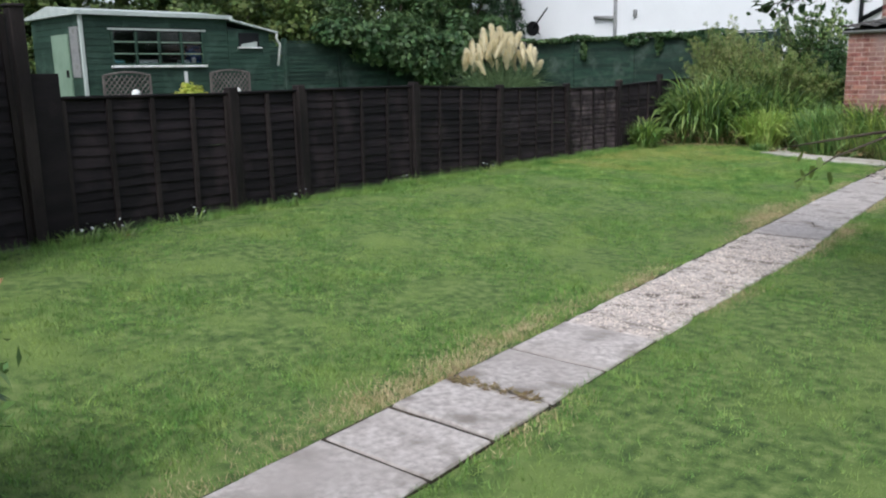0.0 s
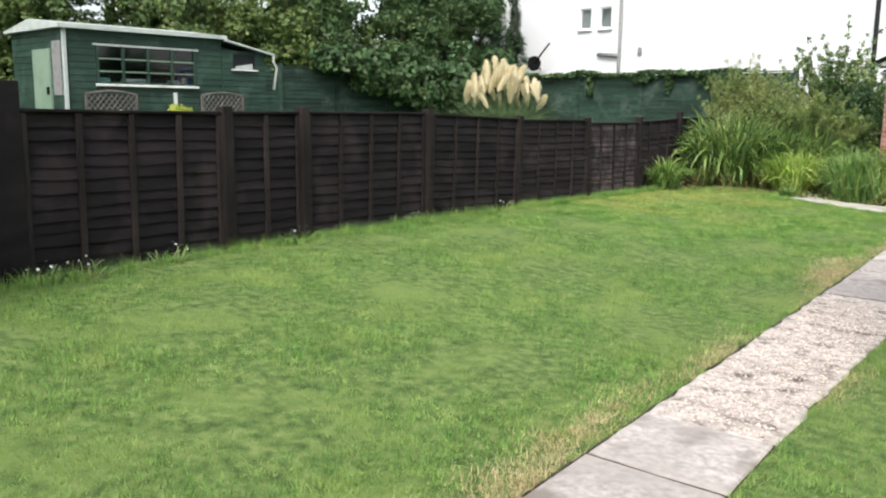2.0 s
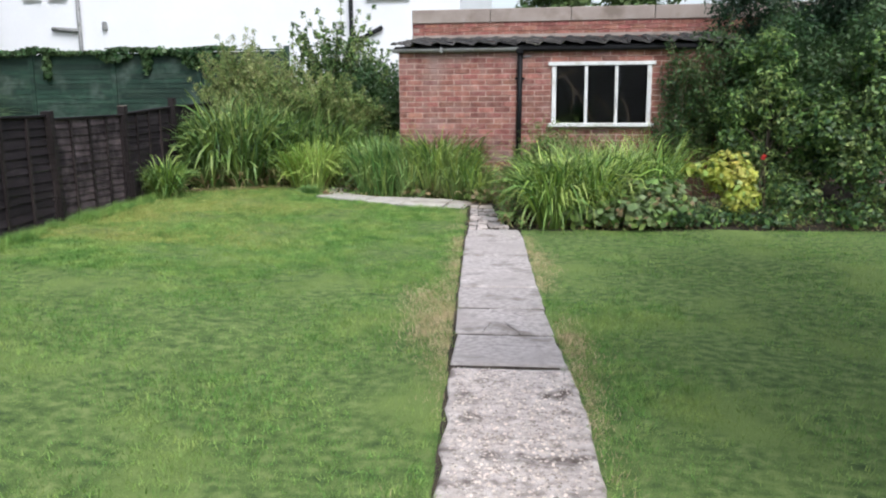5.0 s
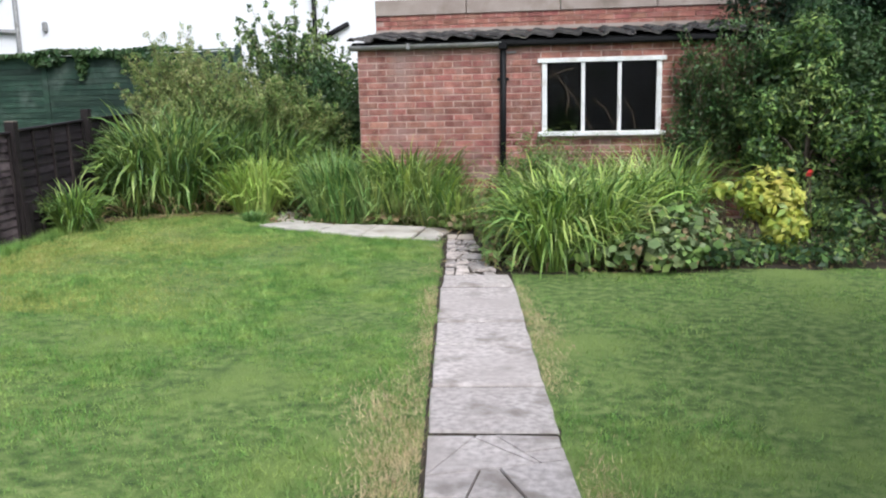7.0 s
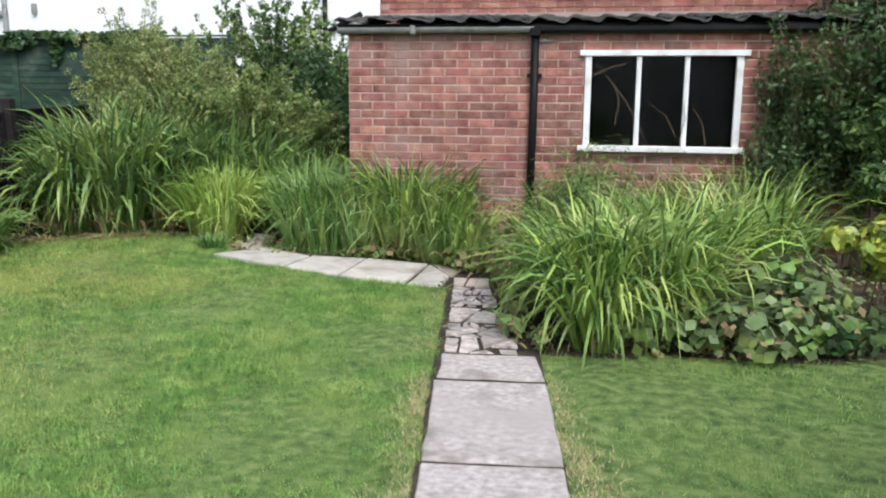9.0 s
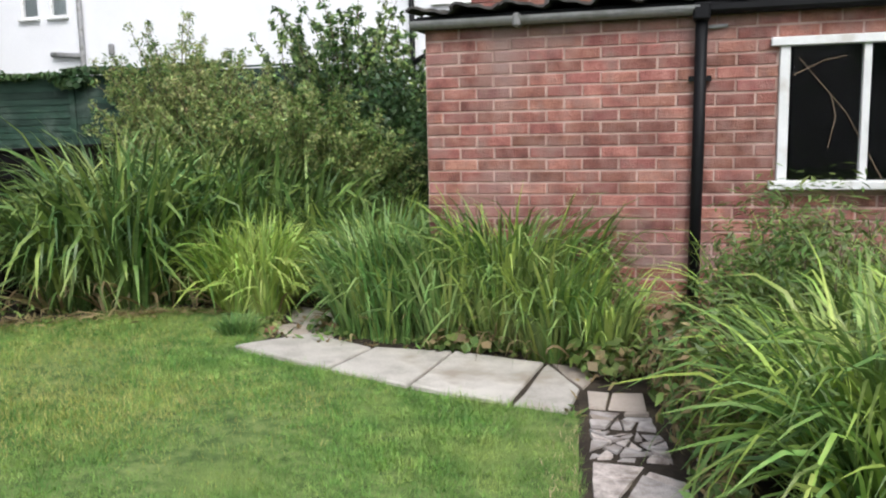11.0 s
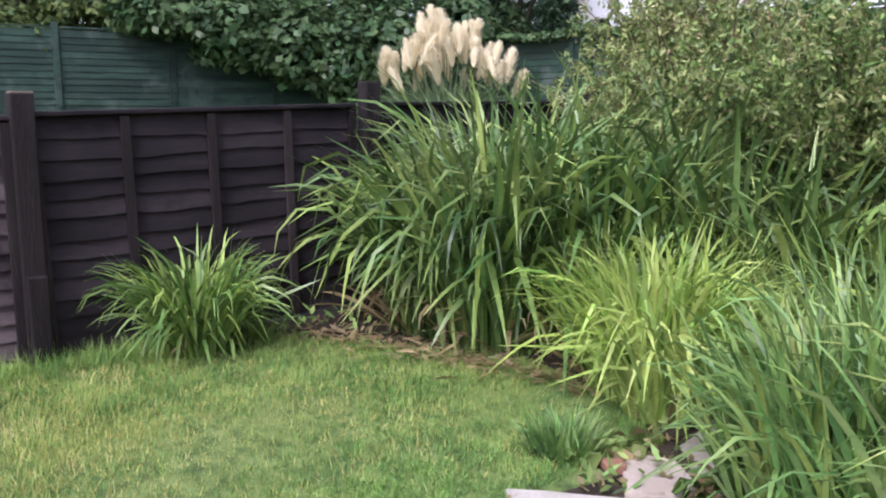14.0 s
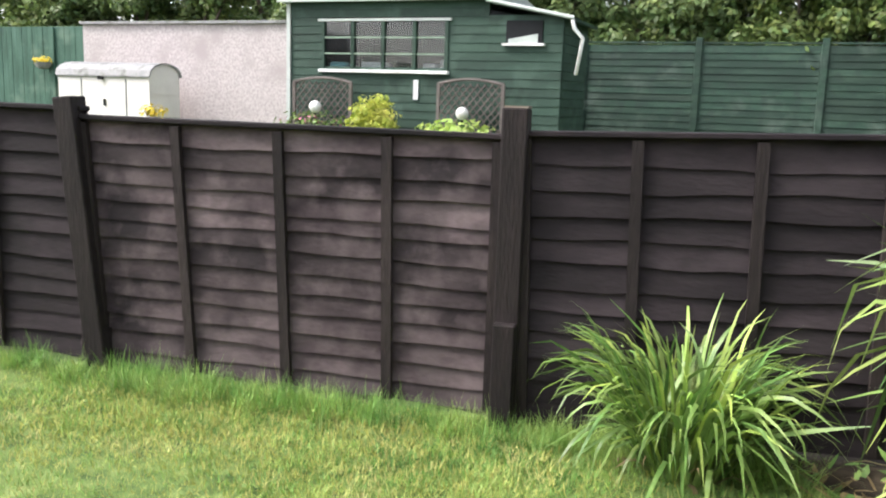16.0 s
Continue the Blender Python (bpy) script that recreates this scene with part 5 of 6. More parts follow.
# worn straw-coloured fringe along the path
n = 170000
wy = RNG.uniform(-15.5, -1.6, n)
side = RNG.random(n) < 0.6
wx = np.where(side, path_left(wy) - np.abs(RNG.normal(0, 0.2, n)) - 0.015, path_right(wy) + np.abs(RNG.normal(0, 0.13, n)) + 0.012)
thick = straw(wx, wy)
k = on_lawn(wx, wy) & (RNG.random(n) < thick)
wx, wy = wx[k], wy[k]
n = len(wx)
v, q = strap_leaves(n, np.stack([wx, wy, height(wx, wy)], -1), 0, RNG.uniform(0.02, 0.045, n), RNG.uniform(0.005, 0.009, n), RNG.uniform(0.3, 1.3, n), RNG.uniform(0.2, 1.0, n), 1)
solid("worn_grass", array_mesh("worn_grass", v, q, M_STRAW), "dry straw-coloured grass fringe beside the path", "grass", kind="stuff")

# pebbles bedded in the crumbling stretch
n = 4800
py = RNG.uniform(-10.9, -7.6, n)
px = path_left(py) + 0.03 + RNG.uniform(0, 1, n) * (path_right(py) - path_left(py) - 0.05)
s = RNG.uniform(0.003, 0.011, n)
oct_v = np.array([(1, 0, 0), (0, 1, 0), (-1, 0, 0), (0, -1, 0), (0, 0, 0.7), (0, 0, 0.7)])
pv = np.stack([np.stack([px, py, np.full(n, 0.001)], -1)[:, None, :] + oct_v[None, [0, 1, 2, 3, 4], :] * s[:, None, None]], 0)[0]
ang = RNG.uniform(0, 6.28, n)
b5 = (np.arange(n) * 5)[:, None, None]
pq = b5 + np.array([[0, 1, 4, 4], [1, 2, 4, 4], [2, 3, 4, 4], [3, 0, 4, 4]])[None]
tri = np.concatenate([pq[:, :, :3]], 1).reshape(-1, 3)
pme = bpy.data.meshes.new("pebbles")
pme.from_pydata(pv.reshape(-1, 3).tolist(), [], tri.tolist())
pme.materials.append(M_PEBBLE)
part("pebbles", pme, path, "loose buff pebbles", kind="stuff")

# ---- strap-leaved planting along the back bed ----
strap_clump("ornamental_grass", "small arching green grass clump at the fence foot", (-2.97, -1.34), (0.14, 0.15), 540, 0.64, 0.017, (L_DAY, L_LIME), lean=(0.02, 0.5), droop=(0.6, 2.6), singles=60, kink=0.62, dry=0.02, heart=L_DAY)
big = [(-2.82, -0.12, 0.24, 0.2, 1.1), (-2.45, 0.06, 0.3, 0.26, 1.28), (-2.15, 0.42, 0.28, 0.26, 1.22), (-2.75, 0.45, 0.36, 0.36, 1.42), (-1.78, 0.95, 0.33, 0.36, 1.3), (-2.35, 1.05, 0.4, 0.4, 1.45), (-3.12, 0.35, 0.2, 0.3, 1.12), (-1.3, 0.95, 0.25, 0.25, 1.12)]
for x, y, rx, ry, ln in big:
    # Heart leaves take the darker green, painting the shadow inside the bank.
    strap_clump("day_lily_clump", "tall overgrown bank of green strap-leaved lilies", (x, y), (rx, ry), 760 if y < 0.6 else 420, ln * 1.05, 0.031, (L_DAY, L_MID), lean=(0.0, 0.32), droop=(0.5, 3.1), heart=L_STRAPDARK, dry=0.07, singles=45 if y < 0.5 else 15, group="lily bank", kink=0.66, outward=0.7)
for x, y, rx, ry, k in ((-1.52, 0.12, 0.17, 0.13, 560), (-1.30, 0.10, 0.15, 0.14, 560), (-1.38, 0.34, 0.18, 0.14, 420)):
    strap_clump("lime_grass_clump", "bright lime-green upright grass clump beside the slabs", (x, y), (rx, ry), k, 0.80, 0.019, (L_LIME, L_MID), lean=(0.0, 0.45), droop=(0.2, 2.3), dry=0.03, singles=45, group="lime grass", heart=L_LIME, kink=0.66, outward=0.75)
for x, y, rx, ry, ln, k in [(-0.42, -0.2, 0.17, 0.17, 0.76, 560), (-0.16, -0.24, 0.2, 0.18, 0.82, 600), (0.2, -0.27, 0.2, 0.17, 0.90, 560), (-0.4, 0.2, 0.28, 0.2, 0.95, 420)]:
    strap_clump("iris_clump", "blue-green upright iris leaves behind the slabs", (x, y), (rx, ry), k, ln, 0.019, (L_IRIS, L_MID), lean=(0.0, 0.3), droop=(0.1, 2.3), outward=0.5, dry=0.03, singles=50, group="irises", kink=0.74, heart=L_IRIS)
for x, y, rx, ry, ln, k in [(0.55, -0.26, 0.2, 0.16, 1.08, 560), (0.9, -0.44, 0.2, 0.17, 0.82, 440), (1.2, -0.58, 0.15, 0.16, 0.62, 280), (0.72, -0.12, 0.3, 0.07, 1.12, 170)]:
    strap_clump("crocosmia_clump", "green and yellowing strap leaves against the brick wall", (x, y), (rx, ry), k, ln, 0.020, (L_DAY, L_LIME), lean=(0.0, 0.3), droop=(0.6, 2.7), dry=0.05, singles=45, group="wall crocosmia", kink=0.7)
strap_clump("meadow_grass", "pale grass tuft behind the store corner", (-0.95, 1.3), (0.35, 0.4), 520, 1.0, 0.016, (L_LIME, L_FEATHER), lean=(0.05, 0.4), droop=(0.3, 1.8), singles=20)
strap_clump("meadow_grass", "pale grass tuft behind the store corner", (-0.5, 0.95), (0.3, 0.3), 340, 0.95, 0.016, (L_LIME, L_FEATHER), lean=(0.05, 0.4), droop=(0.3, 1.8), singles=15)
for x, y, ln in ((2.2, -0.75, 0.98), (2.65, -0.6, 0.88), (3.1, -0.65, 0.95), (3.5, -0.75, 1.1), (3.0, -1.05, 0.95)):
    strap_clump("meadow_grass", "tall pale wild grass below the store window", (x, y), (0.26, 0.2), 190, ln, 0.015, (L_LIME, L_FEATHER), lean=(0.0, 0.5), droop=(0.2, 2.4), singles=12, group="wild grass under the window", dry=0.10, kink=0.7)
for x, y, rx, ry, ln, k in [(2.30, -2.70, 0.17, 0.17, 0.90, 620), (2.30, -2.3, 0.2, 0.2, 1.0, 700), (2.66, -2.35, 0.24, 0.24, 1.04, 680), (2.24, -1.85, 0.16, 0.2, 0.9, 300), (2.6, -1.6, 0.2, 0.25, 0.95, 260), (2.95, -1.6, 0.3, 0.3, 1.05, 360), (3.35, -1.2, 0.3, 0.3, 1.1, 380), (2.5, -1.2, 0.35, 0.3, 0.95, 260)]:
    # Hearts are a darker green than the rest, as painted inner shade.
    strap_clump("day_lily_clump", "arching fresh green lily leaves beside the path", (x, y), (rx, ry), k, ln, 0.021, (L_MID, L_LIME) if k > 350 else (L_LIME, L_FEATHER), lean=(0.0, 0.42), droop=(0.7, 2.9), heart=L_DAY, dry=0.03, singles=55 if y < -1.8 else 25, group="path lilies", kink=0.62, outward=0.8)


# ---- leafy plants ----
def leafy(name, label, blobs, n, size, mat, category="plant", group="", stems=14, extra=(), **kw):
    c = (sum(q[0] for q in blobs) / len(blobs), sum(q[1] for q in blobs) / len(blobs))
    t = thing(name, (c[0], c[1], float(height(*c))), label, category, group)
    rr = random.Random(int(n + c[0] * 100))
    sb = Build()
    for i in range(stems):
        q = blobs[i % len(blobs)]
        e = (q[0] + rr.uniform(-0.7, 0.7) * q[3], q[1] + rr.uniform(-0.7, 0.7) * q[4], q[2] + rr.uniform(0, 0.8) * q[5])
        sb.tube([(q[0] + rr.uniform(-0.1, 0.1), q[1] + rr.uniform(-0.1, 0.1), -0.02), ((q[0] + e[0]) / 2 + rr.uniform(-0.05, 0.05), (q[1] + e[1]) / 2, e[2] * 0.55), e], [0.007, 0.005, 0.002], 4)
    part("stem", sb.mesh("stem", M_TWIG), t, kind="stuff")
    v, q = leaf_cloud(blobs, n, size, **kw)
    part("leaves", array_mesh("leaves", v, q, mat), t, kind="stuff")
    for nm, k, sz, mt in extra:
        v, q = leaf_cloud(blobs, k, sz, **kw)
        part(nm, array_mesh(nm, v, q, mt), t, kind="stuff")
    return t


leafy("goldenrod_clump", "feathery pale green weeds in front of the wall", [(2.0, -1.0, 0.6, 0.3, 0.3, 0.42), (1.85, -1.3, 0.42, 0.22, 0.25, 0.34), (2.3, -0.65, 0.66, 0.32, 0.25, 0.40), (2.15, -1.4, 0.55, 0.25, 0.25, 0.4)], 4200, 0.032, L_FEATHER, aspect=0.22, stems=40, shell=0.35, extra=(("pale_leaves", 900, 0.03, L_GREY),))
leafy("goldenrod_clump", "feathery pale green weeds below the window", [(2.85, -0.55, 0.5, 0.45, 0.28, 0.42), (3.4, -0.55, 0.5, 0.3, 0.28, 0.5)], 2200, 0.03, L_FEATHER, aspect=0.22, stems=30, shell=0.35)
leafy("dock_clump", "brown seeding weeds at the path edge", [(1.72, -1.75, 0.25, 0.16, 0.4, 0.24), (1.62, -1.15, 0.25, 0.18, 0.3, 0.26), (1.78, -2.3, 0.10, 0.1, 0.5, 0.12), (1.98, -2.85, 0.05, 0.06, 0.14, 0.08)], 1400, 0.03, L_DRY, aspect=0.35, stems=18, extra=(("green_leaves", 1100, 0.04, L_DAY),))
leafy("ivy_patch", "low scalloped ivy leaves at the slab edge", [(0.35, -0.5, 0.05, 0.3, 0.1, 0.08), (1.25, -0.75, 0.08, 0.2, 0.2, 0.1), (-0.62, -0.32, 0.05, 0.15, 0.08, 0.07), (-1.1, -0.3, 0.03, 0.1, 0.2, 0.05)], 460, 0.035, L_FEATHER, aspect=0.85, stems=6, extra=(("dry_leaves", 220, 0.03, L_DRY),))
leafy("ladys_mantle", "grey-green scalloped leaves spilling onto the lawn", [(2.72, -2.72, 0.12, 0.32, 0.22, 0.16), (3.15, -2.8, 0.15, 0.38, 0.25, 0.2), (3.5, -2.6, 0.2, 0.3, 0.3, 0.24), (3.35, -2.3, 0.25, 0.4, 0.3, 0.28)], 900, 0.046, L_GREY, aspect=0.8, stems=20, extra=(("green_leaves", 420, 0.05, L_DAY), ("dry_foliage", 300, 0.03, L_DRY)))
leafy("low_border_plants", "mixed low green border plants and weeds", [(3.8, -2.55, 0.10, 0.3, 0.35, 0.16), (4.1, -2.4, 0.08, 0.3, 0.2, 0.14), (4.6, -2.5, 0.08, 0.4, 0.3, 0.14), (4.95, -2.0, 0.22, 0.35, 0.35, 0.3), (5.5, -2.4, 0.10, 0.5, 0.35, 0.16), (5.9, -1.8, 0.35, 0.4, 0.4, 0.42), (6.6, -2.2, 0.2, 0.6, 0.45, 0.26)], 2600, 0.036, L_DEEP, aspect=0.5, stems=30, shell=0.35, extra=(("light_leaves", 900, 0.034, L_DAY), ("grassy_leaves", 500, 0.045, L_FEATHER)))
leafy("variegated_euonymus", "rounded golden-green variegated bush", [(4.22, -2.0, 0.50, 0.24, 0.2, 0.24), (4.06, -2.02, 0.55, 0.14, 0.12, 0.14), (4.36, -2.08, 0.24, 0.2, 0.16, 0.18), (3.86, -1.9, 0.55, 0.12, 0.1, 0.07), (4.42, -2.0, 0.48, 0.12, 0.12, 0.18)], 1250, 0.048, L_YELLOW, category="shrub", aspect=0.5, stems=22, shell=0.6, extra=(("green_leaves", 240, 0.05, L_MID),))
leafy("red_rose", "single dark red flower among the shrubs", [(4.66, -1.7, 0.68, 0.03, 0.03, 0.03)], 14, 0.02, M_RED, stems=3, aspect=0.8)

# ---- shrubs behind ----
def spray_shrub(name, label, base, tufts, n, size, mat, extra=(), aspect=0.32, seed=3):
    """A loose shrub of arching stems, each clothed with small leaves. tufts: (x, y, reach, top, stems)."""
    t = thing(name, base, label, "shrub")
    r = random.Random(seed)
    sb, blobs = Build(), []
    for x, y, reach, top, k in tufts:
        for _ in range(k):
            a, f = r.uniform(0, 6.28), math.sqrt(r.random())
            h = top * r.uniform(0.6, 0.92) * (1.03 - 0.22 * f)
            pts = []
            for i in range(6):
                u = i / 5
                out = reach * f * (0.35 * u + 0.65 * u ** 2.2)
                z = base[2] + h * (1.25 * u - 0.28 * u ** 3) / 0.97
                pts.append((x + math.cos(a) * out + r.uniform(-0.02, 0.02), y + math.sin(a) * out + r.uniform(-0.02, 0.02), z))
            sb.tube(pts, [0.012, 0.010, 0.008, 0.006, 0.004, 0.002], 4)
            for i in range(2, 6):
                for m in (0.0, 0.5):
                    if i + m > 5:
                        continue
                    p, q = pts[i], pts[min(5, i + 1)]
                    w = 0.15 - 0.02 * (i + m)
                    blobs.append((p[0] + (q[0] - p[0]) * m, p[1] + (q[1] - p[1]) * m, p[2] + (q[2] - p[2]) * m, w, w, w * 1.3))
    part("woody_frame", sb.mesh("woody_frame", M_TWIG), t, kind="stuff")
    for nm, k, mt, sz in (("leaves", n, mat, size),) + tuple(extra):
        v, q = leaf_cloud(blobs, k, sz, aspect=aspect, shell=0.2, flat=0.6)
        part(nm, array_mesh(nm, v, q, mt), t, kind="stuff")
    return t


# Part of the foliage here is a darker copy, shade put into its colour.
spray_shrub("tamarisk_shrub", "dense olive-brown feathery shrub", (-2.9, 2.0, 0.05), [(-3.2, 2.05, 0.85, 2.8, 76), (-2.65, 1.85, 0.9, 2.45, 64), (-3.6, 2.3, 0.7, 2.45, 50), (-2.7, 1.6, 1.0, 1.95, 60)], 84000, 0.023, L_SHRUB, (("rusty_leaves", 8000, L_DRY, 0.021), ("green_leaves", 26000, L_DAY, 0.024), ("shaded_leaves", 14000, L_STRAPDARK, 0.026)))
# Darker leaf copies again stand for the shade within the shrub.
spray_shrub("spiraea_shrub", "arching green shrub with rusty tips", (-1.6, 1.6, 0.05), [(-1.7, 1.65, 0.85, 2.1, 66), (-1.15, 1.65, 0.6, 1.7, 40)], 40000, 0.023, L_SHRUB, (("green_leaves", 26000, L_DAY, 0.024), ("rusty_leaves", 2600, L_DRY, 0.02), ("shaded_leaves", 9000, L_STRAPDARK, 0.026)), seed=8)
spray_shrub("elder_shrub", "tall loose green leafy shrub behind the store", (-1.3, 3.4, 0.0), [(-2.05, 3.4, 0.85, 3.35, 42), (-1.35, 3.2, 0.8, 2.9, 36), (-2.8, 3.6, 0.8, 3.0, 34), (-3.4, 3.8, 0.7, 2.5, 22), (-0.7, 3.1, 0.6, 2.35, 30), (-1.85, 3.45, 0.75, 4.0, 12)], 14000, 0.036, L_DAY, (("pale_leaves", 8000, L_GREY, 0.034), ("dark_leaves", 15000, L_DEEP, 0.038)), aspect=0.5, seed=21)
shrub("privet_hedge", "dense dark green hedge beside the store", (-0.6, 2.3, 0.0), [(-0.55, 2.2, 1.05, 0.45, 0.6, 0.95), (-1.0, 2.6, 1.0, 0.5, 0.6, 0.95)], 11000, 0.034, L_DEEP, aspect=0.45)
shrub("laurel_bush", "large dark evergreen bush over the store end", (4.9, 0.1, 0.0), [(4.5, 0.0, 1.4, 0.6, 0.45, 0.8), (5.2, 0.0, 1.3, 0.7, 0.6, 1.0), (6.1, -0.2, 1.2, 0.8, 0.6, 1.1), (7.2, -0.4, 1.3, 0.9, 0.7, 1.2), (4.3, 0.3, 1.75, 0.5, 0.5, 0.5), (5.2, 0.4, 1.8, 0.7, 0.5, 0.6), (6.2, 0.3, 1.9, 0.8, 0.6, 0.7), (7.2, 0.2, 2.1, 0.9, 0.7, 0.8)], 42000, 0.033, L_DEEP, aspect=0.45, shell=0.45, r0=0.07)
shrub("forsythia_bush", "spreading mid-green shrub with pointed leaves", (4.85, -0.75, 0.0), [(4.75, -0.7, 1.35, 0.42, 0.36, 0.5), (5.25, -0.85, 1.0, 0.5, 0.42, 0.6), (4.5, -0.55, 0.95, 0.36, 0.32, 0.5), (4.85, -0.6, 1.75, 0.34, 0.32, 0.4), (5.1, -0.75, 0.45, 0.6, 0.35, 0.4)], 9000, 0.036, L_DAY, aspect=0.34, shell=0.4, extra=(("dark_leaves", 1.0, L_DEEP, 0.036), ("pale_leaves", 0.25, L_MID, 0.034)))
shrub("rose_bush", "tangled green rose bush before the hedge", (6.2, -1.2, 0.0), [(5.95, -1.2, 0.95, 0.5, 0.45, 0.6), (6.6, -1.25, 1.15, 0.6, 0.5, 0.7), (6.2, -1.0, 1.6, 0.45, 0.4, 0.5), (5.6, -1.3, 0.6, 0.4, 0.35, 0.45)], 7000, 0.034, L_DAY, aspect=0.5, shell=0.4, extra=(("dark_leaves", 1.8, L_DEEP, 0.034), ("pale_leaves", 0.15, L_MID, 0.032)))
spray_shrub("wall_climber", "dark twiggy climber smothering the store wall", (4.05, -0.2, 0.0), [(3.85, -0.16, 0.32, 2.5, 46), (4.15, -0.2, 0.35, 2.55, 46), (4.45, -0.2, 0.35, 2.6, 40), (3.75, -0.3, 0.3, 1.6, 24)], 15000, 0.027, L_DEEP, (("mid_leaves", 5000, L_STRAPDARK, 0.027), ("dry_leaves", 1400, L_DRY, 0.02)), aspect=0.42, seed=14)
for x, y, z in ((5.0, 1.55, 2.55), (6.0, 1.3, 2.7), (7.0, 1.2, 2.8)):
    shrub("yew_tree", "dark dense conifer behind the garage end", (x, y, 0.0), [(x, y, z - 1.0, 0.7, 0.7, 1.2), (x + 0.4, y, z - 0.2, 0.7, 0.6, 0.7), (x - 0.4, y + 0.2, z - 0.5, 0.6, 0.6, 0.7), (x + 0.1, y - 0.1, z + 0.4, 0.5, 0.5, 0.5)], 14000, 0.05, L_CONIFER, "tree", aspect=0.25, r0=0.09, group="dark conifers")

# ---- pampas grass ----
pg = strap_clump("pampas_grass", "large pampas grass with creamy white plumes", (-12.4, 5.5), (0.45, 0.45), 2200, 2.15, 0.018, (L_PAMPAS, L_PAMPAS), lean=(0.1, 0.8), droop=(0.6, 2.0), dry=0.05, singles=20)
pl = random.Random(4)
PR = []
for j in range(4):
    k = 280
    tt = RNG.uniform(0, 1, k)
    rad = 0.10 * np.sin(np.clip(tt * 0.9 + 0.1, 0, 1) * np.pi) ** 0.7 + 0.008
    az = RNG.uniform(0, 6.28, k)
    b0 = np.stack([np.cos(az) * rad * 0.4 + 0.05 * tt * tt, np.sin(az) * rad * 0.4, tt * (0.46 + 0.05 * j)], -1)
    v, q = strap_leaves(k, b0, 0, rad * 1.2 + 0.07, np.full(k, 0.022), RNG.uniform(0.05, 0.5, k), RNG.uniform(0.0, 0.9, k), 2, az)
    PR.append(array_mesh("plume", v, q, M_PLUME))
for i in range(46):
    a, rr = i * 2.39996, math.sqrt((i + 0.5) / 46) * 1.2
    lean = rr * 0.42
    hz = 2.28 - 0.42 * rr * rr + pl.uniform(-0.3, 0.12)
    x, y = -12.4 + rr * math.cos(a), 5.5 + rr * math.sin(a)
    part("plume", PR[i % 4], pg, at=Matrix.LocRotScale((x, y, hz - 0.1), Euler((lean * -math.sin(a), lean * math.cos(a), pl.uniform(0, 6))), [pl.uniform(0.85, 1.25)] * 3))
    part("plume_stem", Build().tube([(-12.4 + rr * 0.25 * math.cos(a), 5.5 + rr * 0.25 * math.sin(a), 0.3), (x, y, hz)], 0.008, 4).mesh("plume_stem", L_PAMPAS), pg)

# ---- ivy on the green fence ----
def ivy(label, blobs, n, size=0.07):
    t = thing("ivy", (blobs[0][0], blobs[0][1], 0), label, "climber")
    v, q = leaf_cloud(blobs, n, size, aspect=0.7)
    part("leaves", array_mesh("leaves", v, q, L_IVY), t, kind="stuff")
    sb = Build()
    for qd in blobs:
        bx0, by0 = (qd[0], 7.12) if qd[1] > 6.7 else (-15.16, qd[1])
        sb.tube([(bx0, by0, 0), (bx0, by0, 1.6), (bx0, by0, max(qd[2], 2.46)), (qd[0], qd[1], max(qd[2], 2.46))], [0.02, 0.015, 0.012, 0.006], 5)
    part("stem", sb.mesh("stem", M_BARK), t)


ivy("ivy trailing along the top of the green fence", [(-13.4 + i * 0.75, 6.9, 2.43 + 0.04 * math.sin(i * 2), 0.5, 0.12, 0.05 + 0.03 * math.sin(i * 5)) for i in range(11)] + [(-10.2, 6.88, 2.1, 0.1, 0.08, 0.35), (-7.6, 6.88, 2.2, 0.12, 0.08, 0.25), (-8.4, 6.86, 2.3, 0.4, 0.1, 0.12), (-6.2, 6.86, 2.25, 0.6, 0.12, 0.2)], 3000, 0.06)
ivy("dark climber hanging over the green fence corner", [(-14.6, 1.0, 2.7, 0.5, 0.9, 0.4), (-14.5, 2.2, 2.5, 0.5, 0.9, 0.6), (-14.4, 3.4, 2.3, 0.5, 0.9, 0.8), (-14.3, 4.4, 2.0, 0.5, 0.8, 0.9), (-14.0, 5.4, 2.3, 0.6, 0.8, 0.9), (-13.6, 6.5, 2.6, 0.7, 0.5, 0.7)], 9000, 0.09)


# ---- trees beyond the fences ----
def tree(label, x, y, h, w, mat, n, size, seed, category="tree", mat2=None, low=0.25):
    r = random.Random(seed)
    blobs = []
    for i in range(11):
        a = r.uniform(0, 6.28)
        f = r.uniform(low, 0.95)
        rr = w * (0.55 if f < 0.8 else 0.3) * math.sqrt(r.random())
        s = w * r.uniform(0.28, 0.45)
        blobs.append((x + rr * math.cos(a), y + rr * math.sin(a), h * f, s, s, s * r.uniform(0.7, 1.0)))
    # Second leaf colour strewn in as sunlit foliage, paler except on yellowing trees.
    return shrub("tree", label, (x, y, 0), blobs, n, size, mat, category, 0.1 + 0.02 * h, "boundary trees", extra=(("sunlit_leaves", 0.3, mat2, size),) if mat2 else (), aspect=0.55, shell=0.55)


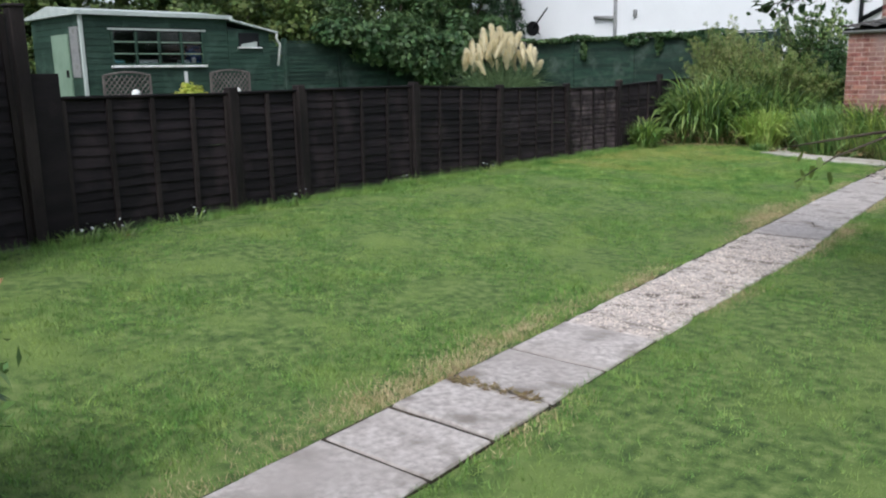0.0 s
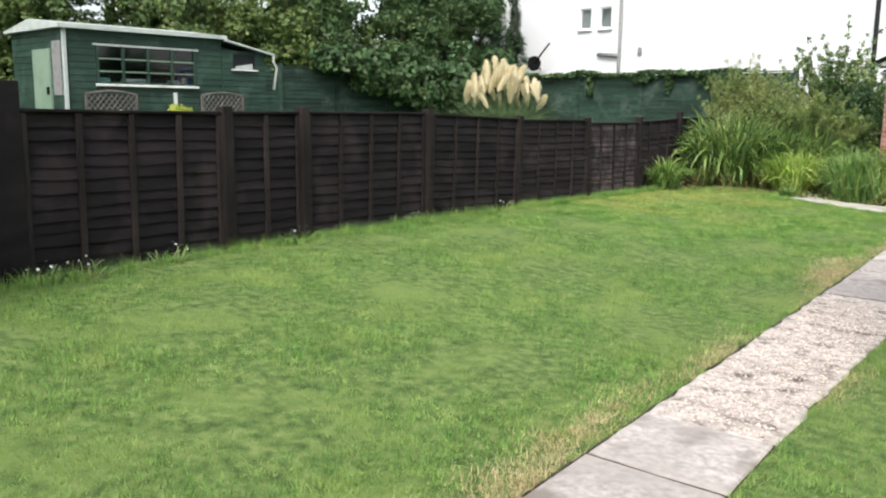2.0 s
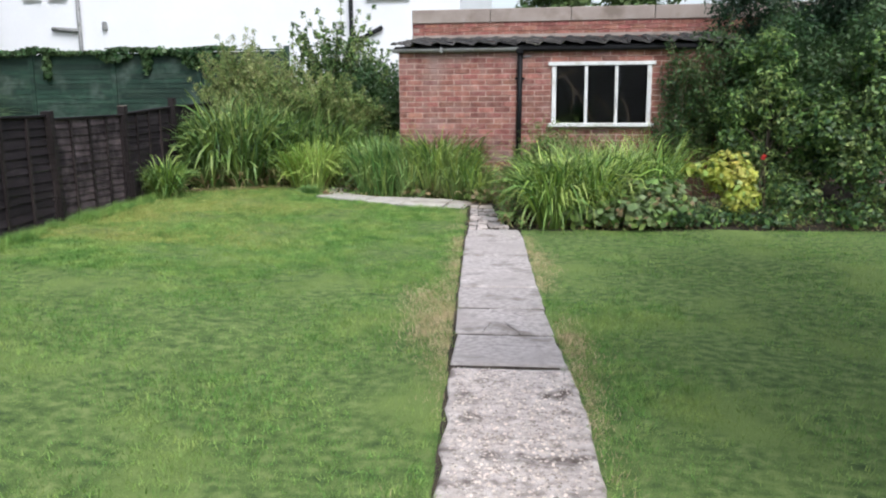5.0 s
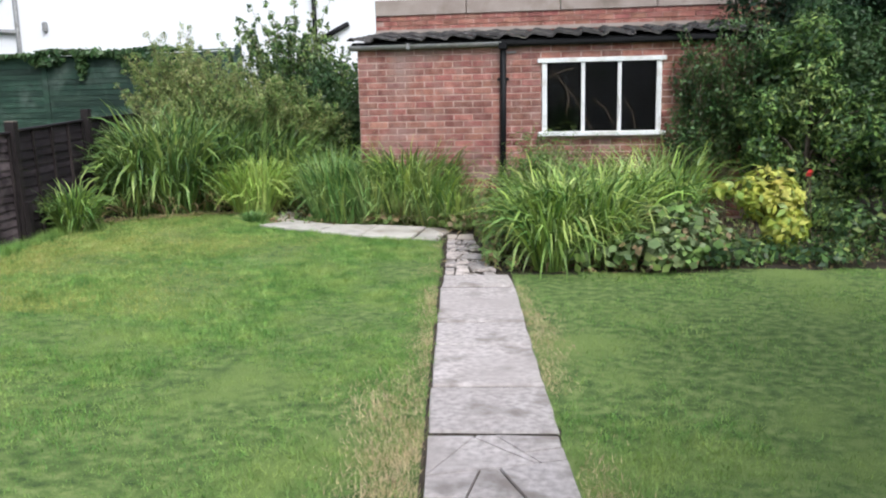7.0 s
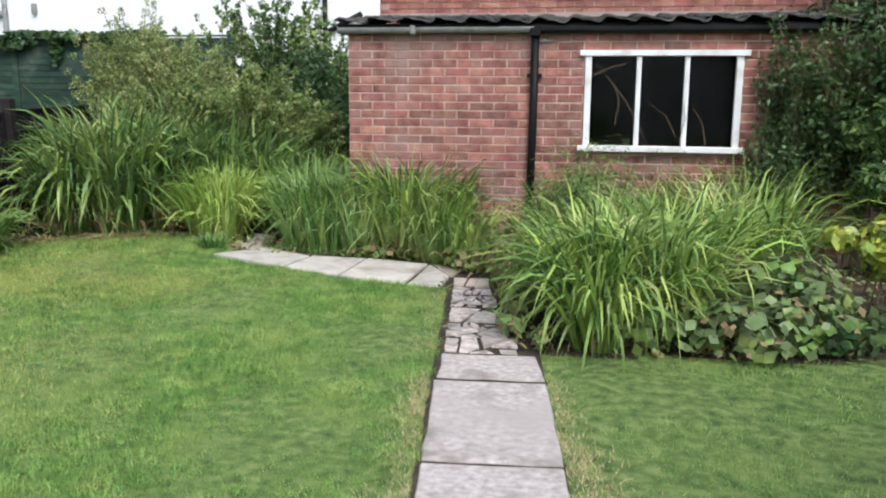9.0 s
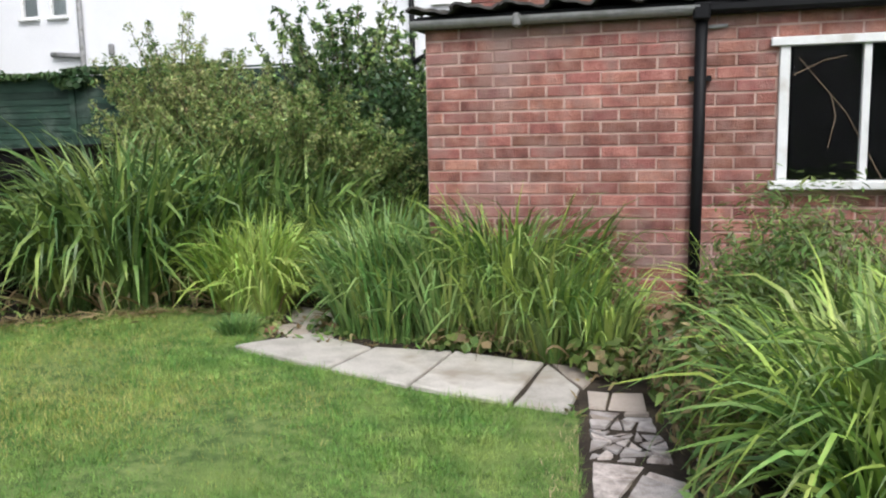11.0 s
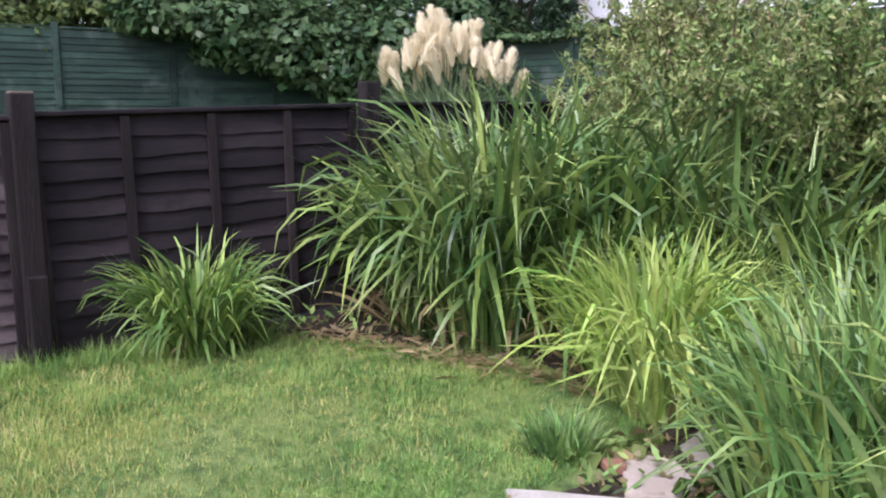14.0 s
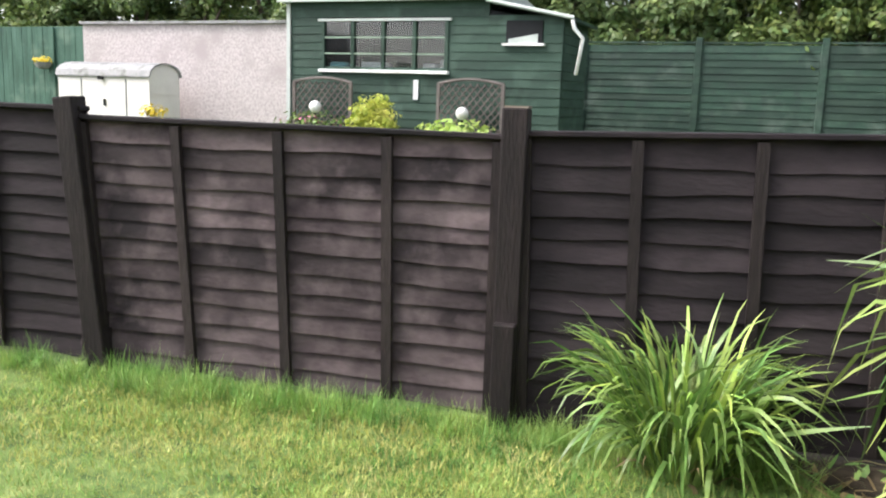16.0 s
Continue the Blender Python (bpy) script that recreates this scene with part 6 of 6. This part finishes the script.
spec = [(-17.5, -20, 5.5, 2.6, L_TREE2), (-18.5, -16.5, 6, 2.8, L_TREE2), (-18.0, -13, 5.5, 2.6, L_TREE), (-18.5, -9.5, 6.2, 2.8, L_TREE2), (-18.0, -6, 5.8, 2.6, L_TREE), (-18.2, -2.8, 6.2, 2.7, L_TREE), (-17.4, 0.4, 6.0, 2.5, L_TREE2), (-17.5, 3.2, 6.5, 2.6, L_TREE), (-18.0, 6.2, 7.0, 2.8, L_DEEP), (-17.0, 8.6, 6.0, 2.2, L_DEEP)]
spec += [(-21.5, -8, 7.2, 3.2, L_TREE), (-21.5, -5, 7.0, 3.2, L_TREE), (-21.5, -2, 7.4, 3.2, L_TREE), (-21.0, 1, 7.4, 3.2, L_DEEP), (-21.0, 4, 7.6, 3.2, L_DEEP)]
spec += [(-16.9, -18.2, 4.2, 2.0, L_TREE), (-17.0, -14.5, 4.2, 2.0, L_TREE2), (-16.8, -11.2, 4.0, 2.0, L_TREE), (-16.8, -7.6, 4.2, 2.0, L_TREE2), (-16.6, -4.4, 4.0, 1.9, L_TREE), (-16.6, -1.2, 4.0, 1.9, L_TREE2), (-16.4, 2.0, 4.2, 1.9, L_DEEP), (-16.6, 5.0, 4.6, 2.0, L_DEEP), (-17.1, -16.3, 4.0, 2.0, L_TREE), (-17.0, -9.4, 4.4, 2.1, L_TREE), (-16.9, -6.0, 4.4, 2.0, L_TREE), (-16.7, -2.8, 4.3, 2.0, L_TREE), (-21.5, -12, 7.0, 3.4, L_TREE), (-21.5, -16, 7.0, 3.4, L_TREE), (-21.5, -20, 7.0, 3.4, L_TREE)]
for i, (x, y, h, w, mt) in enumerate(spec):
    tree("dense broadleaf tree behind the green fence" if mt is not L_TREE2 else "yellowing broadleaf tree behind the gardens", x, y, h, w, mt, 15000 if x > -17.2 else 8500, 0.066 if x > -17.2 else 0.088, 30 + i, mat2=L_TREE2 if mt is L_TREE else L_TREE)
for i, (x, y, h) in enumerate(((-17.0, 11.6, 7.0), (-18.6, 12.2, 7.5), (-19.2, 10.9, 7.2), (-18.2, 9.9, 6.6))):
    shrub("cypress_tree", "narrow dark cypress beside the white house", (x, y, 0), [(x, y, h * f, 0.8 * (1.1 - f), 0.8 * (1.1 - f), h * 0.14) for f in (0.15, 0.3, 0.45, 0.6, 0.75, 0.9)], 8000, 0.09, L_CONIFER, "tree", aspect=0.25, r0=0.1, group="cypresses")
for i, (x, y) in enumerate(((-19.9, 12.0), (-19.1, 10.4))):
    tree("dense dark tree beside the white house", x, y, 6.6, 2.0, L_DEEP, 9000, 0.08, 90 + i, low=0.35)
for i, (x, y, h, w) in enumerate(((1.5, 26, 6.2, 3.2), (5.0, 27, 6.6, 3.4), (9, 25, 6.6, 3.2), (13, 24, 7, 3.4), (18, 22, 7, 3.6))):
    tree("distant tree beyond the garage roof", x, y, h, w, L_TREE, 6000, 0.16, 60 + i)

# ---- neighbour's small planting ----
shrub("golden_shrub", "rounded yellow-green shrub in front of the shed", (-10.3, -6.25, 0.0), [(-10.3, -6.25, 1.08, 0.3, 0.4, 0.36)], 3600, 0.03, L_YELLOW, r0=0.03)
leafy("yellow_flowers", "clump of yellow flowers by the storage box", [(-11.6, -11.2, 1.02, 0.2, 0.25, 0.1)], 130, 0.04, M_YFLOWER)
leafy("pink_flowers", "small pink and green border flowers", [(-10.4, -7.3, 0.95, 0.25, 0.6, 0.16)], 300, 0.04, L_FEATHER, extra=(("petals", 45, 0.03, M_PINK),))
leafy("border_flowers", "low yellow-green border plants before the trellis", [(-10.4, -5.2, 0.95, 0.25, 0.5, 0.14)], 350, 0.045, L_LIME)

# ---- evergreen bush by the start of the path ----
pb = leafy("pieris_bush", "glossy evergreen bush with salmon and yellow new shoots", [(2.48, -14.30, 0.62, 0.24, 0.22, 0.26), (2.28, -14.55, 0.72, 0.3, 0.28, 0.3), (2.6, -14.5, 0.45, 0.26, 0.28, 0.3), (2.2, -14.8, 0.6, 0.35, 0.35, 0.45)], 2600, 0.034, L_PIERIS, category="shrub", stems=30, aspect=0.36, shell=0.45)


v, q = leaf_cloud([(2.35, -14.45, 0.24, 0.3, 0.26, 0.2), (2.6, -14.5, 0.2, 0.25, 0.25, 0.18), (2.25, -14.75, 0.25, 0.3, 0.3, 0.22)], 420, 0.075, aspect=0.85, flat=0.6)
part("low_leaves", array_mesh("low_leaves", v, q, L_DEEP), pb, "large dark leaves at the bush foot", kind="stuff")


def whorl(name, p, n, ln, wd, mat, label, up=(0.15, 1.2)):
    base = np.tile(np.array([p]), (n, 1)).astype(float)
    v, q = strap_leaves(n, base, 0, RNG.uniform(ln * 0.75, ln, n), np.full(n, wd), RNG.uniform(*up, n), RNG.uniform(-0.3, 0.6, n), 4)
    part(name, array_mesh(name, v, q, mat), pb, label)


whorl("salmon_shoot", (2.66, -14.17, 0.86), 12, 0.11, 0.03, L_TIP, "salmon-pink young leaves", (0.05, 0.8))
whorl("salmon_shoot", (2.42, -14.43, 1.0), 7, 0.08, 0.018, L_TIP, "salmon-pink young leaves", (0.05, 0.6))
whorl("yellow_shoot", (2.36, -14.47, 1.17), 12, 0.10, 0.028, L_TIPY, "yellow young leaves", (0.1, 1.0))
whorl("salmon_shoot", (2.36, -14.47, 1.2), 5, 0.10, 0.018, L_TIP, "salmon-pink young leaves", (0.02, 0.3))
whorl("yellow_shoot", (2.92, -14.38, 0.80), 9, 0.075, 0.026, L_TIPY, "yellow young leaves")
part("shoot_stem", Build().tube([(2.3, -14.5, 0.5), (2.34, -14.48, 0.85), (2.36, -14.47, 1.18)], [0.012, 0.009, 0.006], 5).tube([(2.5, -14.35, 0.4), (2.78, -14.36, 0.62), (2.92, -14.38, 0.8)], [0.01, 0.008, 0.005], 5).tube([(2.5, -14.3, 0.4), (2.6, -14.22, 0.7), (2.66, -14.17, 0.87)], [0.01, 0.008, 0.005], 5).tube([(2.4, -14.45, 0.4), (2.42, -14.43, 1.0)], [0.01, 0.006], 5).mesh("shoot_stem", M_TWIG), pb)
for i in range(120):
    rr = random.Random(i)
    whorl("leaf_whorl", (2.42 + rr.uniform(-0.3, 0.32), -14.42 + rr.uniform(-0.3, 0.24), rr.uniform(0.45, 0.92)), 9, 0.088, 0.023, L_PIERIS, "", (0.4, 1.4))

# ---- fruit tree reaching over the right lawn ----
ft = thing("fruit_tree", (4.9, -9.6, 0.0), "small fruit tree with a low leafy branch over the lawn", "tree")
part("trunk", Build().tube([(4.9, -9.6, -0.05), (4.95, -9.6, 0.7), (4.85, -9.55, 1.4), (4.95, -9.5, 2.2), (5.0, -9.4, 3.2)], [0.09, 0.08, 0.07, 0.05, 0.02], 8).mesh("trunk", M_BARK, smooth=True), ft)
part("branch", Build().tube([(4.9, -9.58, 1.05), (4.3, -9.85, 1.2), (3.75, -10.1, 1.12), (3.36, -10.22, 1.04)], [0.03, 0.016, 0.009, 0.004], 6).tube([(3.9, -10.03, 1.15), (3.62, -10.28, 1.0), (3.45, -10.35, 0.86)], [0.008, 0.005, 0.003], 5).mesh("branch", M_BARK, smooth=True), ft)
v, q = leaf_cloud([(3.55, -10.2, 1.04, 0.22, 0.14, 0.10), (3.95, -10.0, 1.12, 0.3, 0.2, 0.16), (3.5, -10.33, 0.86, 0.09, 0.07, 0.08)], 70, 0.035, aspect=0.55)
part("upper_branch", Build().tube([(4.88, -9.55, 1.7), (4.3, -9.75, 1.98), (3.6, -9.95, 1.95), (3.02, -10.02, 1.80)], [0.022, 0.014, 0.008, 0.003], 6).tube([(3.6, -9.95, 1.95), (3.35, -10.1, 1.86), (3.2, -10.15, 1.76)], [0.007, 0.005, 0.002], 5).mesh("upper_branch", M_BARK, smooth=True), ft)
v, q = leaf_cloud([(3.1, -10.03, 1.80, 0.14, 0.08, 0.06), (3.3, -10.05, 1.83, 0.2, 0.12, 0.08), (3.6, -9.98, 1.9, 0.25, 0.15, 0.1)], 75, 0.034, aspect=0.55)
part("upper_leaves", array_mesh("upper_leaves", v, q, L_DEEP), ft, kind="stuff")
for p, ln, ry in (((3.33, -10.23, 1.08), 0.1, 0.35), ((3.44, -10.35, 0.88), 0.07, 0.2), ((3.47, -10.33, 0.93), 0.07, 1.0), ((3.52, -10.3, 0.95), 0.08, 2.2), ((3.5, -10.36, 0.9), 0.075, 4.0), ((3.56, -10.32, 1.0), 0.07, 5.2), ((3.46, -10.3, 1.02), 0.06, 3.0), ((3.6, -10.28, 0.92), 0.075, 1.5), ((3.54, -10.38, 0.86), 0.06, 0.6)):
    v2, q2 = strap_leaves(1, np.array([p]), 0, np.array([ln]), np.array([ln * 0.5]), np.array([2.7]), np.array([0.2]), 5, np.array([ry]))
    part("leaf", array_mesh("leaf", v2, q2, L_FEATHER, True), ft, "pale green hanging leaf")
part("branch_leaves", array_mesh("branch_leaves", v, q, L_DEEP), ft, kind="stuff")
# Crown stays out of view; made large to cast shade on the right lawn.
v, q = leaf_cloud(lumps([(4.9, -9.5, 2.9, 1.5, 1.5, 0.85), (5.6, -8.6, 3.2, 1.2, 1.2, 0.8), (5.4, -10.6, 3.1, 1.2, 1.2, 0.8), (5.8, -7.2, 3.2, 1.3, 1.3, 0.8)]), 16000, 0.06, aspect=0.5)
part("crown", array_mesh("crown", v, q, L_DEEP), ft, kind="stuff")

# ---- leaf litter and seedlings on the beds ----
n = 13000
lx, ly = RNG.uniform(-3.6, 7.5, n), RNG.uniform(-3.1, 1.4, n)
bare = ~on_lawn(lx, ly + 0.04) & (lx > fence_x(ly) + 0.05) & ~((lx > path_left(ly)) & (lx < path_right(ly) - 0.16) & (ly < -1.1)) & ~((lx > -0.95) & (lx < 1.1) & (ly < -0.62)) & (ly > np.where(lx < 1.3, far_edge_left(lx), far_edge(lx)) - 0.05) & ~((lx > -0.1) & (ly > -0.03))
lx, ly = lx[bare], ly[bare]
for nm, mt, pick, size, label in (("leaf_litter", L_DRY, RNG.random(len(lx)) < 0.5, 0.032, "brown fallen leaves lying on the beds"), ("seedlings", L_DAY, RNG.random(len(lx)) < 0.55, 0.036, "small green weeds covering the soil")):
    ax, ay = lx[pick], ly[pick]
    k = len(ax)
    lz = height(ax, ay) + RNG.uniform(0.0, 0.03 if nm == "leaf_litter" else 0.07, k)
    v, q = strap_leaves(k, np.stack([ax, ay, lz], -1), 0, RNG.uniform(0.6, 1.4, k) * size * 1.6, RNG.uniform(0.6, 1.2, k) * size * 0.7, RNG.uniform(0.7, 1.6, k), RNG.uniform(0.0, 0.8, k), 2)
    solid(nm, array_mesh(nm, v, q, mt), label, "litter" if nm == "leaf_litter" else "weeds", kind="stuff")

n = 480
along = RNG.uniform(0, 1, n)
bx_, by_ = -3.0 + 1.5 * along + RNG.normal(0, 0.07, n), -0.85 + 0.95 * along ** 0.8 + RNG.normal(0, 0.07, n)
v, q = strap_leaves(n, np.stack([bx_, by_, height(bx_, by_) + RNG.uniform(0.004, 0.03, n)], -1), 0, RNG.uniform(0.03, 0.16, n), RNG.uniform(0.006, 0.022, n), RNG.uniform(1.2, 1.7, n), RNG.uniform(-0.2, 0.5, n), 3)
solid("fallen_straw", array_mesh("fallen_straw", v, q, L_DRY), "withered straw and dead leaves before the lily bank", "litter", kind="stuff")
n = 240
spread_ = RNG.random(n) < 0.4
ox = np.where(spread_, RNG.normal(2.60, 0.035, n), RNG.uniform(2.6, 3.05, n))
oy = -12.11 + 0.13 * (ox - 2.58) + RNG.normal(0, 0.02, n)
v, q = strap_leaves(n, np.stack([ox, oy, np.full(n, 0.014)], -1), 0, RNG.uniform(0.015, 0.05, n), RNG.uniform(0.006, 0.018, n), RNG.uniform(1.3, 1.65, n), RNG.uniform(-0.2, 0.3, n), 2)
solid("dead_leaves", array_mesh("dead_leaves", v, q, L_DRY), "brown dead leaves caught in a path joint", "litter", kind="stuff")
solid("terracotta_shard", Build().prism([(-1.06, -0.42), (-0.99, -0.44), (-0.95, -0.39), (-1.0, -0.36)], 0.03, [0.06, 0.062, 0.07, 0.066]).mesh("terracotta_shard", M_TERRA, bevel=0.004), "broken orange terracotta piece at the slab corner", "rubble")
strap_clump("rank_grass_tuft", "rank blue-green grass tuft at the slab corner", (-1.2, -0.46), (0.10, 0.13), 420, 0.17, 0.007, (L_IRIS, L_DAY), lean=(0.1, 0.8), droop=(0.2, 1.2), singles=12, seg=4, dry=0.04)
for wy_, k in ((-11.9, 24), (-11.2, 16), (-12.2, 22), (-9.9, 12), (-8.1, 10), (-6.4, 12)):
    wx_ = float(fence_x(wy_)) + 0.16
    v, q = leaf_cloud([(wx_ + 0.05, wy_, float(height(wx_, wy_)) + 0.13, 0.1, 0.16, 0.04)], 5, 0.011, aspect=0.9)
    fw = strap_clump("fence_weed", "small white-flowering weeds at the fence foot", (wx_, wy_), (0.12, 0.16), k, 0.16, 0.016, (L_GREY, L_DAY), lean=(0.2, 0.9), droop=(0.2, 1.2), singles=4, seg=4, group="weeds along the fence")
    part("petals", array_mesh("petals", v, q, M_PAPER), fw, "tiny white flowers", kind="stuff")

# ---- unseen hedge added on the far side to shade the right lawn ----
shrub("shading_hedge", "tall dark green hedge, unseen, added to shade the right lawn", (7.9, -9.0, 0.0), [(7.9, y, 1.5, 0.7, 0.95, 1.6) for y in (-16.5, -15, -13.5, -12, -10.5, -9, -7.5, -6, -4.5, -3)], 26000, 0.07, L_DEEP, "hedge", aspect=0.5)

# ---- bricks of the store front ----
def brick_mesh(w):
    b = Build()
    h, d, c = 0.0635, 0.03, 0.004
    b.v += [(-w / 2, 0, -h / 2), (w / 2, 0, -h / 2), (w / 2, 0, h / 2), (-w / 2, 0, h / 2)]
    b.v += [(-w / 2, -d + c, -h / 2), (w / 2, -d + c, -h / 2), (w / 2, -d + c, h / 2), (-w / 2, -d + c, h / 2)]
    b.v += [(-w / 2 + c, -d, -h / 2 + c), (w / 2 - c, -d, -h / 2 + c), (w / 2 - c, -d, h / 2 - c), (-w / 2 + c, -d, h / 2 - c)]
    for s in (0, 4):
        b.f += [(s, s + 1, s + 5, s + 4), (s + 1, s + 2, s + 6, s + 5), (s + 2, s + 3, s + 7, s + 6), (s + 3, s, s + 4, s + 7)]
    b.f.append((8, 9, 10, 11))
    b.mi = [0] * len(b.f)
    return b


BR = {}
br = random.Random(21)
rest = Build()
course = 0.0757
singles = 0
for r in range(27):
    z = 0.02 + (r + 0.5) * course
    if z > 1.99:
        break
    x = 0.0
    edges = [0.0]
    x = 0.225 if r % 2 else 0.1125
    while x < 4.6:
        edges.append(x)
        x += 0.225
    for xa, xb in zip(edges, edges[1:]):
        segs = [(xa, xb)]
        if WZ0 - 0.01 < z < WZ1 + 0.01:
            segs = [(p, q) for p, q in ((xa, min(xb, WX0 + 0.0)), (max(xa, WX1), xb)) if q - p > 0.04]
        for p, q in segs:
            w = round(q - p - 0.0125, 3)
            at = Matrix.LocRotScale(((p + q) / 2 + br.uniform(-0.002, 0.002), 0.0165 + br.uniform(-0.002, 0.002), z + br.uniform(-0.002, 0.002)), Euler((0, 0, br.uniform(-0.006, 0.006))), None)
            if z > 0.5 and p < 2.9 and singles < 320:
                if w not in BR:
                    BR[w] = brick_mesh(w).mesh("brick", M_BRICK)
                part("brick", BR[w], store_wall, at=at)
                singles += 1
            else:
                m = brick_mesh(w)
                n = len(rest.v)
                rest.v += [tuple(at @ Vector(vv)) for vv in m.v]
                rest.f += [tuple(n + i for i in ff) for ff in m.f]
rest.mi = [0] * len(rest.f)
part("brickwork", rest.mesh("brickwork", M_BRICKJ), store_wall, kind="stuff")
